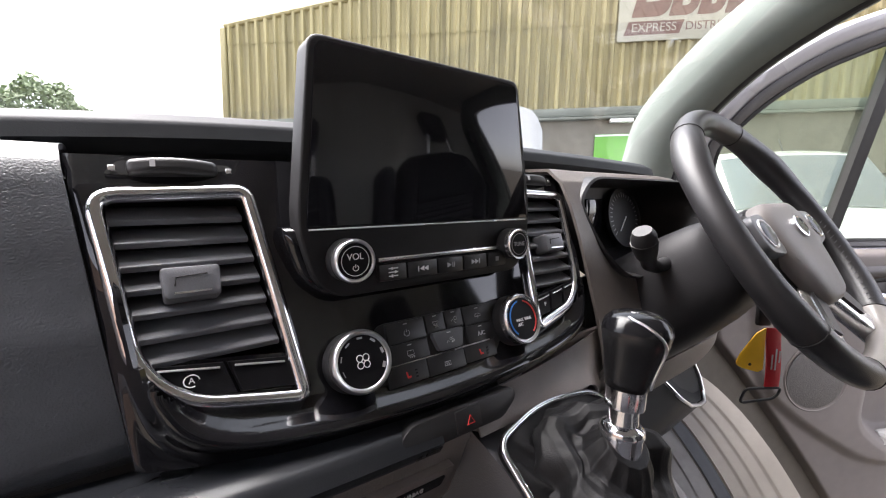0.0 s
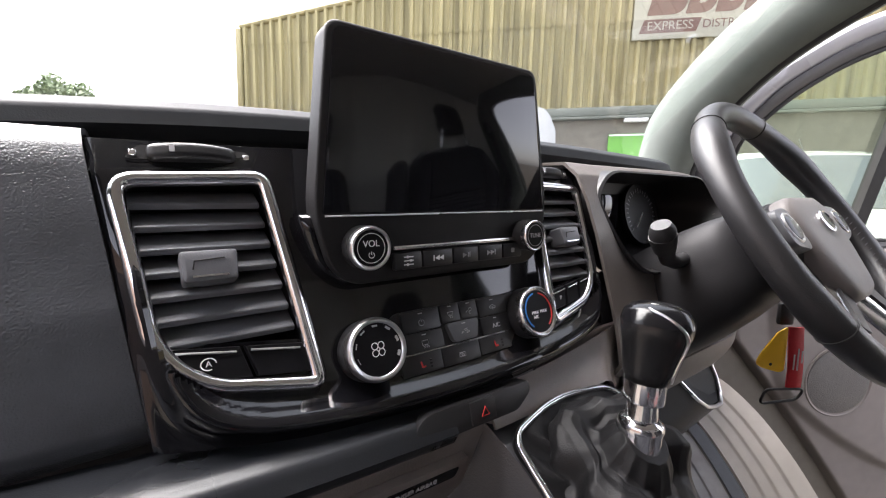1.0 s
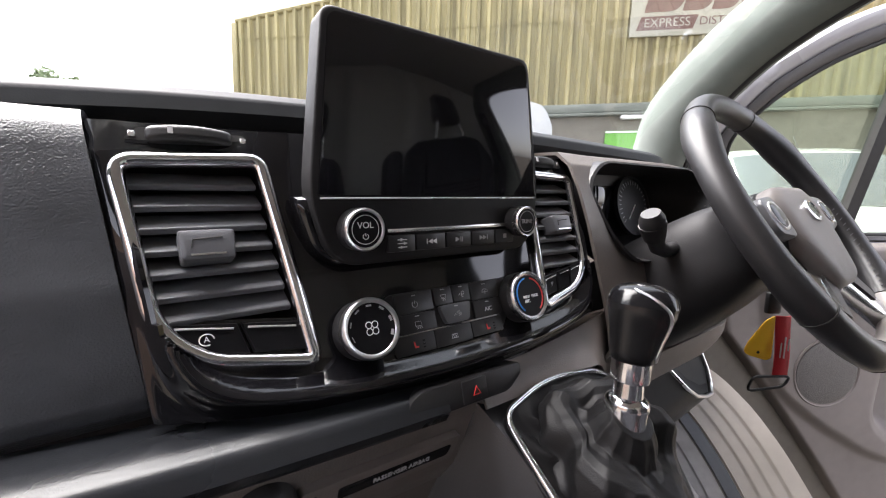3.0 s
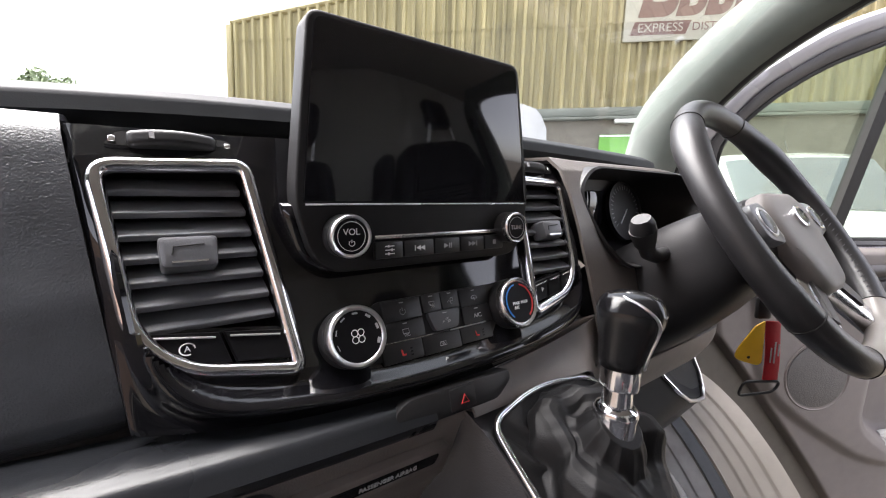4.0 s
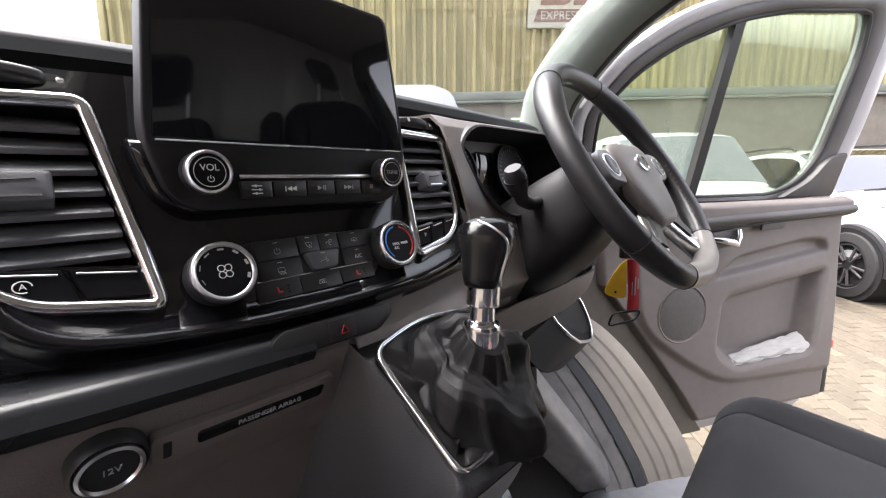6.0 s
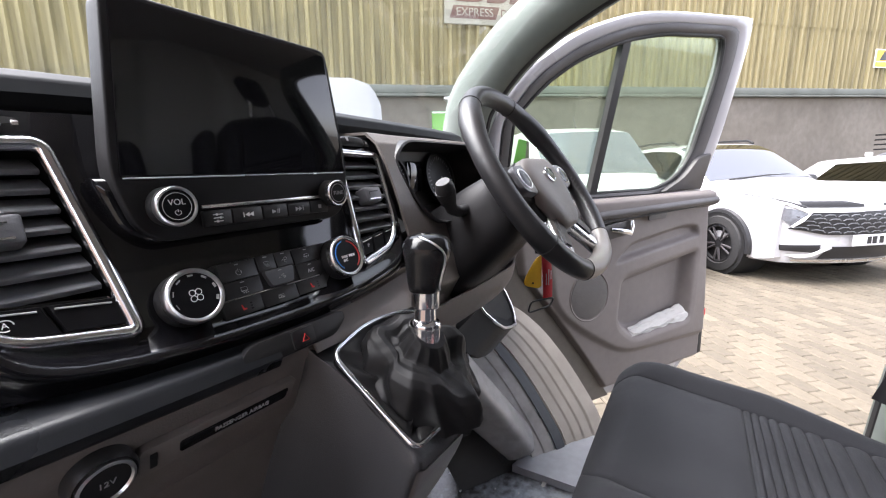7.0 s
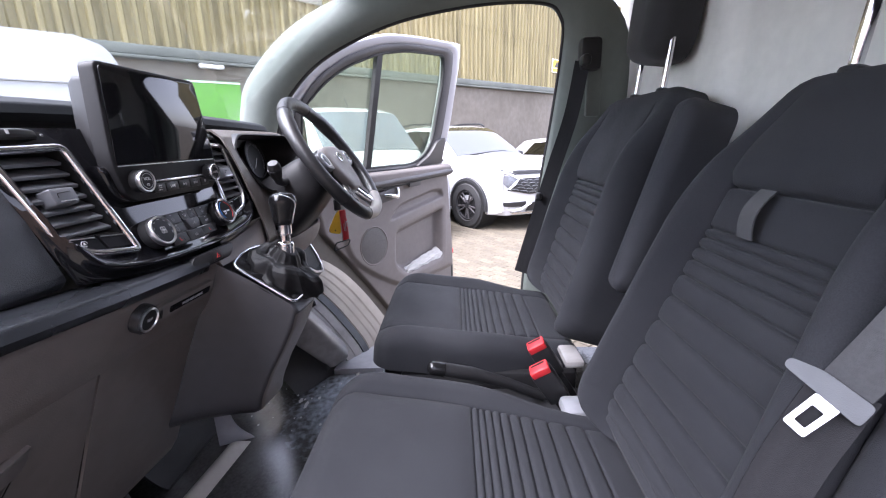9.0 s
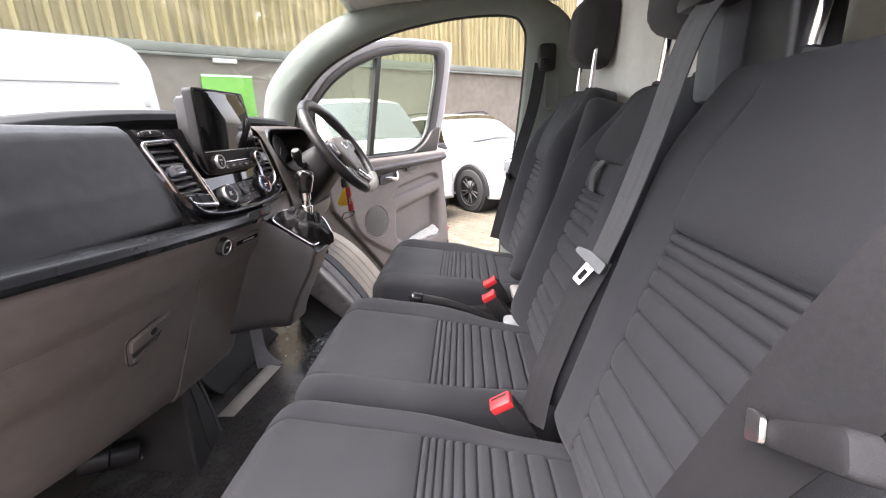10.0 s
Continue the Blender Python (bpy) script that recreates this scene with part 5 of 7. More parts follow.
# key in the lock, with tag and ribbon
key = thing("key_tag", (0.54, -0.082, 1.17), "yellow plastic tag and red ribbon hanging from the ignition key", "key ring")
KT = basis(V(0.535, -0.082, 1.170), V(0.80, -0.60, 0), V(0, 0, 1), V(-0.60, -0.80, 0))
part("key_head", box((0.006, 0.022, -0.016), (0.022, 0.034, 0.010), 0.004, m=KT), M["blackplastic"], key)
part("key_blade", box((0.006, 0.045, -0.016), (0.008, 0.022, 0.003), 0.0008, 1, m=KT), M["satin"], key, "steel key blade")
tagp = rounded([(0.001, 0.006), (-0.013, -0.002), (-0.036, -0.036), (-0.041, -0.050), (-0.034, -0.056), (-0.006, -0.064), (0.001, -0.060)], [0.003, 0.004, 0.006, 0.006, 0.004, 0.006, 0.003], 4)
tg = part("tag", prism(tagp, KT @ Matrix.Translation((0, 0, -0.004)), 0.002, 0.0005), M["yellow"], key, "yellow plastic tag")
part("tag_hole", lathe([(0.0022, 0), (0.0022, 0.0006)], KT @ V(-0.020, -0.051, -0.0020), KT.col[2].to_3d(), 12), M["dark"], tg)
rb = part("ribbon", plate(lambda u, v: KT @ V(0.001 + 0.022 * u + 0.003 * (1 - v), -0.086 + 0.092 * v, 0.0015 * math.sin(5 * v) + 0.002 * math.sin(3 * u)), 6, 16, 0.0022), M["redcloth"], key, "red woven ribbon")
for i, w in enumerate((0.5, 0.72, 0.4)):
    part("ribbon_print", box((0.008 + 0.0055 * i, -0.045 + 0.004 * i, 0.0048), (0.0020, 0.046 * w, 0.0006), m=KT), M["greyprint"], rb)
part("carabiner", tube([KT @ V(x, -0.098 + y, 0.002) for x, y in rounded([(-0.034, -0.013), (0.020, -0.006), (0.030, 0.011), (-0.026, 0.010)], 0.009, 5)], 0.0021, 8, True), M["blackplastic"], key, "black carabiner clip")

# gear console
con = thing("gear_console", (0.07, -0.02, 0.9), "brown-grey console pod below the gear lever", "console")
GP = basis(V(0.085, -0.078, 1.132), V(1, 0, 0.02), V(-0.02, 0.815, 0.58), V(0, -0.58, 0.815))
SUR = rounded([(-0.062, 0.059), (0.004, 0.074), (0.088, 0.060), (0.080, 0.0), (0.048, -0.070), (-0.064, -0.065), (-0.064, 0.0)], [0.014, 0.09, 0.03, 0.05, 0.03, 0.010, 0.06], 6)


def console_ring(z):
    k = smooth((1.10 - z) / 0.24)
    return [V(x, y, z) for x, y in rounded([(-0.05, 0.16), (-0.02, 0.07 + 0.04 * k), (0.022 - 0.012 * k, -0.06 + 0.09 * k), (0.018, -0.138 + 0.098 * k), (0.128 - 0.02 * k, -0.142 + 0.09 * k), (0.158 - 0.035 * k, -0.02 + 0.05 * k), (0.158 - 0.035 * k, 0.16)], [0.01, 0.07, 0.05, 0.012, 0.03, 0.05, 0.01], 6)]


rr = [console_ring(z) for z in (0.862, 0.875, 0.90, 0.95, 1.0, 1.04, 1.07)]
rr[0] = [V(0.06 + (p.x - 0.06) * 0.85, 0.05 + (p.y - 0.05) * 0.88, p.z) for p in rr[0]]
topz = [V(p.x, p.y, 1.128 + (min(p.y, 0.04) + 0.078) * 0.71) for p in console_ring(1.12)]
rr.append([V(p.x, p.y, p.z - 0.012) for p in topz])
rr.append([V(0.085 + (p.x - 0.085) * 0.97, p.y + (0.004 if p.y < 0 else 0), p.z) for p in topz])
part("pod", rings(rr), M["console"], con, angle=60)


def pod_side(u, v):
    """The brown-grey flank of the pod, a skin that follows it from the edge to the windscreen side."""
    k = 0.3 + v * (len(rr) - 2.6)
    q = 24.0 + 14.5 * u
    a, b, i, j = int(k), int(q), k - int(k), q - int(q)
    p = (rr[a][b] * (1 - j) + rr[a][b + 1] * j) * (1 - i) + (rr[a + 1][b] * (1 - j) + rr[a + 1][b + 1] * j) * i
    c = V(0.085, 0.02, p.z)
    return p + (p - c).normalized() * 0.0022


part("pod_side", plate(pod_side, 30, 24), M["lower"], con, "brown-grey side skin of the pod", angle=60)
part("ticket_slot", box((0, 0, 0), (0.045, 0.010, 0.02), 0.004, m=basis(V(0.135, -0.112, 1.055), V(0.55, 0.62, 0.56).normalized(), V(-0.30, -0.50, 0.81).normalized(), V(0.78, -0.61, 0.10).normalized())), M["dark"], con, "dark slot in the side of the pod")
part("gaiter_surround", tube([GP @ V(x, y, 0.003) for x, y in SUR], 0.0032, 10, True), M["chrome"], con, "bright metal surround")
part("gaiter_tray", prism(SUR, GP @ Matrix.Translation((0, 0, -0.02)), 0.014), M["leather"], con)
gear = thing("gear_lever", (0.085, -0.085, 1.14), "gear lever with a black knob, chrome neck and leather gaiter", "gear lever")


BAG = [(0.0640, 0.000), (0.0625, 0.006), (0.0600, 0.014), (0.0585, 0.021), (0.0560, 0.028), (0.0510, 0.0335), (0.0440, 0.0345), (0.0370, 0.0320), (0.0310, 0.0325), (0.0280, 0.0370), (0.0250, 0.0430), (0.0215, 0.0485), (0.0192, 0.0520), (0.0165, 0.0525)]


def gaiter():
    """A leather bag tied round the neck; its lower half hangs out over itself in deep folds."""
    n, lv = 150, 78
    rr = []
    for j in range(lv + 1):
        t = j / lv
        k = min(int(t * 13), 12)
        f = t * 13 - k
        r0, z0 = (BAG[k][q] * (1 - f) + BAG[k + 1][q] * f for q in (0, 1))
        skirt = smooth((0.62 - t) / 0.2) * smooth(t / 0.10)
        row = []
        for i in range(n):
            th = 2 * math.pi * i / n
            ux, uy = math.cos(th), math.sin(th)
            sway = 0.55 * noise.noise((1.6 * ux, 1.6 * uy, 1.8 * t)) + 0.2 * math.sin(5 * t + 2 * ux)
            f1 = 1 - abs(math.sin(2.5 * th + 0.9 + 1.4 * sway))
            f2 = 1 - abs(math.sin(4.0 * th - 0.6 + 2.2 * sway + 2.0 * t))
            f3 = 1 - abs(math.sin(6.5 * th + 2.0 + 1.5 * t))
            r = r0 * (1 + skirt * (0.20 * (f1 - 0.42) + 0.11 * (f2 - 0.4)) + (1 - skirt) * 0.07 * (f3 - 0.4) * smooth((1 - t) / 0.2))
            z = z0 + smooth((t - 0.08) / 0.2) * smooth((0.72 - t) / 0.2) * (0.0065 * math.sin(2 * th + 0.4) + 0.0045 * math.sin(5 * th + 1.2) + 0.007 * (f1 - 0.4))
            cx, cy = 0.012 - 0.0055 * t, -0.014 + 0.020 * t
            long = 1.0 + 0.22 * (1 - smooth(t / 0.7))
            row.append(GP @ V(cx + ux * r, cy + uy * r * long, z))
        rr.append(row)
    return rings(rr, True, True)


def tray_sheet(u, v):
    """The slack leather between the frame and the bag, drawn into a few soft pleats."""
    a = 2 * math.pi * u
    k = u * len(SUR)
    p0, p1 = SUR[int(k) % len(SUR)], SUR[(int(k) + 1) % len(SUR)]
    f = k - int(k)
    x, y = (p0[q] * (1 - f) + p1[q] * f for q in (0, 1))
    w = math.sin(math.pi * v)
    return GP @ V(x * (1 - 0.62 * v), y * (1 - 0.62 * v) - 0.004 * v, 0.002 - 0.004 * w + 0.008 * w * (1 - abs(math.sin(3.5 * a + 1.5 * v))) ** 2)


part("gaiter_skirt", plate(tray_sheet, 140, 12, 0.0012), M["leather"], gear, "slack black leather round the gaiter's foot", angle=80)
part("gaiter", gaiter(), M["leather"], gear, "creased black leather gaiter", angle=80)
NB = V(0.0915, -0.0990, 1.172)
NA = V(0.10, -0.01, 0.99).normalized()
KN = V(0.0925, -0.1040, 1.2660)
part("neck", lathe([(0.0160, -0.006), (0.0168, 0.000), (0.0170, 0.011), (0.0178, 0.0135), (0.0172, 0.0175), (0.0150, 0.0200), (0.0120, 0.0215), (0.0113, 0.0330), (0.0148, 0.0345), (0.0152, 0.0360), (0.0152, 0.0570)], NB, NA, 32), M["chrome"], gear, "polished chrome neck", angle=35)
KX = (V(0.90, 0.43, 0) - NA * NA.dot(V(0.90, 0.43, 0))).normalized()
KM = basis(KN, KX, NA.cross(KX).normalized(), NA)
KS = (0.80, 0.80, 0.68)


def knob_ring(z, rx, ry, ox, oy, n=28):
    return [KM @ V(KS[0] * (ox + rx * math.copysign(abs(math.cos(a)) ** 0.8, math.cos(a))), KS[1] * (oy + ry * math.copysign(abs(math.sin(a)) ** 0.8, math.sin(a))), KS[2] * z) for a in [2 * math.pi * i / n for i in range(n)]]


KPROF = ((-0.060, 0.017, 0.0165), (-0.058, 0.020, 0.0195), (-0.045, 0.0225, 0.022), (-0.03, 0.0245, 0.0245), (-0.015, 0.0275, 0.0275), (-0.002, 0.031, 0.0305), (0.008, 0.032, 0.0315), (0.017, 0.0295, 0.0295), (0.024, 0.0235, 0.024), (0.028, 0.0145, 0.015), (0.0295, 0.005, 0.005))
kb = part("knob", rings([knob_ring(z, rx, ry, 0, -0.003 * smooth((z + 0.05) / 0.05)) for z, rx, ry in KPROF]), M["knobskin"], gear, "smooth black gear knob", angle=60)
part("knob_cap", rings([knob_ring(z + 0.0006, rx * 1.012, ry * 1.012, 0, -0.0032) for z, rx, ry in KPROF[6:]]), M["glosscap"], kb, "gloss black cap", angle=60)
def knob_at(deg, z, k=1.03):
    """A place on the knob's skin."""
    rx, ry = lerp_line(KPROF, z)
    a = radians(deg)
    return KM @ V(KS[0] * k * rx * math.copysign(abs(math.cos(a)) ** 0.8, math.cos(a)), KS[1] * (k * ry * math.copysign(abs(math.sin(a)) ** 0.8, math.sin(a)) - 0.003 * smooth((z + 0.05) / 0.05)), KS[2] * z)


def lerp_line(rows, x):
    for a, b in zip(rows, rows[1:]):
        if x <= b[0]:
            t = max(0.0, (x - a[0]) / (b[0] - a[0]))
            return [p * (1 - t) + q * t for p, q in zip(a[1:], b[1:])]
    return rows[-1][1:]


BAND = densify([(140, 0.0262), (160, 0.0255), (180, 0.0225), (203, 0.015), (225, 0.003), (238, -0.014), (244, -0.034), (252, -0.050), (275, -0.0565), (300, -0.053)], 4)[5:-7]
part("knob_band", tube([knob_at(a, z) for a, z in BAND], 0.0012, 8), M["satin"], kb, "silver band")
SH = KM @ Matrix.Diagonal((*KS, 1)) @ Matrix.Translation((0.0, -0.004, 0.0292)) @ Matrix.Rotation(radians(170), 4, "Z") @ Matrix.Rotation(radians(180), 4, "Z")
sf = bmesh.new()
for x in (-0.007, 0.0, 0.007):
    box((x, 0, 0), (0.0009, 0.012, 0.0003), m=SH, bm=sf)
box((-0.002, 0, 0), (0.019, 0.0009, 0.0003), m=SH, bm=sf)
part("shift_pattern", sf, M["white"], kb, "white shift pattern")
part("shift_lettering", lettering("R", SH @ Matrix.Translation((-0.0125, 0.003, 0)), 0.0055), M["white"], kb)
def bridge(u, v):
    x = 0.015 + 0.30 * u
    k = smooth((x - 0.17) / 0.10)
    return V(x, (0.002 + 0.2 * x * x) * (1 - v) + (-0.016 + 0.034 * k) * v - 0.002 * math.sin(math.pi * v), (1.193 + 0.37 * x * x) * (1 - v) + (1.168 - 0.060 * k) * v)


part("console_bridge", plate(bridge, 30, 8, 0.003), M["lower"], dash, "brown-grey panel above the gear lever", angle=60)
part("lower_bridge", plate(lambda u, v: V(0.10 + 0.28 * u, 0.014 + 0.03 * v, 1.215 - 0.20 * v), 6, 8, 0.004), M["lower"], dash, "brown-grey panel beside the gear lever")


# ---- driver's door, standing open ----
DH, DD, DN = V(0.9, 0.26, 0), V(0.847, -0.531, 0), V(-0.531, -0.847, 0)


def lean(z):
    """How far the door comes inwards at height z."""
    return 0.19 * max(0.0, z - 1.25) + 0.02 * smooth((1.25 - z) / 0.6)


def dp(u, z, off=0.0):
    return DH + DD * u + DN * (lean(z) + off) + V(0, 0, z)


door = thing("driver_door", DH + V(0, 0, 0.5), "open driver's door, white outside with grey moulded trim", "van door")
FR_OUT = rounded([(0.03, 1.22), (0.025, 1.48), (0.14, 1.645), (0.33, 1.765), (0.56, 1.84), (0.80, 1.866), (1.205, 1.893), (1.215, 1.80), (1.20, 1.45), (1.165, 1.30), (1.15, 1.20)], [0.0, 0.03, 0.05, 0.08, 0.1, 0.1, 0.022, 0.03, 0.1, 0.05, 0.0], 6)
GLS = rounded([(0.115, 1.25), (0.12, 1.50), (0.22, 1.60), (0.335, 1.675), (0.53, 1.752), (0.72, 1.79), (1.055, 1.815), (1.075, 1.70), (1.035, 1.375), (0.97, 1.29), (0.86, 1.247)], [0.02, 0.03, 0.05, 0.06, 0.08, 0.05, 0.035, 0.05, 0.05, 0.07, 0.06], 6)


def polar(poly, n, cx, cy):
    """Points of a polygon in even directions from a centre."""
    out = []
    for i in range(n):
        a = 2 * math.pi * i / n
        dx, dy = math.cos(a), math.sin(a)
        best = 0.0
        for (x0, y0), (x1, y1) in zip(poly, poly[1:] + poly[:1]):
            ex, ey = x1 - x0, y1 - y0
            den = dx * ey - dy * ex
            if abs(den) < 1e-9:
                continue
            t = ((x0 - cx) * ey - (y0 - cy) * ex) / den
            q = ((x0 - cx) * dy - (y0 - cy) * dx) / den
            if t > 0 and -1e-6 <= q <= 1 + 1e-6:
                best = max(best, t)
        out.append((cx + dx * best, cy + dy * best))
    return out


NP = 160
fo, gi = polar(FR_OUT, NP, 0.62, 1.47), polar(GLS, NP, 0.62, 1.47)


def mixp(a, b, t):
    return [(p[0] * (1 - t) + q[0] * t, p[1] * (1 - t) + q[1] * t) for p, q in zip(a, b)]


mid = mixp(fo, gi, 0.55)
part("window_frame", rings([[dp(u, z, -0.05) for u, z in fo], [dp(u, z, 0.0) for u, z in fo], [dp(u, z, 0.012) for u, z in mixp(fo, gi, 0.12)], [dp(u, z, 0.014) for u, z in mixp(fo, gi, 0.4)], [dp(u, z, 0.006) for u, z in mid], [dp(u, z, -0.03) for u, z in mixp(fo, gi, 0.9)], [dp(u, z, -0.05) for u, z in mixp(fo, gi, 0.8)], [dp(u, z, -0.05) for u, z in fo]], True, False), M["vanpaint"], door, "white painted window frame", angle=50)
part("window_seal", rings([[dp(u, z, 0.010) for u, z in mid], [dp(u, z, 0.013) for u, z in mixp(fo, gi, 0.65)], [dp(u, z, 0.010) for u, z in mixp(fo, gi, 0.9)], [dp(u, z, -0.006) for u, z in gi], [dp(u, z, -0.02) for u, z in gi], [dp(u, z, -0.02) for u, z in mid]], True, False), M["trimdark"], door, "dark grey inner window trim", angle=50)
part("window_gasket", tube([dp(u, z, 0.0) for u, z in gi], 0.007, 8, True), M["rubber"], door, "black rubber seal")
part("window_glass", rings([[dp(u, z, -0.012) for u, z in gi], [dp(u, z, -0.016) for u, z in gi]]), M["doorglass"], door, "green-tinted door glass").visible_shadow = False
part("window_divider", rings([[dp(u - 0.017, z, -0.02), dp(u + 0.017, z, -0.02), dp(u + 0.017, z, 0.004), dp(u - 0.017, z, 0.004)] for u, z in ((0.505, 1.235), (0.545, 1.77))]), M["rubber"], door, "black divider bar")
LOW = [(0.03, 1.235), (1.155, 1.235), (1.15, 1.0), (1.145, 0.75), (1.13, 0.48), (1.05, 0.42), (0.25, 0.42), (0.12, 0.55), (0.04, 0.9)]
part("outer_skin", rings([[dp(u, z, -0.075) for u, z in LOW], [dp(u, z, 0.0) for u, z in LOW], [dp(0.6 + (u - 0.6) * 0.97, 0.85 + (z - 0.85) * 0.97, 0.006) for u, z in LOW]]), M["vanpaint"], door, "white painted door shell", angle=35)


# inner trim: a moulded sheet with pocket, armrest recess and a raised speaker shelf
def depth_in(u, z, poly):
    """Distance inside a polygon; negative outside."""
    best = 9.0
    for (x0, y0), (x1, y1) in zip(poly, poly[1:] + poly[:1]):
        ex, ey = x1 - x0, y1 - y0
        t = max(0.0, min(1.0, ((u - x0) * ex + (z - y0) * ey) / (ex * ex + ey * ey)))
        best = min(best, math.hypot(u - x0 - ex * t, z - y0 - ey * t))
    return best if in_poly(u, z, poly) else -best


POCKET = rounded([(0.585, 0.930), (1.045, 0.992), (1.005, 0.685), (0.655, 0.668), (0.56, 0.745)], [0.04, 0.03, 0.03, 0.05, 0.05], 5)
RECESS = rounded([(0.535, 0.983), (0.63, 1.062), (0.95, 1.105), (1.035, 1.095), (1.048, 1.045)], [0.01, 0.04, 0.04, 0.03, 0.02], 5)
SHELF = rounded([(0.22, 1.5), (0.27, 0.87), (0.41, 0.755), (0.61, 0.635), (1.6, 0.60), (1.6, 1.5)], [0.05, 0.08, 0.1, 0.08, 0.05, 0.05], 5)


def trim_off(u, z):
    o = 0.075
    o += 0.03 * smooth((z - 1.165) / 0.012) * smooth((1.24 - z) / 0.02)
    o -= 0.016 * smooth((0.006 - depth_in(u, z, SHELF)) / 0.03)
    d = depth_in(u, z, POCKET)
    o -= 0.058 * smooth(d / 0.045) + 0.004 * smooth((0.012 + d) / 0.012)
    o -= 0.026 * smooth(depth_in(u, z, RECESS) / 0.02)
    return o


def trim_edge(z):
    for (z0, a), (z1, b) in (((1.3, 0.10), (1.0, 0.13)), ((1.0, 0.13), (0.889, 0.22)), ((0.889, 0.22), (0.753, 0.325)), ((0.753, 0.325), (0.607, 0.435)), ((0.607, 0.435), (0.40, 0.58))):
        if z1 <= z <= z0:
            return a + (b - a) * (z0 - z) / (z0 - z1)
    return 0.5


def trim(u, v):
    zt, zb = 1.235, 0.47
    z = zb + (zt - zb) * v
    u0 = trim_edge(z)
    uu = u0 + (1.122 - u0) * u
    o = trim_off(uu, z)
    e = min((uu - u0) * 1.4, (1.122 - uu) * 1.4, z - zb)
    o -= 0.035 * (1 - smooth(e / 0.035))
    return dp(uu, z, o)


part("door_trim", plate(trim, 150, 120, 0.003), M["trim"], door, "grey moulded door trim with a pocket", angle=60)
part("lower_band", plate(lambda u, v: dp(0.05 + (trim_edge(0.44 + 0.8 * v) + 0.02 - 0.05) * u, 0.44 + 0.8 * v, 0.035), 10, 40, 0.004), M["doorband"], door, "dark brown-grey lower door panel")
part("sill_trim", plate(lambda u, v: dp(0.34 + 0.75 * u, 1.163 + 0.028 * v + 0.018 * u, 0.114 + 0.008 * math.sin(math.pi * v)), 40, 8, 0.004), M["trimdark"], door, "dark grey strip below the window", angle=60)
part("sill_groove", tube([dp(0.36, 1.155, 0.106), dp(0.6, 1.16, 0.108), dp(0.86, 1.172, 0.108), dp(1.09, 1.182, 0.106)], 0.004, 6), M["rubber"], door)
CC = rounded([(0.87, 1.236), (0.985, 1.29), (1.045, 1.37), (1.125, 1.385), (1.115, 1.236)], [0.01, 0.05, 0.03, 0.01, 0.01])
part("corner_cover", rings([[dp(u, z, 0.0) for u, z in CC], [dp(u, z, 0.026) for u, z in CC], [dp(1.03 + (u - 1.03) * 0.95, 1.3 + (z - 1.3) * 0.95, 0.031) for u, z in CC]]), M["trimdark"], door, "dark grey corner cover")
hr = part("handle_recess", prism(rounded([(0.46, 1.085), (0.60, 1.10), (0.60, 1.155), (0.46, 1.14)], 0.02), basis(DH + DN * 0.092, DD, V(0, 0, 1), DN), 0.01, 0.003), M["trimdark"], door)
part("door_handle", tube([dp(0.50, 1.125, 0.10), dp(0.53, 1.12, 0.118), dp(0.555, 1.115, 0.122), dp(0.575, 1.105, 0.115), dp(0.59, 1.13, 0.112), dp(0.592, 1.15, 0.108)], [0.008, 0.010, 0.011, 0.011, 0.009, 0.007], 10), M["chrome"], hr, "satin chrome door handle")
gr = part("grab_recess", prism(rounded([(0.69, 1.14), (0.70, 1.172), (0.80, 1.178), (0.79, 1.142)], 0.012), basis(DH + DN * 0.098, DD, V(0, 0, 1), DN), 0.006, 0.002), M["trimdark"], door)
SPK = dp(0.42, 0.89, trim_off(0.42, 0.89) + 0.001)
SN = (DN + V(0, 0, 0.03)).normalized()
sp = part("speaker_ring", lathe([(0.095, -0.012), (0.095, 0.000), (0.092, 0.002), (0.089, 0.0), (0.088, -0.004)], SPK, SN, 48), M["trim"], door, "round speaker surround")
part("speaker_grille", lathe([(0.088, -0.004), (0.086, 0.0), (0.07, 0.003), (0.04, 0.005), (0.0, 0.006)], SPK, SN, 48), M["speakermesh"], sp, "fine speaker mesh")
part("reflector", box((0, 0, 0), (0.022, 0.03, 0.01), 0.003, m=basis(dp(1.132, 0.69, 0.05), DD, V(0, 0, 1), DN)), M["red"], door, "small red reflector")
part("latch", box((0, 0, 0), (0.03, 0.11, 0.05), 0.006, m=basis(dp(1.135, 0.545, 0.02), DD, V(0, 0, 1), DN)), M["blackplastic"], door, "black door latch")
pap = thing("papers", dp(0.8, 0.72, 0.09), "crumpled white papers in the door pocket", "papers")
for i in range(3):
    part("sheet", plate(lambda u, v: dp(0.645 + 0.34 * u + 0.01 * i, 0.682 + 0.012 * u + 0.05 * v * (0.25 + 0.75 * u) + 0.005 * i + 0.010 * noise.noise((u * 5 + i, v * 3, 0)), 0.068 - 0.035 * v + 0.012 * noise.noise((u * 6, v * 3 + i, 3))), 24, 10, 0.0012), M["paper"], pap, angle=25)


# ---- footwell ----
ARCH = [(-0.095, 0.530), (-0.075, 0.580), (-0.050, 0.635), (0.013, 0.730), (0.060, 0.790), (0.120, 0.850), (0.200, 0.900), (0.320, 0.930)]


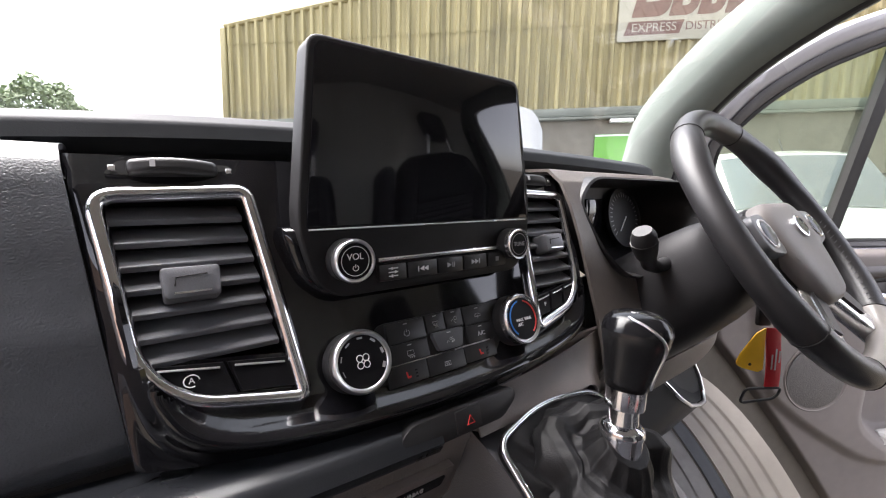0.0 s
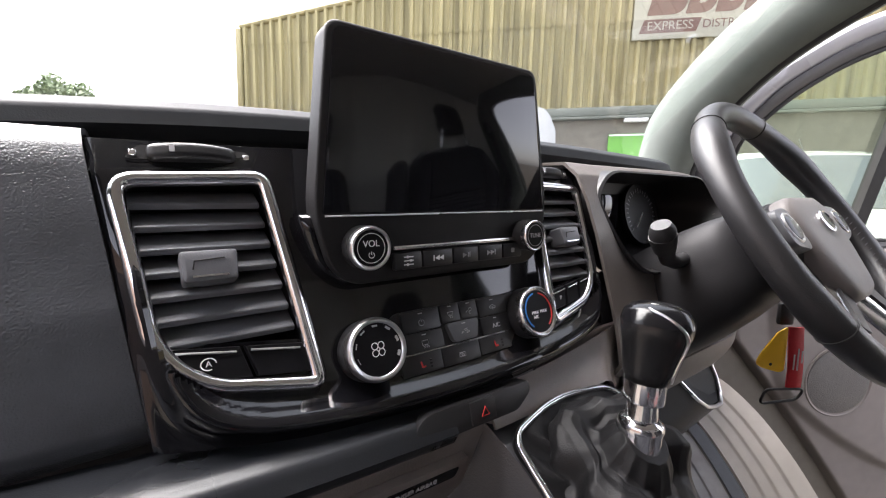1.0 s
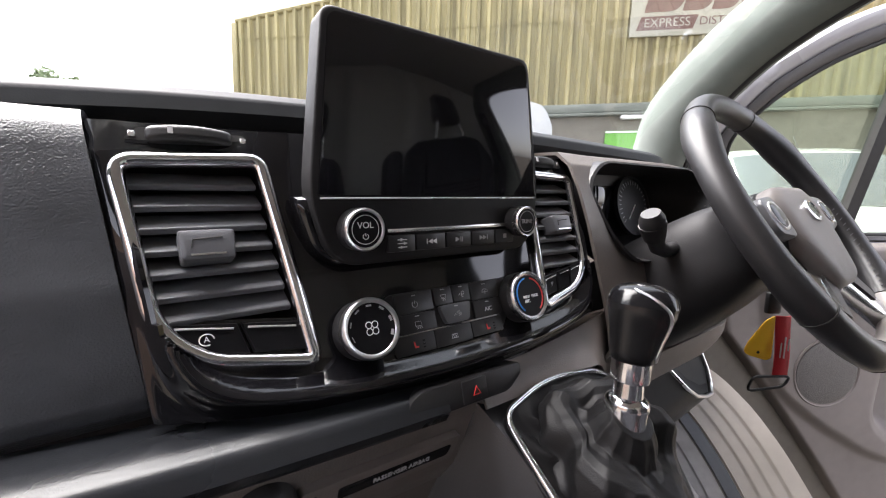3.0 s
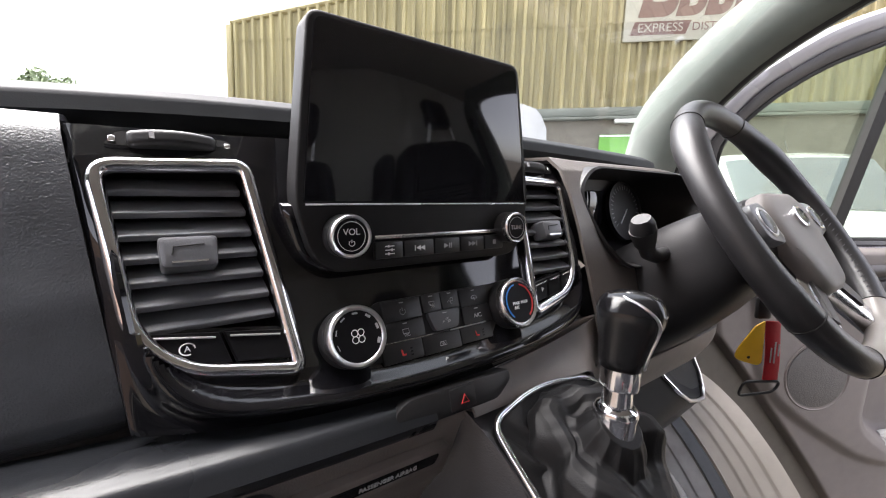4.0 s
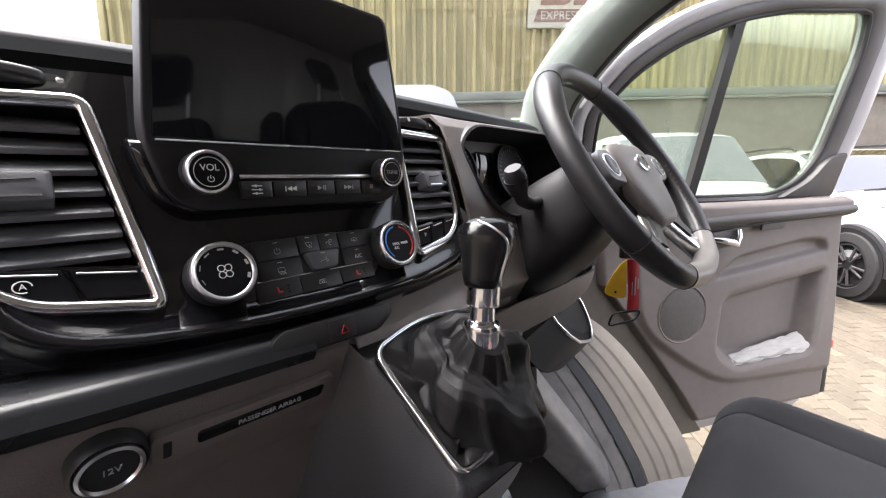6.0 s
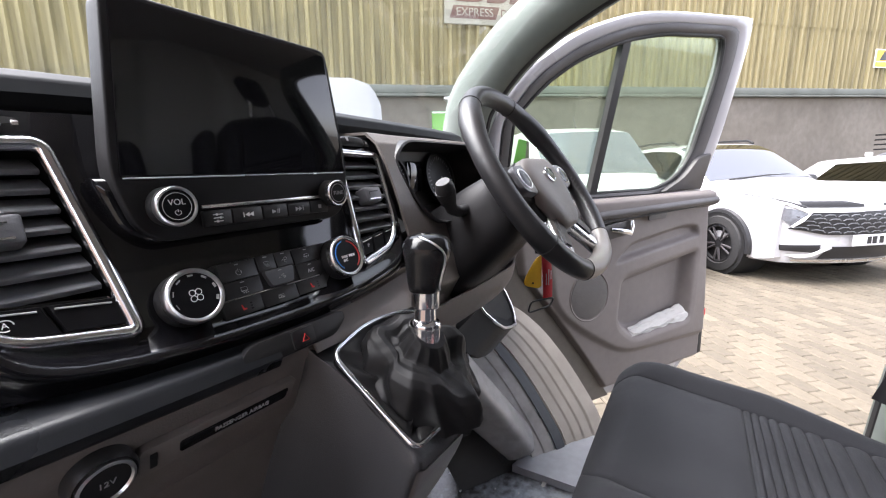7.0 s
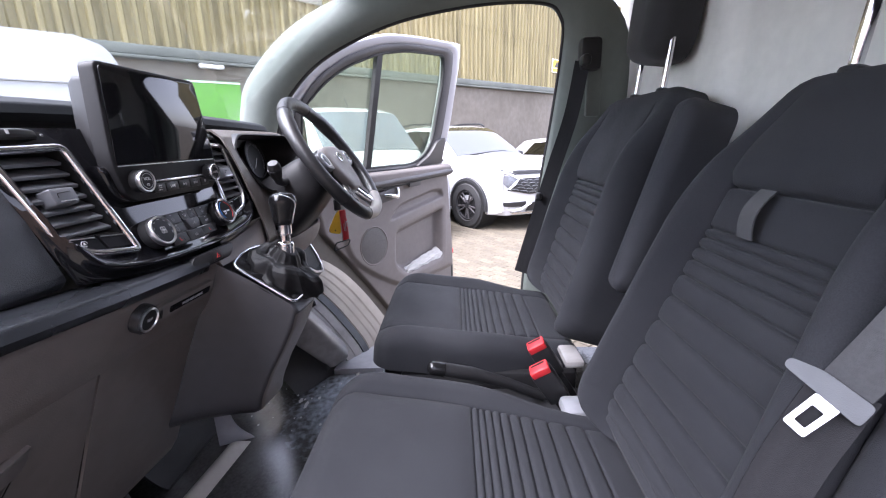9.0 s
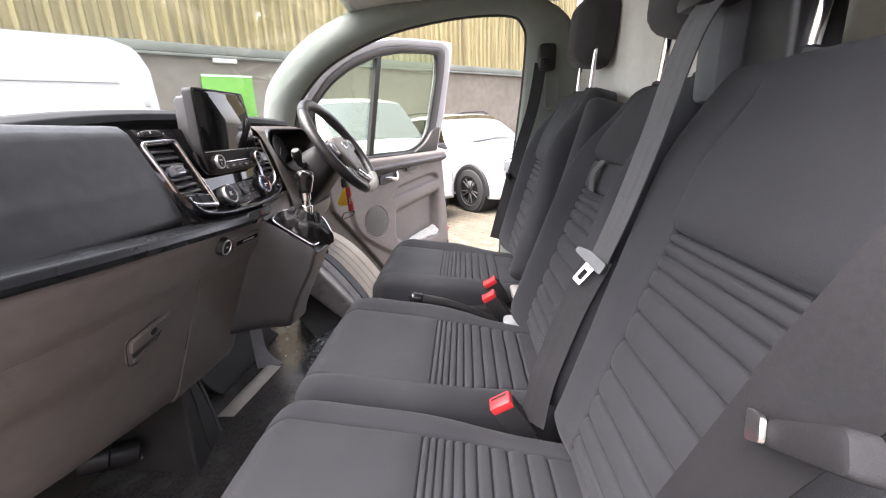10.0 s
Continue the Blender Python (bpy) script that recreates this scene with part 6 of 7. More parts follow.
def arch_line(v):
    k = min(int(v * 7), 6)
    t = v * 7 - k
    p0, p1, p2, p3 = (Vector(ARCH[min(max(k + j, 0), 7)]) for j in (-1, 0, 1, 2))
    return 0.5 * (2 * p1 + (p2 - p0) * t + (2 * p0 - 5 * p1 + 4 * p2 - p3) * t * t + (3 * p1 - p0 - 3 * p2 + p3) * t ** 3)


def arch(x0, x1, sink, ridges):
    """The moulded wheel arch: a curved skin that rises forward, stepped in shallow contours round the wheel."""
    def f(u, v):
        p = arch_line(v)
        x = x0 + (x1 - x0) * u
        d = sink
        for c, h in ridges:
            d += h * smooth((u - c) / 0.035)
        return V(x, p.x - 0.58 * (x - 0.78) + d * 0.8, p.y + 0.17 * (x - 0.78) - d * 0.6)
    return plate(f, 60, 50, 0.006)


fa = part("wheel_arch", arch(0.784, 0.905, 0.0, ((0.0, 0.004), (0.22, -0.003), (0.42, -0.003), (0.64, -0.004), (0.90, 0.006))), M["arch"], label="pale ribbed plastic wheel arch cover in the footwell", kind="structure", cat="trim", angle=50)
part("arch_edge", arch(0.752, 0.780, -0.002, ((0.8, 0.004),)), M["grip"], label="light grey edge strip of the wheel arch", kind="structure", cat="trim", angle=50)
part("arch_trim", arch(0.690, 0.751, 0.006, ((0.5, -0.003),)), M["kickgrey"], label="scuffed grey cover beside the wheel arch", kind="structure", cat="trim", angle=50)
part("arch_carpet", arch(0.52, 0.689, 0.035, ()), M["carpet"], label="black carpet beside the wheel arch", kind="structure", cat="wall", angle=50)
part("footwell_mat", plate(lambda u, v: V(0.14 + 0.42 * u, 0.30 + 0.18 * v, 0.556 + 0.30 * v ** 1.6), 24, 24, 0.008), M["carpet"], label="black rubber mat rising to the pedals", kind="structure", cat="floor", angle=70)
part("step_plate", rings([[V(0.645, 0.030, z), V(0.650, -0.150, z), V(0.90, -0.165, z), V(0.90, -0.030, z)] for z in (0.553, 0.574)] + [[V(0.660, 0.010, 0.580), V(0.664, -0.136, 0.580), V(0.885, -0.150, 0.580), V(0.885, -0.042, 0.580)]]), M["hingecover"], label="grey step plate at the door sill", kind="structure", cat="trim")
foot = thing("foot_rest", (0.69, 0.03, FLOOR), "glossy grey moulded cover by the pedals", "foot rest")
FA = (V(0.53, 0.135, 0.86) - V(0.70, 0.028, 0.60)).normalized()
FZ = (V(0, -0.55, 0.83) - FA * FA.dot(V(0, -0.55, 0.83))).normalized()
FB = basis(V(0.70, 0.028, 0.60), FA, FZ.cross(FA), FZ)
part("cover", rings([ring_rect(FB @ Matrix.Rotation(radians(90), 4, "Y") @ Matrix.Rotation(radians(90), 4, "Z"), w, h, z, 0.022, 5) for z, w, h in ((-0.012, 0.05, 0.05), (-0.004, 0.072, 0.074), (0.012, 0.085, 0.09), (0.16, 0.088, 0.10), (0.34, 0.09, 0.11))]), M["kickgrey"], foot, angle=60)
part("foot_skirt", box((0.665, 0.105, 0.60), (0.07, 0.12, 0.10), 0.02), M["carpet"], foot, "black skirt under the cover")
pock = thing("coin_pocket", (0.72, 0.12, 0.95), "dark open pocket with a bright rim below the dash end", "storage pocket")
PK = [(0.640, 0.112, 1.005), (0.652, 0.106, 0.985), (0.668, 0.080, 0.955), (0.695, 0.070, 0.935), (0.745, 0.072, 0.920), (0.795, 0.080, 0.908), (0.818, 0.092, 0.922), (0.822, 0.104, 0.955), (0.812, 0.118, 0.995), (0.795, 0.135, 1.03), (0.700, 0.135, 1.035)]
part("pocket_rim", tube([V(*q) for q in PK], 0.004, 8, True), M["satin"], pock, "thin bright rim")
part("pocket_body", rings([[V(*q) for q in PK], [V(q[0] - 0.008, q[1] + 0.004, q[2] - 0.006) for q in PK], [V(q[0] - 0.10, q[1] + 0.03, q[2] - 0.05) for q in PK], [V(q[0] - 0.12, q[1] + 0.12, q[2] - 0.05) for q in PK]], True, "end"), M["blackplastic"], pock)
part("pocket_inside", rings([[V(0.735 + (q[0] - 0.735) * 0.96, q[1] + 0.006, 0.965 + (q[2] - 0.965) * 0.96) for q in PK], [V(q[0] + 0.0, q[1] + 0.05, q[2] + 0.02) for q in PK]], True, "end"), M["dark"], pock)
part("driver_knee_panel", plate(lambda u, v: V(0.16 + 0.66 * u, 0.0 + 0.11 * v * v + 0.10 * smooth((u - 0.6) / 0.4), 1.137 - 0.12 * v), 20, 10, 0.005), M["trim"], dash, "grey knee panel below the column")
bolt = thing("floor_fixing", (0.56, -0.12, FLOOR), "round black fixing on the cab floor", "floor fixing")
part("washer", lathe([(0.022, 0.002), (0.022, 0.007), (0.018, 0.009), (0.012, 0.009)], V(0.56, -0.12, FLOOR), V(0, 0, 1), 28), M["slat"], bolt)
part("fixing_head", lathe([(0.0125, 0.006), (0.0125, 0.012), (0.006, 0.016), (0.0, 0.016)], V(0.56, -0.12, FLOOR), V(0, 0, 1), 20), M["blackplastic"], bolt)
# glints of daylight on the wet floor, painted as flat white patches
for i, (x, y, sx, sy) in enumerate(((0.675, 0.192, 0.022, 0.010), (0.602, 0.138, 0.026, 0.009), (0.488, 0.096, 0.020, 0.010), (0.465, 0.070, 0.030, 0.009), (0.640, -0.058, 0.020, 0.009), (0.500, 0.038, 0.012, 0.007), (0.608, 0.278, 0.014, 0.010), (0.507, 0.236, 0.014, 0.009))):
    pts = [(x + sx * (0.6 + 0.4 * noise.noise((k * 0.9, i, 0))) * math.cos(a), y + sy * (0.6 + 0.5 * noise.noise((k * 0.7, i, 4))) * math.sin(a)) for k, a in enumerate(2 * math.pi * q / 18 for q in range(18))]
    part("floor_glint", prism(pts, Matrix.Translation((0, 0, FLOOR + 0.006)), 0.0015), M["paper"], label="white patch painted for a wet glint on the cab floor", cat="stain", group="splashes on the floor")
tun = thing("heater_duct", (-0.10, 0.3, FLOOR), "black moulded heater duct below the dash", "duct")
DUCT = ((0.0, 0.0, 0.0), (0.02, -0.002, 0.004), (0.07, 0.010, 0.012), (0.14, 0.040, 0.030), (0.20, 0.072, 0.055), (0.30, 0.105, 0.10))
part("duct", rings([[V(x + dx * (1 if x < -0.1 else 0.2), y + dy * (1 if y < 0.3 else 0), FLOOR + h) for x, y in rounded([(-0.176, 0.174), (-0.029, 0.208), (0.0, 0.46), (-0.170, 0.46)], 0.012, 4)] for h, dx, dy in DUCT]), M["carpet"], tun, angle=50)
# paler bar that paints the highlight running down the duct's edge
part("duct_highlight", tube([V(-0.029 + dx * 0.2, 0.206 + dy, FLOOR + h + 0.003) for h, dx, dy in DUCT], 0.0032, 8), M["grip"], tun, "grey bar painted for the highlight on the edge")
part("duct_rib", tube([V(-0.105 + dx * 0.6, 0.189 + dy, FLOOR + h + 0.003) for h, dx, dy in DUCT], 0.0025, 8), M["blackplastic"], tun)
drum = thing("blower_motor", (-0.205, 0.34, 0.60), "small black blower motor under the glovebox", "blower motor")
part("motor_body", lathe([(0.0, -0.002), (0.020, 0.0), (0.026, 0.004), (0.028, 0.012), (0.028, 0.060), (0.034, 0.064), (0.034, 0.120)], V(-0.180, 0.315, 0.628), V(-0.62, 0.70, 0.25).normalized(), 32), M["blackplastic"], drum, angle=40)
part("motor_cable", tube([V(-0.182, 0.318, 0.604), V(-0.165, 0.335, 0.585), V(-0.150, 0.36, 0.572), V(-0.150, 0.42, 0.566)], 0.004, 8), M["grip"], drum, "grey cable")
stay = thing("console_stay", (0.31, 0.21, FLOOR), "pale grey moulded stay with a flared foot under the console", "console stay")


def stay_sheet(u, v):
    """A narrow upright strip that flares out over the floor at its foot."""
    k = smooth((0.30 - v) / 0.30)
    return V(0.288 + 0.022 * u + 0.030 * v + 0.012 * k * u, 0.256 - (0.034 + 0.050 * k * k) * u + 0.02 * v, FLOOR + 0.003 + 0.34 * v * (1 - 0.5 * k * u))


part("strip", plate(stay_sheet, 10, 24, 0.006), M["hingecover"], stay, angle=60)
ridge = part("floor_ridge", plate(lambda u, v: V(0.305 - 0.275 * u, 0.175 + 0.052 * v + 0.028 * u, FLOOR + 0.002 + 0.020 * math.sin(math.pi * v) * smooth(u / 0.1) * smooth((1 - u) / 0.25)), 30, 12, 0.003), M["arch"], label="pale grey raised strip on the cab floor", kind="structure", cat="floor", angle=60)
# smaller wet glints, likewise painted as white spots
rng_ = random.Random(11)
for i in range(26):
    x, y, r = rng_.uniform(0.34, 0.68), rng_.uniform(-0.14, 0.26), rng_.uniform(0.0015, 0.005)
    part("glint_spot", prism([(x + r * (1 + 0.3 * math.sin(3 * a + i)) * math.cos(a), y + 0.7 * r * math.sin(a)) for a in [2 * math.pi * k / 9 for k in range(9)]], Matrix.Translation((0, 0, FLOOR + 0.006)), 0.001), M["paper"], label="small white spot painted for a wet glint on the floor", cat="stain", group="splashes on the floor")


# ---- belts and buckles ----
def buckle(x, y, z, label):
    """A stalk buckle whose broad face looks across the cab."""
    o = V(x, y, z)
    upv = V(-0.12, 0.52, 0.84).normalized()
    sd = (V(0, 1, 0) - upv * upv.y).normalized()
    m = basis(o, sd, upv, sd.cross(upv))
    t = thing("seat_belt_buckle", o - upv * 0.12, label, "buckle", "belt buckles")
    part("buckle_body", box((0, -0.048, 0), (0.046, 0.09, 0.027), 0.006, m=m), M["blackplastic"], t)
    part("release_button", box((0, -0.004, 0), (0.041, 0.018, 0.0285), 0.004, m=m), M["red"], t, "red release button")
    part("slot", box((0, 0.0055, 0.006), (0.03, 0.0015, 0.004), 0.0005, 1, m=m), M["dark"], t)
    part("stalk", box((0, -0.13, -0.002), (0.03, 0.09, 0.012), 0.004, m=m), M["blackplastic"], t)
    return t


buckle(0.160, -0.600, 0.926, "black belt buckle with a red button beside the driver's seat")
buckle(0.083, -0.592, 0.914, "black belt buckle with a red button between the seats")
buckle(-0.376, -0.585, 0.910, "black belt buckle with a red button in the bench seat gap")


def strap(pts, w, name_mat, parent, name, n=24, across=V(1, 0, 0), lab=""):
    pts = [Vector(p) for p in pts]

    def at(t):
        k = min(int(t * (len(pts) - 1)), len(pts) - 2)
        f = t * (len(pts) - 1) - k
        p0, p1, p2, p3 = pts[max(k - 1, 0)], pts[k], pts[k + 1], pts[min(k + 2, len(pts) - 1)]
        return 0.5 * (2 * p1 + (p2 - p0) * f + (2 * p0 - 5 * p1 + 4 * p2 - p3) * f * f + (3 * p1 - p0 - 3 * p2 + p3) * f ** 3)

    def f(u, v):
        p = at(v)
        d = (at(min(1, v + 0.01)) - at(max(0, v - 0.01))).normalized()
        s = (across - d * across.dot(d)).normalized()
        return p + s * (w * (u - 0.5)) + s.cross(d) * (0.0004 * math.cos(u * math.pi * 6))

    return part(name, plate(f, 12, n * 2, 0.0025), M[name_mat], parent, lab, angle=70)


def tongue(m, parent):
    t = part("tongue_grip", rings([[m @ V(x, y, z) for x, y in rounded([(-0.034, -0.005), (0.056, -0.003), (0.058, 0.010), (0.026, 0.022), (-0.030, 0.024)], 0.007)] for z in (-0.005, 0.005)]), M["grip"], parent, "grey plastic grip")
    q = rounded([(-0.014, -0.004), (0.014, -0.004), (0.013, -0.056), (-0.013, -0.056)], 0.004)
    i = rounded([(-0.007, -0.018), (0.007, -0.018), (0.0065, -0.046), (-0.0065, -0.046)], 0.002)
    part("tongue_blade", rings([[m @ V(x, y, -0.0015) for x, y in q], [m @ V(x, y, 0.0015) for x, y in q], [m @ V(x, y, 0.0015) for x, y in i], [m @ V(x, y, -0.0015) for x, y in i], [m @ V(x, y, -0.0015) for x, y in q]], True, False), M["satin"], t, "steel tongue")


mb = thing("middle_seat_belt", (-0.40, -0.80, 1.45), "grey seat belt of the middle seat with a steel tongue", "seat belt", "seat belts")
strap([V(-0.380, -0.875, 1.535), V(-0.395, -0.83, 1.475), V(-0.388, -0.795, 1.345), V(-0.374, -0.769, 1.245), V(-0.353, -0.748, 1.163)], 0.035, "belt", mb, "shoulder_webbing", 24, V(0.85, 0.45, 0.1))
strap([V(-0.353, -0.748, 1.163), V(-0.358, -0.712, 1.09), V(-0.368, -0.682, 1.02), V(-0.380, -0.655, 0.95), V(-0.384, -0.640, 0.87)], 0.044, "beltdark", mb, "lap_webbing", 20, V(0.6, 0.8, 0))
ty_ = V(-0.10, -0.58, 0.78).normalized()
tx_ = (V(0.75, 0.6, 0.05) - ty_ * V(0.75, 0.6, 0.05).dot(ty_)).normalized()
tongue(basis(V(-0.356, -0.735, 1.153), tx_, ty_, tx_.cross(ty_)) @ Matrix.Diagonal((0.68, 0.68, 0.68, 1)), mb)
part("belt_guide", box((-0.362, -0.868, 1.520), (0.075, 0.06, 0.022), 0.009), M["blackplastic"], mb, "black plastic belt guide")
part("guide_post", box((-0.340, -0.905, 1.455), (0.06, 0.05, 0.13), 0.012), M["grip"], mb, "grey guide post")
part("belt_tower", rings([[V(-0.412 + dx * w, -0.94 + dy * 0.03, z) for dx, dy in rounded([(-1, -1), (1, -1), (1, 1), (-1, 1)], 0.3)] for w, z in ((0.045, 1.30), (0.045, 1.44), (0.042, 1.53), (0.03, 1.56))]), M["blackplastic"], mb, "black belt tower")
db = thing("driver_seat_belt", (0.76, -0.86, 1.64), "black driver's seat belt on the door pillar", "seat belt", "seat belts")
part("upper_anchor", box((0.775, -0.875, 1.62), (0.05, 0.07, 0.10), 0.015), M["blackplastic"], db)
part("anchor_loop", box((0.765, -0.855, 1.60), (0.07, 0.03, 0.035), 0.01), M["blackplastic"], db)
part("height_adjuster", box((0.80, -0.90, 1.60), (0.02, 0.05, 0.34), 0.008), M["pillar"], db)
strap([V(0.765, -0.85, 1.60), V(0.755, -0.82, 1.44), V(0.745, -0.77, 1.28), V(0.735, -0.72, 1.12), V(0.74, -0.66, 0.90)], 0.046, "beltdark", db, "webbing", 24, V(0.3, 1.0, 0))
part("belt_stop", box((0.733, -0.715, 1.175), (0.03, 0.016, 0.022), 0.004), M["blackplastic"], db)
pb = thing("passenger_seat_belt", (-0.85, -0.80, 1.5), "dark passenger seat belt with a steel tongue", "seat belt", "seat belts")
strap([V(-0.87, -0.86, 1.64), V(-0.857, -0.76, 1.45), V(-0.836, -0.715, 1.33), V(-0.797, -0.70, 1.225)], 0.05, "beltdark", pb, "webbing", 24, V(1, 0.35, 0))
strap([V(-0.797, -0.70, 1.225), V(-0.757, -0.697, 1.13), V(-0.715, -0.69, 1.02), V(-0.70, -0.66, 0.90)], 0.048, "beltdark", pb, "lap_webbing", 16, V(1, 0.3, 0))
pd_ = V(-0.36, -0.03, 0.93).normalized()
pa_ = V(-0.8, 0.17, 0.56).normalized()
pd_ = (pd_ - pa_ * pd_.dot(pa_)).normalized()
PT = basis(V(-0.821, -0.690, 1.228), pa_, pd_, pa_.cross(pd_))
pg = part("tongue_grip", prism(rounded([(-0.033, -0.007), (0.036, -0.010), (0.034, 0.010), (-0.030, 0.008)], 0.006), PT @ Matrix.Translation((0, 0, -0.006)), 0.012, 0.003), M["beltdark"], pb, "black plastic grip")
part("tongue_blade", prism(rounded([(-0.044, -0.006), (-0.026, -0.006), (-0.026, 0.008), (-0.044, 0.012)], 0.004), PT @ Matrix.Translation((0, 0, 0.0065)), 0.003, 0.0008), M["satin"], pg, "steel tongue")
part("upper_anchor", box((-0.87, -0.87, 1.66), (0.05, 0.07, 0.08), 0.015), M["blackplastic"], pb)
hbk = thing("handbrake", (0.17, -0.42, 0.8), "black handbrake lever beside the driver's seat", "handbrake")
part("lever", tube([V(0.165, -0.62, 0.790), V(0.150, -0.54, 0.835), V(0.132, -0.46, 0.872), V(0.118, -0.395, 0.893)], [0.012, 0.0125, 0.015, 0.0155], 12), M["blackplastic"], hbk)
part("grip_end", tube([V(0.118, -0.396, 0.893), V(0.114, -0.376, 0.899), V(0.112, -0.366, 0.902), V(0.1115, -0.362, 0.903)], [0.0160, 0.0160, 0.013, 0.007], 12), M["knobskin"], hbk, "black button end")
box_ = thing("centre_tray", (0.16, -0.6, 0.7), "dark plastic tray between the seats", "tray")
part("tray_body", box((0.16, -0.55, 0.70), (0.13, 0.36, 0.16), 0.02), M["blackplastic"], box_)
part("hinge_cover", box((0.20, -0.69, 0.872), (0.085, 0.045, 0.02), 0.009), M["kickgrey"], box_, "pale grey hinge cover")
part("hinge_cover", box((0.045, -0.655, 0.845), (0.06, 0.05, 0.03), 0.012), M["hingecover"], box_, "pale grey hinge cover")


# ---- parked vehicles ----
def lerp_rows(rows, x):
    """Values between rows sorted by their first number, eased between the rows."""
    if x <= rows[0][0]:
        return rows[0][1:]
    for a, b in zip(rows, rows[1:]):
        if x <= b[0]:
            t = (x - a[0]) / (b[0] - a[0])
            return [p * (1 - t) + q * t for p, q in zip(a[1:], b[1:])]
    return rows[-1][1:]


def vehicle(name, m, rows, label, cat, spec, paint="paint"):
    """A car or van; rows: x, sill z, shoulder z, top z, half widths at sill, shoulder and roof edge. x runs forwards."""
    root = thing(name, m.translation, label, cat, "parked vehicles")
    x0, x1 = rows[0][0], rows[-1][0]

    def S(x, t, s=1, off=0.0):
        zl, zs, zt, wl, ws, wr = lerp_rows(rows, x)
        if t < 0.5:
            k = t / 0.5
            y, z = wl + (ws - wl) * math.sin(k * math.pi / 2), zl + (zs - zl) * k
            y += 0.02 * math.sin(k * math.pi)
            n = V(0, 1, 0)
        elif t < 0.82:
            k = (t - 0.5) / 0.32
            y, z = ws + (wr - ws) * k, zs + (zt - 0.045 - zs) * k
            n = V(0, max(0.05, zt - zs), max(0.02, ws - wr)).normalized()
        else:
            k = (t - 0.82) / 0.18
            y, z = wr * math.cos(k * math.pi / 2), zt - 0.045 * (1 - math.sin(k * math.pi / 2))
            n = V(0, 0.1, 1).normalized()
        return V(x, s * y, z) + V(n.x, s * n.y, n.z) * off

    n = 60
    ts = [i / 24 for i in range(25)]
    rr = []
    for i in range(n + 1):
        x = x0 + (x1 - x0) * i / n
        rr.append([m @ S(x, t, 1) for t in ts] + [m @ S(x, t, -1) for t in ts[-2::-1]])
    part("body", rings(rr, True, True), M[paint], root, angle=35)
    for nm, mat, a, b, t0, t1, sides in spec["patches"]:
        for s in sides:
            part(nm, plate(lambda u, v: m @ S(a(t0 + (t1 - t0) * v) + (b(t0 + (t1 - t0) * v) - a(t0 + (t1 - t0) * v)) * u, t0 + (t1 - t0) * v, s, 0.006), 14, 10, 0.004), M[mat], root)
    for nm, mat, a, b, t0 in spec["screens"]:
        part(nm, plate(lambda u, v: m @ S(a + (b - a) * u, t0 + (1 - t0) * (1 - abs(2 * v - 1)), 1 if v < 0.5 else -1, 0.008), 14, 20, 0.004), M[mat], root)
    r = spec["wheel"]
    for ax in spec["axles"]:
        for s in (-1, 1):
            w = lerp_rows(rows, ax)[3]
            c = V(ax, s * (w - 0.012), r)
            d = m.to_3x3() @ V(0, s, 0)
            o = m @ c
            wh = part("wheel", lathe([(r * 0.66, -0.16), (r * 0.93, -0.16), (r, -0.12), (r, 0.03), (r * 0.94, 0.065), (r * 0.70, 0.07), (r * 0.66, 0.05), (r * 0.64, 0.0)], o, d, 40), M["rubber"], root, "road tyre")
            part("rim", lathe([(r * 0.67, -0.02), (r * 0.67, 0.055), (r * 0.61, 0.06), (r * 0.58, 0.02), (r * 0.2, 0.02), (r * 0.18, 0.045), (0.0, 0.045)], o, d, 32), M["blackplastic"], wh)
            xa = m.to_3x3() @ V(1, 0, 0)
            za = V(0, 0, 1)
            for k in range(10):
                a = 2 * math.pi * k / 10 + (0.12 if k % 2 else -0.12)
                e = xa * math.cos(a) + za * math.sin(a)
                part("rim_spoke", tube([o + d * 0.042 + e * r * 0.14, o + d * 0.05 + e * r * 0.6], 0.014, 6), M["trimdark"], wh)
            part("wheel_arch", tube([m @ V(ax + (r + 0.06) * math.cos(a), s * (w + 0.012), r + (r + 0.05) * math.sin(a)) for a in [radians(-8 + 196 * i / 18) for i in range(19)]], 0.035, 6), M["blackplastic"] if spec.get("clad") else M[paint], root)
            # a near-black disc stands in for the shade inside the arch
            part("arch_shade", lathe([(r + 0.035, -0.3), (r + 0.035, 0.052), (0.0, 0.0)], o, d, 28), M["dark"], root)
    return root, S


def lerpx(a, b, t0, t1):
    return lambda t: a + (b - a) * (t - t0) / (t1 - t0)


CAR_F, CAR_L = V(-0.78, -0.62, 0).normalized(), V(0.62, -0.78, 0).normalized()
SUV_M = basis(V(6.33, -1.36, 0) - CAR_F * 1.35, CAR_F, CAR_L, V(0, 0, 1))
SUV_ROWS = [(-2.22, 0.45, 0.95, 1.0, 0.70, 0.78, 0.55), (-2.15, 0.32, 0.98, 1.15, 0.84, 0.86, 0.58), (-1.9, 0.28, 1.02, 1.50, 0.90, 0.91, 0.60), (-1.5, 0.25, 1.03, 1.60, 0.915, 0.92, 0.64), (-0.4, 0.25, 1.02, 1.645, 0.915, 0.92, 0.66), (0.1, 0.25, 1.01, 1.61, 0.915, 0.92, 0.66), (0.35, 0.25, 1.00, 1.50, 0.915, 0.92, 0.68), (0.95, 0.25, 1.01, 1.09, 0.915, 0.91, 0.78), (1.5, 0.25, 0.98, 1.06, 0.92, 0.90, 0.74), (1.9, 0.27, 0.90, 1.015, 0.90, 0.86, 0.72), (2.0, 0.30, 0.86, 0.985, 0.84, 0.80, 0.66)]
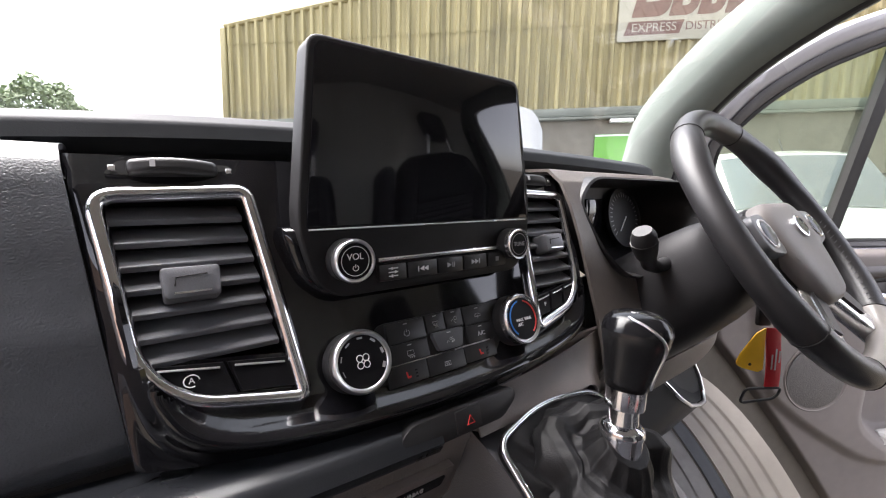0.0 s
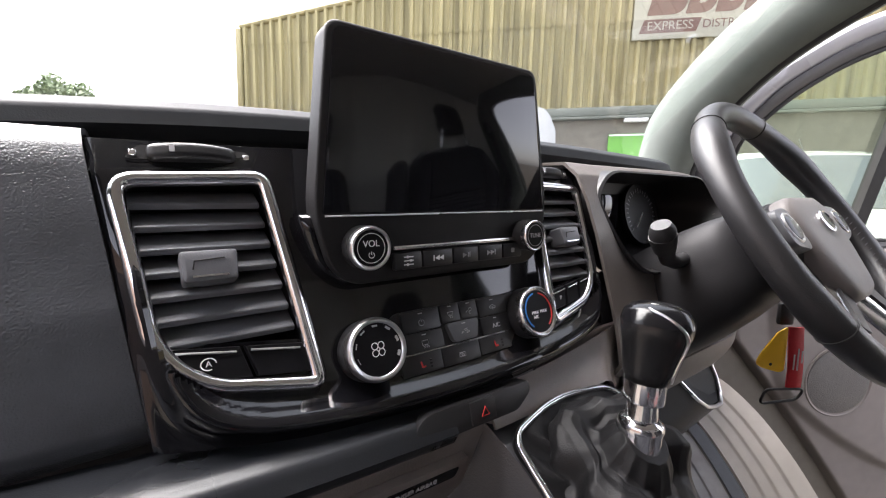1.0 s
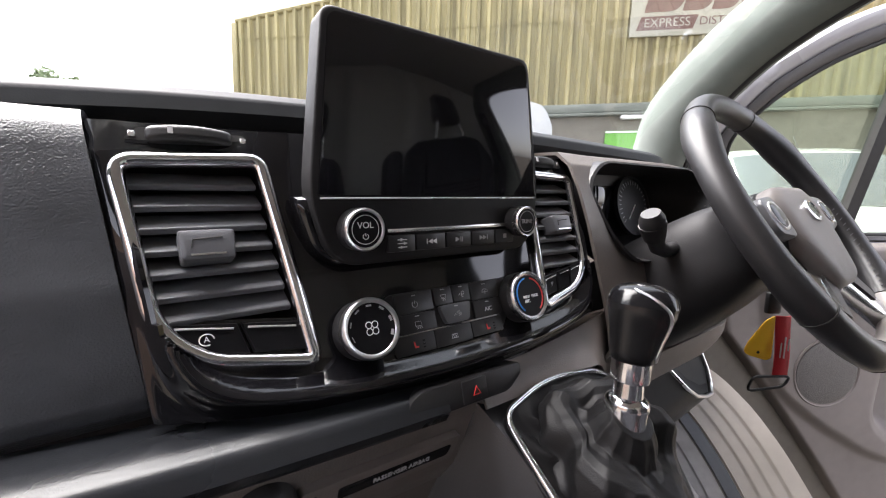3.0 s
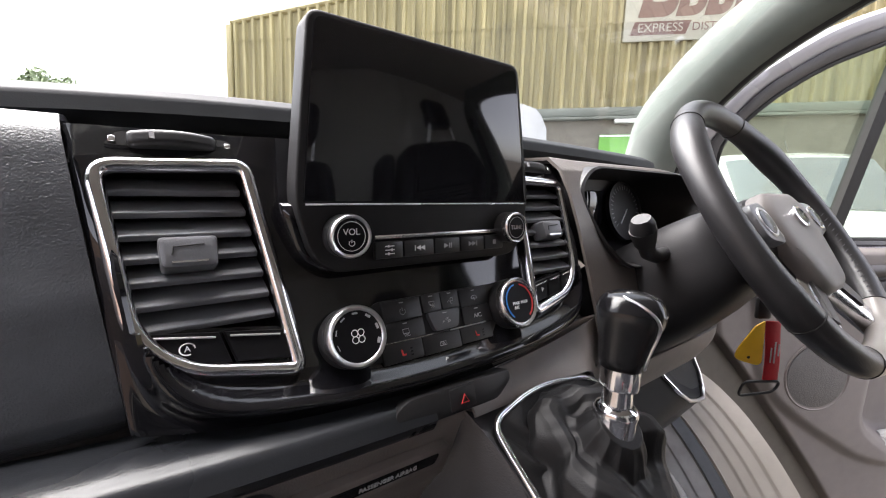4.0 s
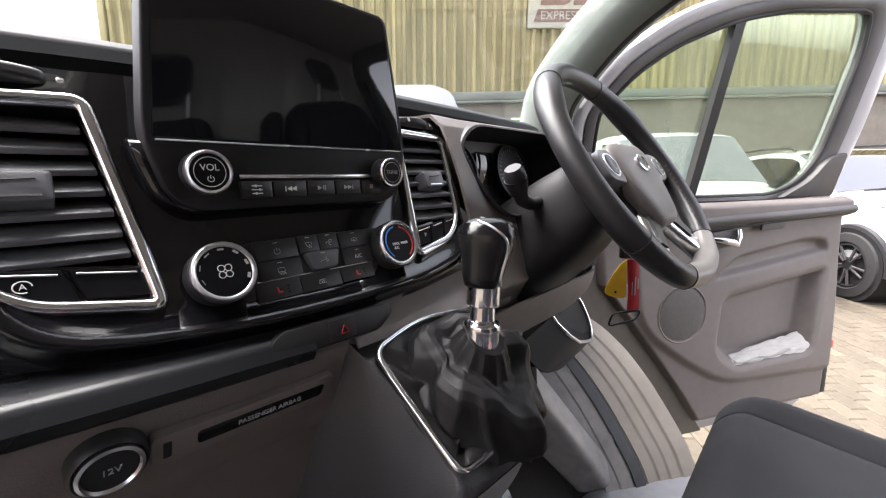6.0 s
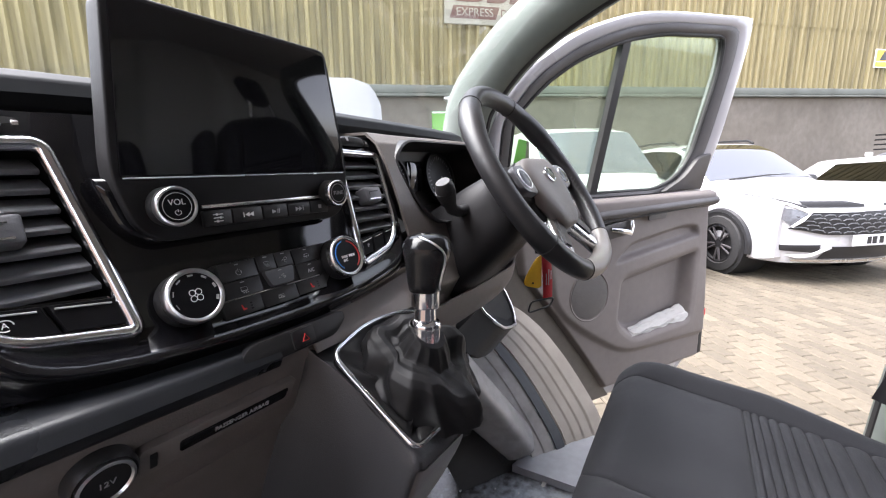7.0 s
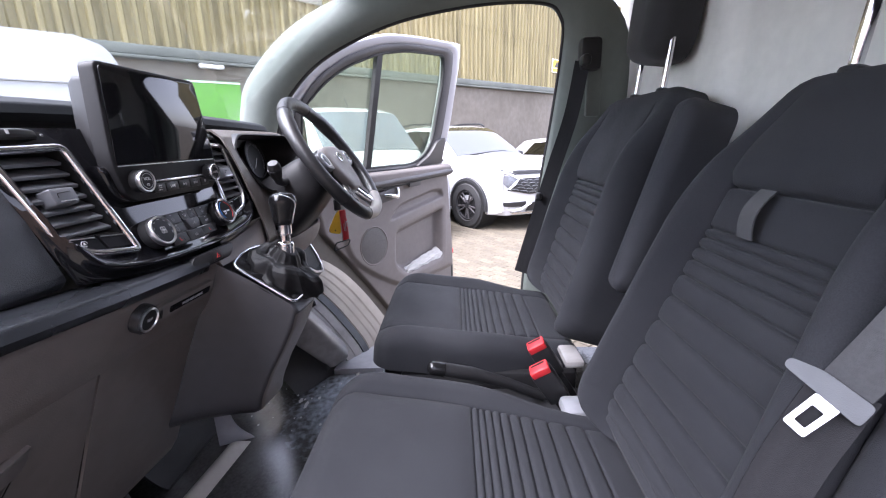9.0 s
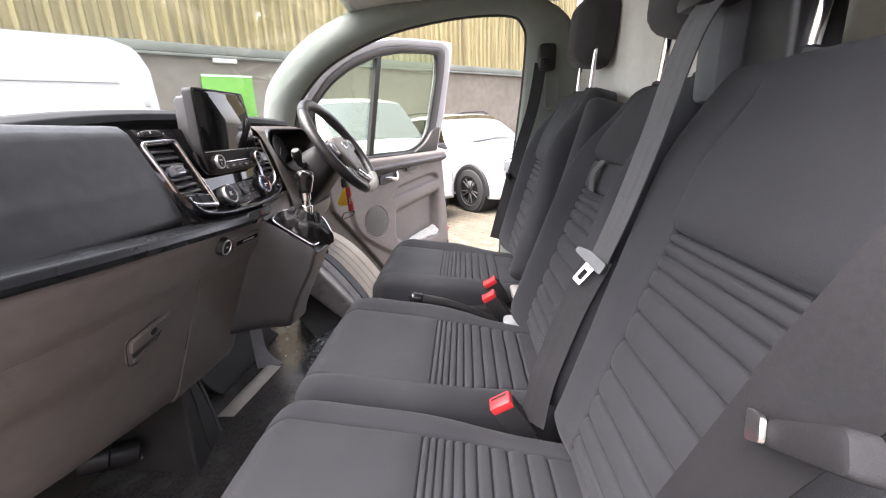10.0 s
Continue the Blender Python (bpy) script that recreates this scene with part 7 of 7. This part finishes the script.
suv, SUV_S = vehicle("suv", SUV_M, SUV_ROWS, "white parked SUV with a black honeycomb grille", "car", {
    "wheel": 0.355, "axles": (1.35, -1.33), "clad": True,
    "patches": [("side_window", "tint", lerpx(-1.75, -1.55, 0.53, 0.80), lerpx(0.72, 0.22, 0.53, 0.80), 0.53, 0.79, (1, -1))],
    "screens": [("windscreen", "carglass", 0.16, 0.90, 0.84)]})


def on_nose(y, z, off=0.0, x=2.262):
    """A place on the front of the SUV, which is bowed in plan."""
    return SUV_M @ V(x - 0.30 * (y / 0.9) ** 2 - 8.0 * max(0.0, abs(y) - 0.72) ** 2 - 0.25 * max(0.0, z - 0.72) - 1.6 * max(0.0, z - 0.885) - 0.35 * max(0.0, 0.42 - z) + off, y, z)


part("front_bumper", plate(lambda u, v: on_nose(-0.88 + 1.76 * u, 0.24 + 0.755 * v, 0.0), 40, 24, 0.004), M["paint"], suv, "white bumper", angle=60)
def grille_at(u, v, off):
    """u from -1 to 1 across, v up: the grille widens downwards under the lamps."""
    zb = 0.557 + 0.06 * smooth((abs(u) - 0.55) / 0.45)
    return on_nose(u * (0.60 + 0.17 * (1 - v)), zb + (0.795 - zb) * v, off)


gr_ = part("grille", plate(lambda u, v: grille_at(2 * u - 1, v, 0.022), 40, 10, 0.004), M["blackplastic"], suv, "black honeycomb grille")
for j in range(5):
    for i in range(11):
        y = -0.90 + 0.18 * i + (0.09 if j % 2 else 0)
        if abs(y) < 0.92:
            part("grille_bar", tube([grille_at(y - 0.075, 0.08 + 0.18 * j, 0.030), grille_at(y - 0.04, 0.15 + 0.18 * j, 0.032), grille_at(y + 0.04, 0.15 + 0.18 * j, 0.032), grille_at(y + 0.075, 0.08 + 0.18 * j, 0.030)], 0.006, 5), M["slat"], gr_)
part("grille_blade", plate(lambda u, v: on_nose(-0.60 + 1.20 * u, 0.792 + 0.026 * math.exp(-((u - 0.5) / 0.11) ** 4) + 0.034 * v, 0.034), 48, 4, 0.004), M["white"], suv, "bright blade above the grille")
for s in (-1, 1):
    part("upper_slot", plate(lambda u, v: on_nose(s * (0.12 + 0.54 * u), 0.840 + 0.008 * u + (0.030 + 0.028 * smooth(u * 3)) * v, 0.010), 20, 4, 0.004), M["blackplastic"], suv)
    lp = part("headlight", plate(lambda u, v: on_nose(s * (0.62 + 0.25 * u), (0.775 - 0.125 * smooth(u / 0.42) + 0.15 * smooth((u - 0.45) / 0.55)) * (1 - v) + (0.80 + 0.055 * u) * v, 0.022), 24, 10, 0.004), M["headlamp"], suv, "boomerang-shaped headlight")
    part("lamp_surround", tube([on_nose(s * 0.88, 0.945, 0.03), on_nose(s * 0.76, 0.875, 0.036), on_nose(s * 0.61, 0.790, 0.038), on_nose(s * 0.68, 0.715, 0.036), on_nose(s * 0.75, 0.640, 0.034)], [0.008, 0.014, 0.020, 0.018, 0.012], 8), M["white"], lp, "white running light")
    part("lamp_brow", tube([on_nose(s * 0.89, 0.975, 0.016), on_nose(s * 0.78, 0.915, 0.026), on_nose(s * 0.64, 0.845, 0.030)], [0.006, 0.014, 0.016], 8), M["blackplastic"], lp)
    part("lamp_divider", tube([on_nose(s * 0.83, 0.79, 0.032), on_nose(s * 0.70, 0.745, 0.034)], 0.007, 6), M["blackplastic"], lp)
    part("lower_intake", plate(lambda u, v: on_nose(s * (0.50 + 0.36 * u), 0.365 + 0.085 * v * (1 - 0.35 * u) + 0.02 * u, 0.012), 12, 5, 0.004), M["blackplastic"], suv)
    part("intake_blade", tube([on_nose(s * 0.87, 0.375, 0.02), on_nose(s * 0.66, 0.318, 0.03), on_nose(s * 0.56, 0.335, 0.03), on_nose(s * 0.42, 0.430, 0.02)], 0.024, 8, flat=0.6), M["paint"], suv)
    mm = SUV_M @ V(0.62, s * 1.0, 1.06)
    part("door_mirror", box((0, 0, 0), (0.16, 0.2, 0.14), 0.05, 3, m=basis(mm, CAR_F, CAR_L, V(0, 0, 1))), M["blackplastic"], suv)
    part("roof_rail", tube([SUV_M @ V(x, s * 0.62, z) for x, z in ((0.05, 1.61), (-0.05, 1.655), (-0.6, 1.675), (-1.4, 1.64), (-1.55, 1.59))], 0.02, 6), M["blackplastic"], suv)
part("lower_grille", plate(lambda u, v: on_nose((-0.42 + 0.84 * u) * (1 + 0.14 * (1 - v)), 0.295 + 0.135 * v, 0.012), 24, 5, 0.004), M["blackplastic"], suv)
part("skid_plate", plate(lambda u, v: on_nose(-0.70 + 1.40 * u, 0.262 + 0.024 * v, 0.034), 24, 3, 0.004), M["satin"], suv, "silver skid strip")
npl = part("number_plate", box((0, 0, 0), (0.52, 0.115, 0.012), 0.004, m=basis(on_nose(0, 0.50, 0.03), CAR_L, V(0, 0, 1), CAR_F)), M["white"], suv, "white number plate")
for i in range(7):
    part("plate_bar", box((0, 0, 0), (0.05, 0.075, 0.004), m=basis(on_nose(-0.20 + 0.062 * i + (0.02 if i > 3 else 0), 0.50, 0.038), CAR_L, V(0, 0, 1), CAR_F)), M["blackplastic"], npl)
part("wiper", tube([SUV_M @ V(0.93, -0.5, 1.115), SUV_M @ V(0.88, 0.1, 1.15), SUV_M @ V(0.86, 0.45, 1.15)], 0.01, 5), M["blackplastic"], suv)

HATCH = [(-2.0, 0.4, 0.85, 0.95, 0.68, 0.72, 0.5), (-1.85, 0.28, 0.95, 1.2, 0.82, 0.82, 0.58), (-1.5, 0.22, 0.97, 1.42, 0.87, 0.87, 0.60), (-0.3, 0.2, 0.95, 1.49, 0.89, 0.89, 0.64), (0.2, 0.2, 0.94, 1.43, 0.89, 0.89, 0.64), (1.1, 0.2, 0.93, 0.98, 0.88, 0.87, 0.72), (1.7, 0.22, 0.86, 0.92, 0.86, 0.82, 0.66), (2.0, 0.26, 0.74, 0.82, 0.76, 0.72, 0.55), (2.1, 0.34, 0.64, 0.7, 0.6, 0.56, 0.4)]
HM = basis(V(8.65, -3.55, 0), CAR_F, CAR_L, V(0, 0, 0.93))
hat, HS = vehicle("hatchback", HM, HATCH, "white parked hatchback beside the SUV", "car", {
    "wheel": 0.32, "axles": (1.25, -1.25),
    "patches": [("side_window", "tint", lerpx(-1.35, -1.15, 0.56, 0.78), lerpx(0.75, 0.30, 0.56, 0.78), 0.56, 0.77, (1, -1))],
    "screens": [("windscreen", "carglass", 0.25, 1.05, 0.84)]})
for s in (-1, 1):
    part("door_mirror", box((0, 0, 0), (0.15, 0.2, 0.13), 0.05, 3, m=basis(HM @ V(0.75, s * 0.98, 1.0), CAR_F, CAR_L, V(0, 0, 1))), M["paint"], hat)
part("aerial", box((0, 0, 0), (0.12, 0.03, 0.06), 0.015, m=basis(HM @ V(-1.2, 0, 1.49), CAR_F, CAR_L, V(0, 0, 1))), M["paint"], hat)

SVAN = [(-2.1, 0.4, 1.0, 1.75, 0.80, 0.84, 0.74), (-2.0, 0.3, 1.05, 1.82, 0.88, 0.89, 0.76), (0.2, 0.25, 1.08, 1.83, 0.9, 0.9, 0.76), (0.55, 0.25, 1.08, 1.76, 0.9, 0.9, 0.74), (1.25, 0.25, 1.05, 1.16, 0.9, 0.89, 0.78), (1.75, 0.26, 0.98, 1.06, 0.88, 0.84, 0.7), (2.0, 0.3, 0.85, 0.95, 0.78, 0.76, 0.6), (2.1, 0.36, 0.7, 0.8, 0.64, 0.62, 0.5)]
SVM = basis(V(6.40, 1.49, 0), CAR_F, CAR_L, V(0, 0, 1.06))
sv, SS = vehicle("small_van", SVM, SVAN, "small white parked van with a pale blue windscreen", "van", {
    "wheel": 0.32, "axles": (1.3, -1.4),
    "patches": [("side_window", "carglass", lerpx(0.0, 0.1, 0.54, 0.80), lerpx(0.95, 0.5, 0.54, 0.80), 0.54, 0.78, (1, -1))],
    "screens": [("windscreen", "carglass", 0.58, 1.22, 0.83)]})
for i in range(6):
    part("bonnet_mark", box((0, 0, 0), (0.012, 0.07, 0.05), m=basis(SVM @ V(2.02 - abs(i - 2.5) * 0.012, -0.24 + 0.095 * i, 0.905), CAR_F, CAR_L, V(0, 0, 1))), M["slat"], sv)
part("windscreen_paper", box((0, 0, 0), (0.02, 0.3, 0.1), m=basis(SVM @ V(1.12, -0.35, 1.20), CAR_F, CAR_L, V(0, 0, 1))), M["paper"], sv)
part("aerial", tube([SVM @ V(0.4, 0, 1.82), SVM @ V(0.3, 0, 1.95)], 0.008, 6), M["blackplastic"], sv)

# a large white van ahead of the dash
BF, BL = V(-0.69, 0.724, 0).normalized(), V(-0.724, -0.69, 0).normalized()
BVM = basis(V(2.52, 4.35, 0), BF, BL, V(0, 0, 1))
BVAN = [(-1.78, 0.5, 1.3, 2.10, 0.90, 0.92, 0.78), (-1.7, 0.45, 1.3, 2.29, 0.97, 0.97, 0.80), (-1.5, 0.4, 1.3, 2.36, 0.98, 0.98, 0.82), (-0.2, 0.4, 1.3, 2.37, 0.98, 0.98, 0.82), (0.05, 0.4, 1.3, 2.32, 0.98, 0.98, 0.80), (0.25, 0.4, 1.3, 2.20, 0.98, 0.98, 0.78), (0.5, 0.4, 1.3, 2.00, 0.98, 0.97, 0.78), (1.1, 0.4, 1.25, 1.42, 0.96, 0.95, 0.8), (1.5, 0.45, 1.1, 1.22, 0.9, 0.88, 0.7), (1.65, 0.5, 0.9, 1.0, 0.8, 0.76, 0.6)]
bv, BS = vehicle("large_van", BVM, BVAN, "large white panel van with plain sides", "van", {
    "wheel": 0.34, "axles": (0.95, -1.05),
    "patches": [("side_window", "tint", lerpx(0.1, 0.12, 0.54, 0.78), lerpx(0.8, 0.3, 0.54, 0.78), 0.54, 0.70, (1, -1))],
    "screens": [("windscreen", "carglass", 0.45, 1.05, 0.84)]})
for t in (0.60, 0.70):
    part("side_moulding", tube([BVM @ BS(-1.5 + 1.5 * i / 10, t, 1, 0.006) for i in range(11)], 0.012, 6), M["paint"], bv)
part("rear_door_hinge", box((0, 0, 0), (0.05, 0.03, 0.12), 0.01, m=basis(BVM @ BS(-1.68, 0.66, 1, 0.01), BF, BL, V(0, 0, 1))), M["paint"], bv)
part("rear_corner_lamp", tube([BVM @ BS(-1.72, 0.40, 1, 0.01), BVM @ BS(-1.72, 0.52, 1, 0.01)], 0.035, 8), M["redprint"], bv)

# dark pickup far off
PM_ = basis(V(12.2, -5.6, 0), CAR_F, CAR_L, V(0, 0, 1))
PICK = [(-2.2, 0.5, 1.05, 1.3, 0.8, 0.85, 0.7), (-1.0, 0.4, 1.1, 1.75, 0.92, 0.92, 0.72), (0.2, 0.4, 1.1, 1.8, 0.92, 0.92, 0.72), (1.0, 0.4, 1.1, 1.2, 0.92, 0.9, 0.76), (2.2, 0.5, 1.0, 1.08, 0.85, 0.8, 0.6)]
pkv, PS_ = vehicle("pickup", PM_, PICK, "dark grey pickup with a roof rack", "car", {
    "wheel": 0.38, "axles": (1.4, -1.5),
    "patches": [("side_window", "tint", lerpx(-0.9, -0.8, 0.54, 0.78), lerpx(0.8, 0.3, 0.54, 0.78), 0.54, 0.77, (1, -1))],
    "screens": [("windscreen", "tint", 0.25, 0.95, 0.84)]}, "slat")
for k in range(4):
    part("rack_bar", box((0, 0, 0), (0.9, 1.3, 0.03), m=basis(PM_ @ V(-1.6, 0, 1.5 + 0.11 * k), CAR_F, CAR_L, V(0, 0, 1))), M["blackplastic"], pkv)

# ---- far tree seen over the dash ----
TX, TY, TH = -4.4, 34.0, 8.6
tree = thing("tree", (TX, TY, 0), "rounded green tree beyond the yard", "tree")
part("trunk", tube([V(TX, TY, 0), V(TX + 0.1, TY, 3), V(TX - 0.1, TY, 5.6)], [0.35, 0.28, 0.2], 10), M["bark"], tree)
for k in range(5):
    a = k * 1.3
    part("limb", tube([V(TX, TY, 4.2), V(TX + 1.2 * math.cos(a), TY + 1.2 * math.sin(a), 5.4), V(TX + 2.0 * math.cos(a), TY + 2.0 * math.sin(a), 6.4)], [0.15, 0.1, 0.05], 7), M["bark"], tree)
rng = random.Random(5)
lv, lf = [], []
for i in range(5200):
    a, h = rng.uniform(0, 2 * math.pi), rng.uniform(-1, 1)
    rad = rng.uniform(0.55, 1.0) ** 0.5
    q = V(math.cos(a) * math.sqrt(1 - h * h), math.sin(a) * math.sqrt(1 - h * h), h)
    lump = 1 + 0.3 * noise.noise((q.x * 2.2, q.y * 2.2, q.z * 2.2))
    c = V(TX, TY, 6.2) + V(q.x * 2.3, q.y * 2.2, q.z * 2.3) * rad * lump
    d1 = V(rng.gauss(0, 1), rng.gauss(0, 1), rng.gauss(0, 1)).normalized() * rng.uniform(0.09, 0.2)
    d2 = d1.orthogonal().normalized() * d1.length * 0.6
    k = len(lv)
    lv += [c - d1, c + d2, c + d1, c - d2]
    lf.append((k, k + 1, k + 2, k + 3))
me = bpy.data.meshes.new("crown")
me.from_pydata([tuple(p) for p in lv], [], lf)
me.materials.append(M["leaf"])
part("crown", me, None, tree, "dense green leaves")


# ---- block paving ----
def paver_mesh(w, d):
    me = finish(box((0, 0, 0.0), (w, d, 0.06), 0.006, 1), "paver", M["paver"], 30)
    return me


PA, PB = V(0.78, 0.62, 0).normalized(), V(-0.62, 0.78, 0).normalized()
pav = part("pavement", box((4.5, -1.5, -0.012), (0.2, 0.2, 0.006)), M["joint"], label="tan block paving of the yard", kind="structure", cat="pavement")
pmesh = paver_mesh(0.196, 0.096)
rng = random.Random(3)
jv, jf = [], []
spots = []
for i in range(-20, 62):
    for j in range(-70, 60):
        c = PA * (0.2 * i + (0.1 if j % 2 else 0.0)) + PB * (0.1 * j) + V(2.5, -1.2, 0)
        if 1.0 < c.x < 13 and -5.5 < c.y < 3.5:
            spots.append(((c - V(2.6, -0.9, 0)).length, c))
spots.sort(key=lambda s: s[0])
ang = math.atan2(PA.y, PA.x)
for n_, (dist, c) in enumerate(spots):
    h = 0.0 + 0.0025 * noise.noise((c.x * 1.5, c.y * 1.5, 0)) + rng.uniform(-0.0012, 0.0012)
    if n_ < 300:
        ob = new("paver", pmesh)
        ob.matrix_world = Matrix.Translation(V(c.x, c.y, -0.03 + h)) @ Matrix.Rotation(ang + rng.uniform(-0.006, 0.006), 4, "Z")
        ob.parent = pav
    else:
        k = len(jv)
        for sz, e in ((-0.008, 0.0), (-0.003 + h, 0.0), (h, 0.005)):
            for sx, sy in ((-1, -1), (1, -1), (1, 1), (-1, 1)):
                p = c + PA * (sx * (0.098 - e)) + PB * (sy * (0.048 - e))
                jv.append((p.x, p.y, sz))
        for r_ in (0, 4):
            for q in range(4):
                jf.append((k + r_ + q, k + r_ + (q + 1) % 4, k + r_ + 4 + (q + 1) % 4, k + r_ + 4 + q))
        jf.append((k + 8, k + 9, k + 10, k + 11))
me = bpy.data.meshes.new("far_pavers")
me.from_pydata(jv, [], jf)
me.materials.append(M["paver"])
part("far_pavers", me, None, pav, "tan paving blocks", kind="stuff")
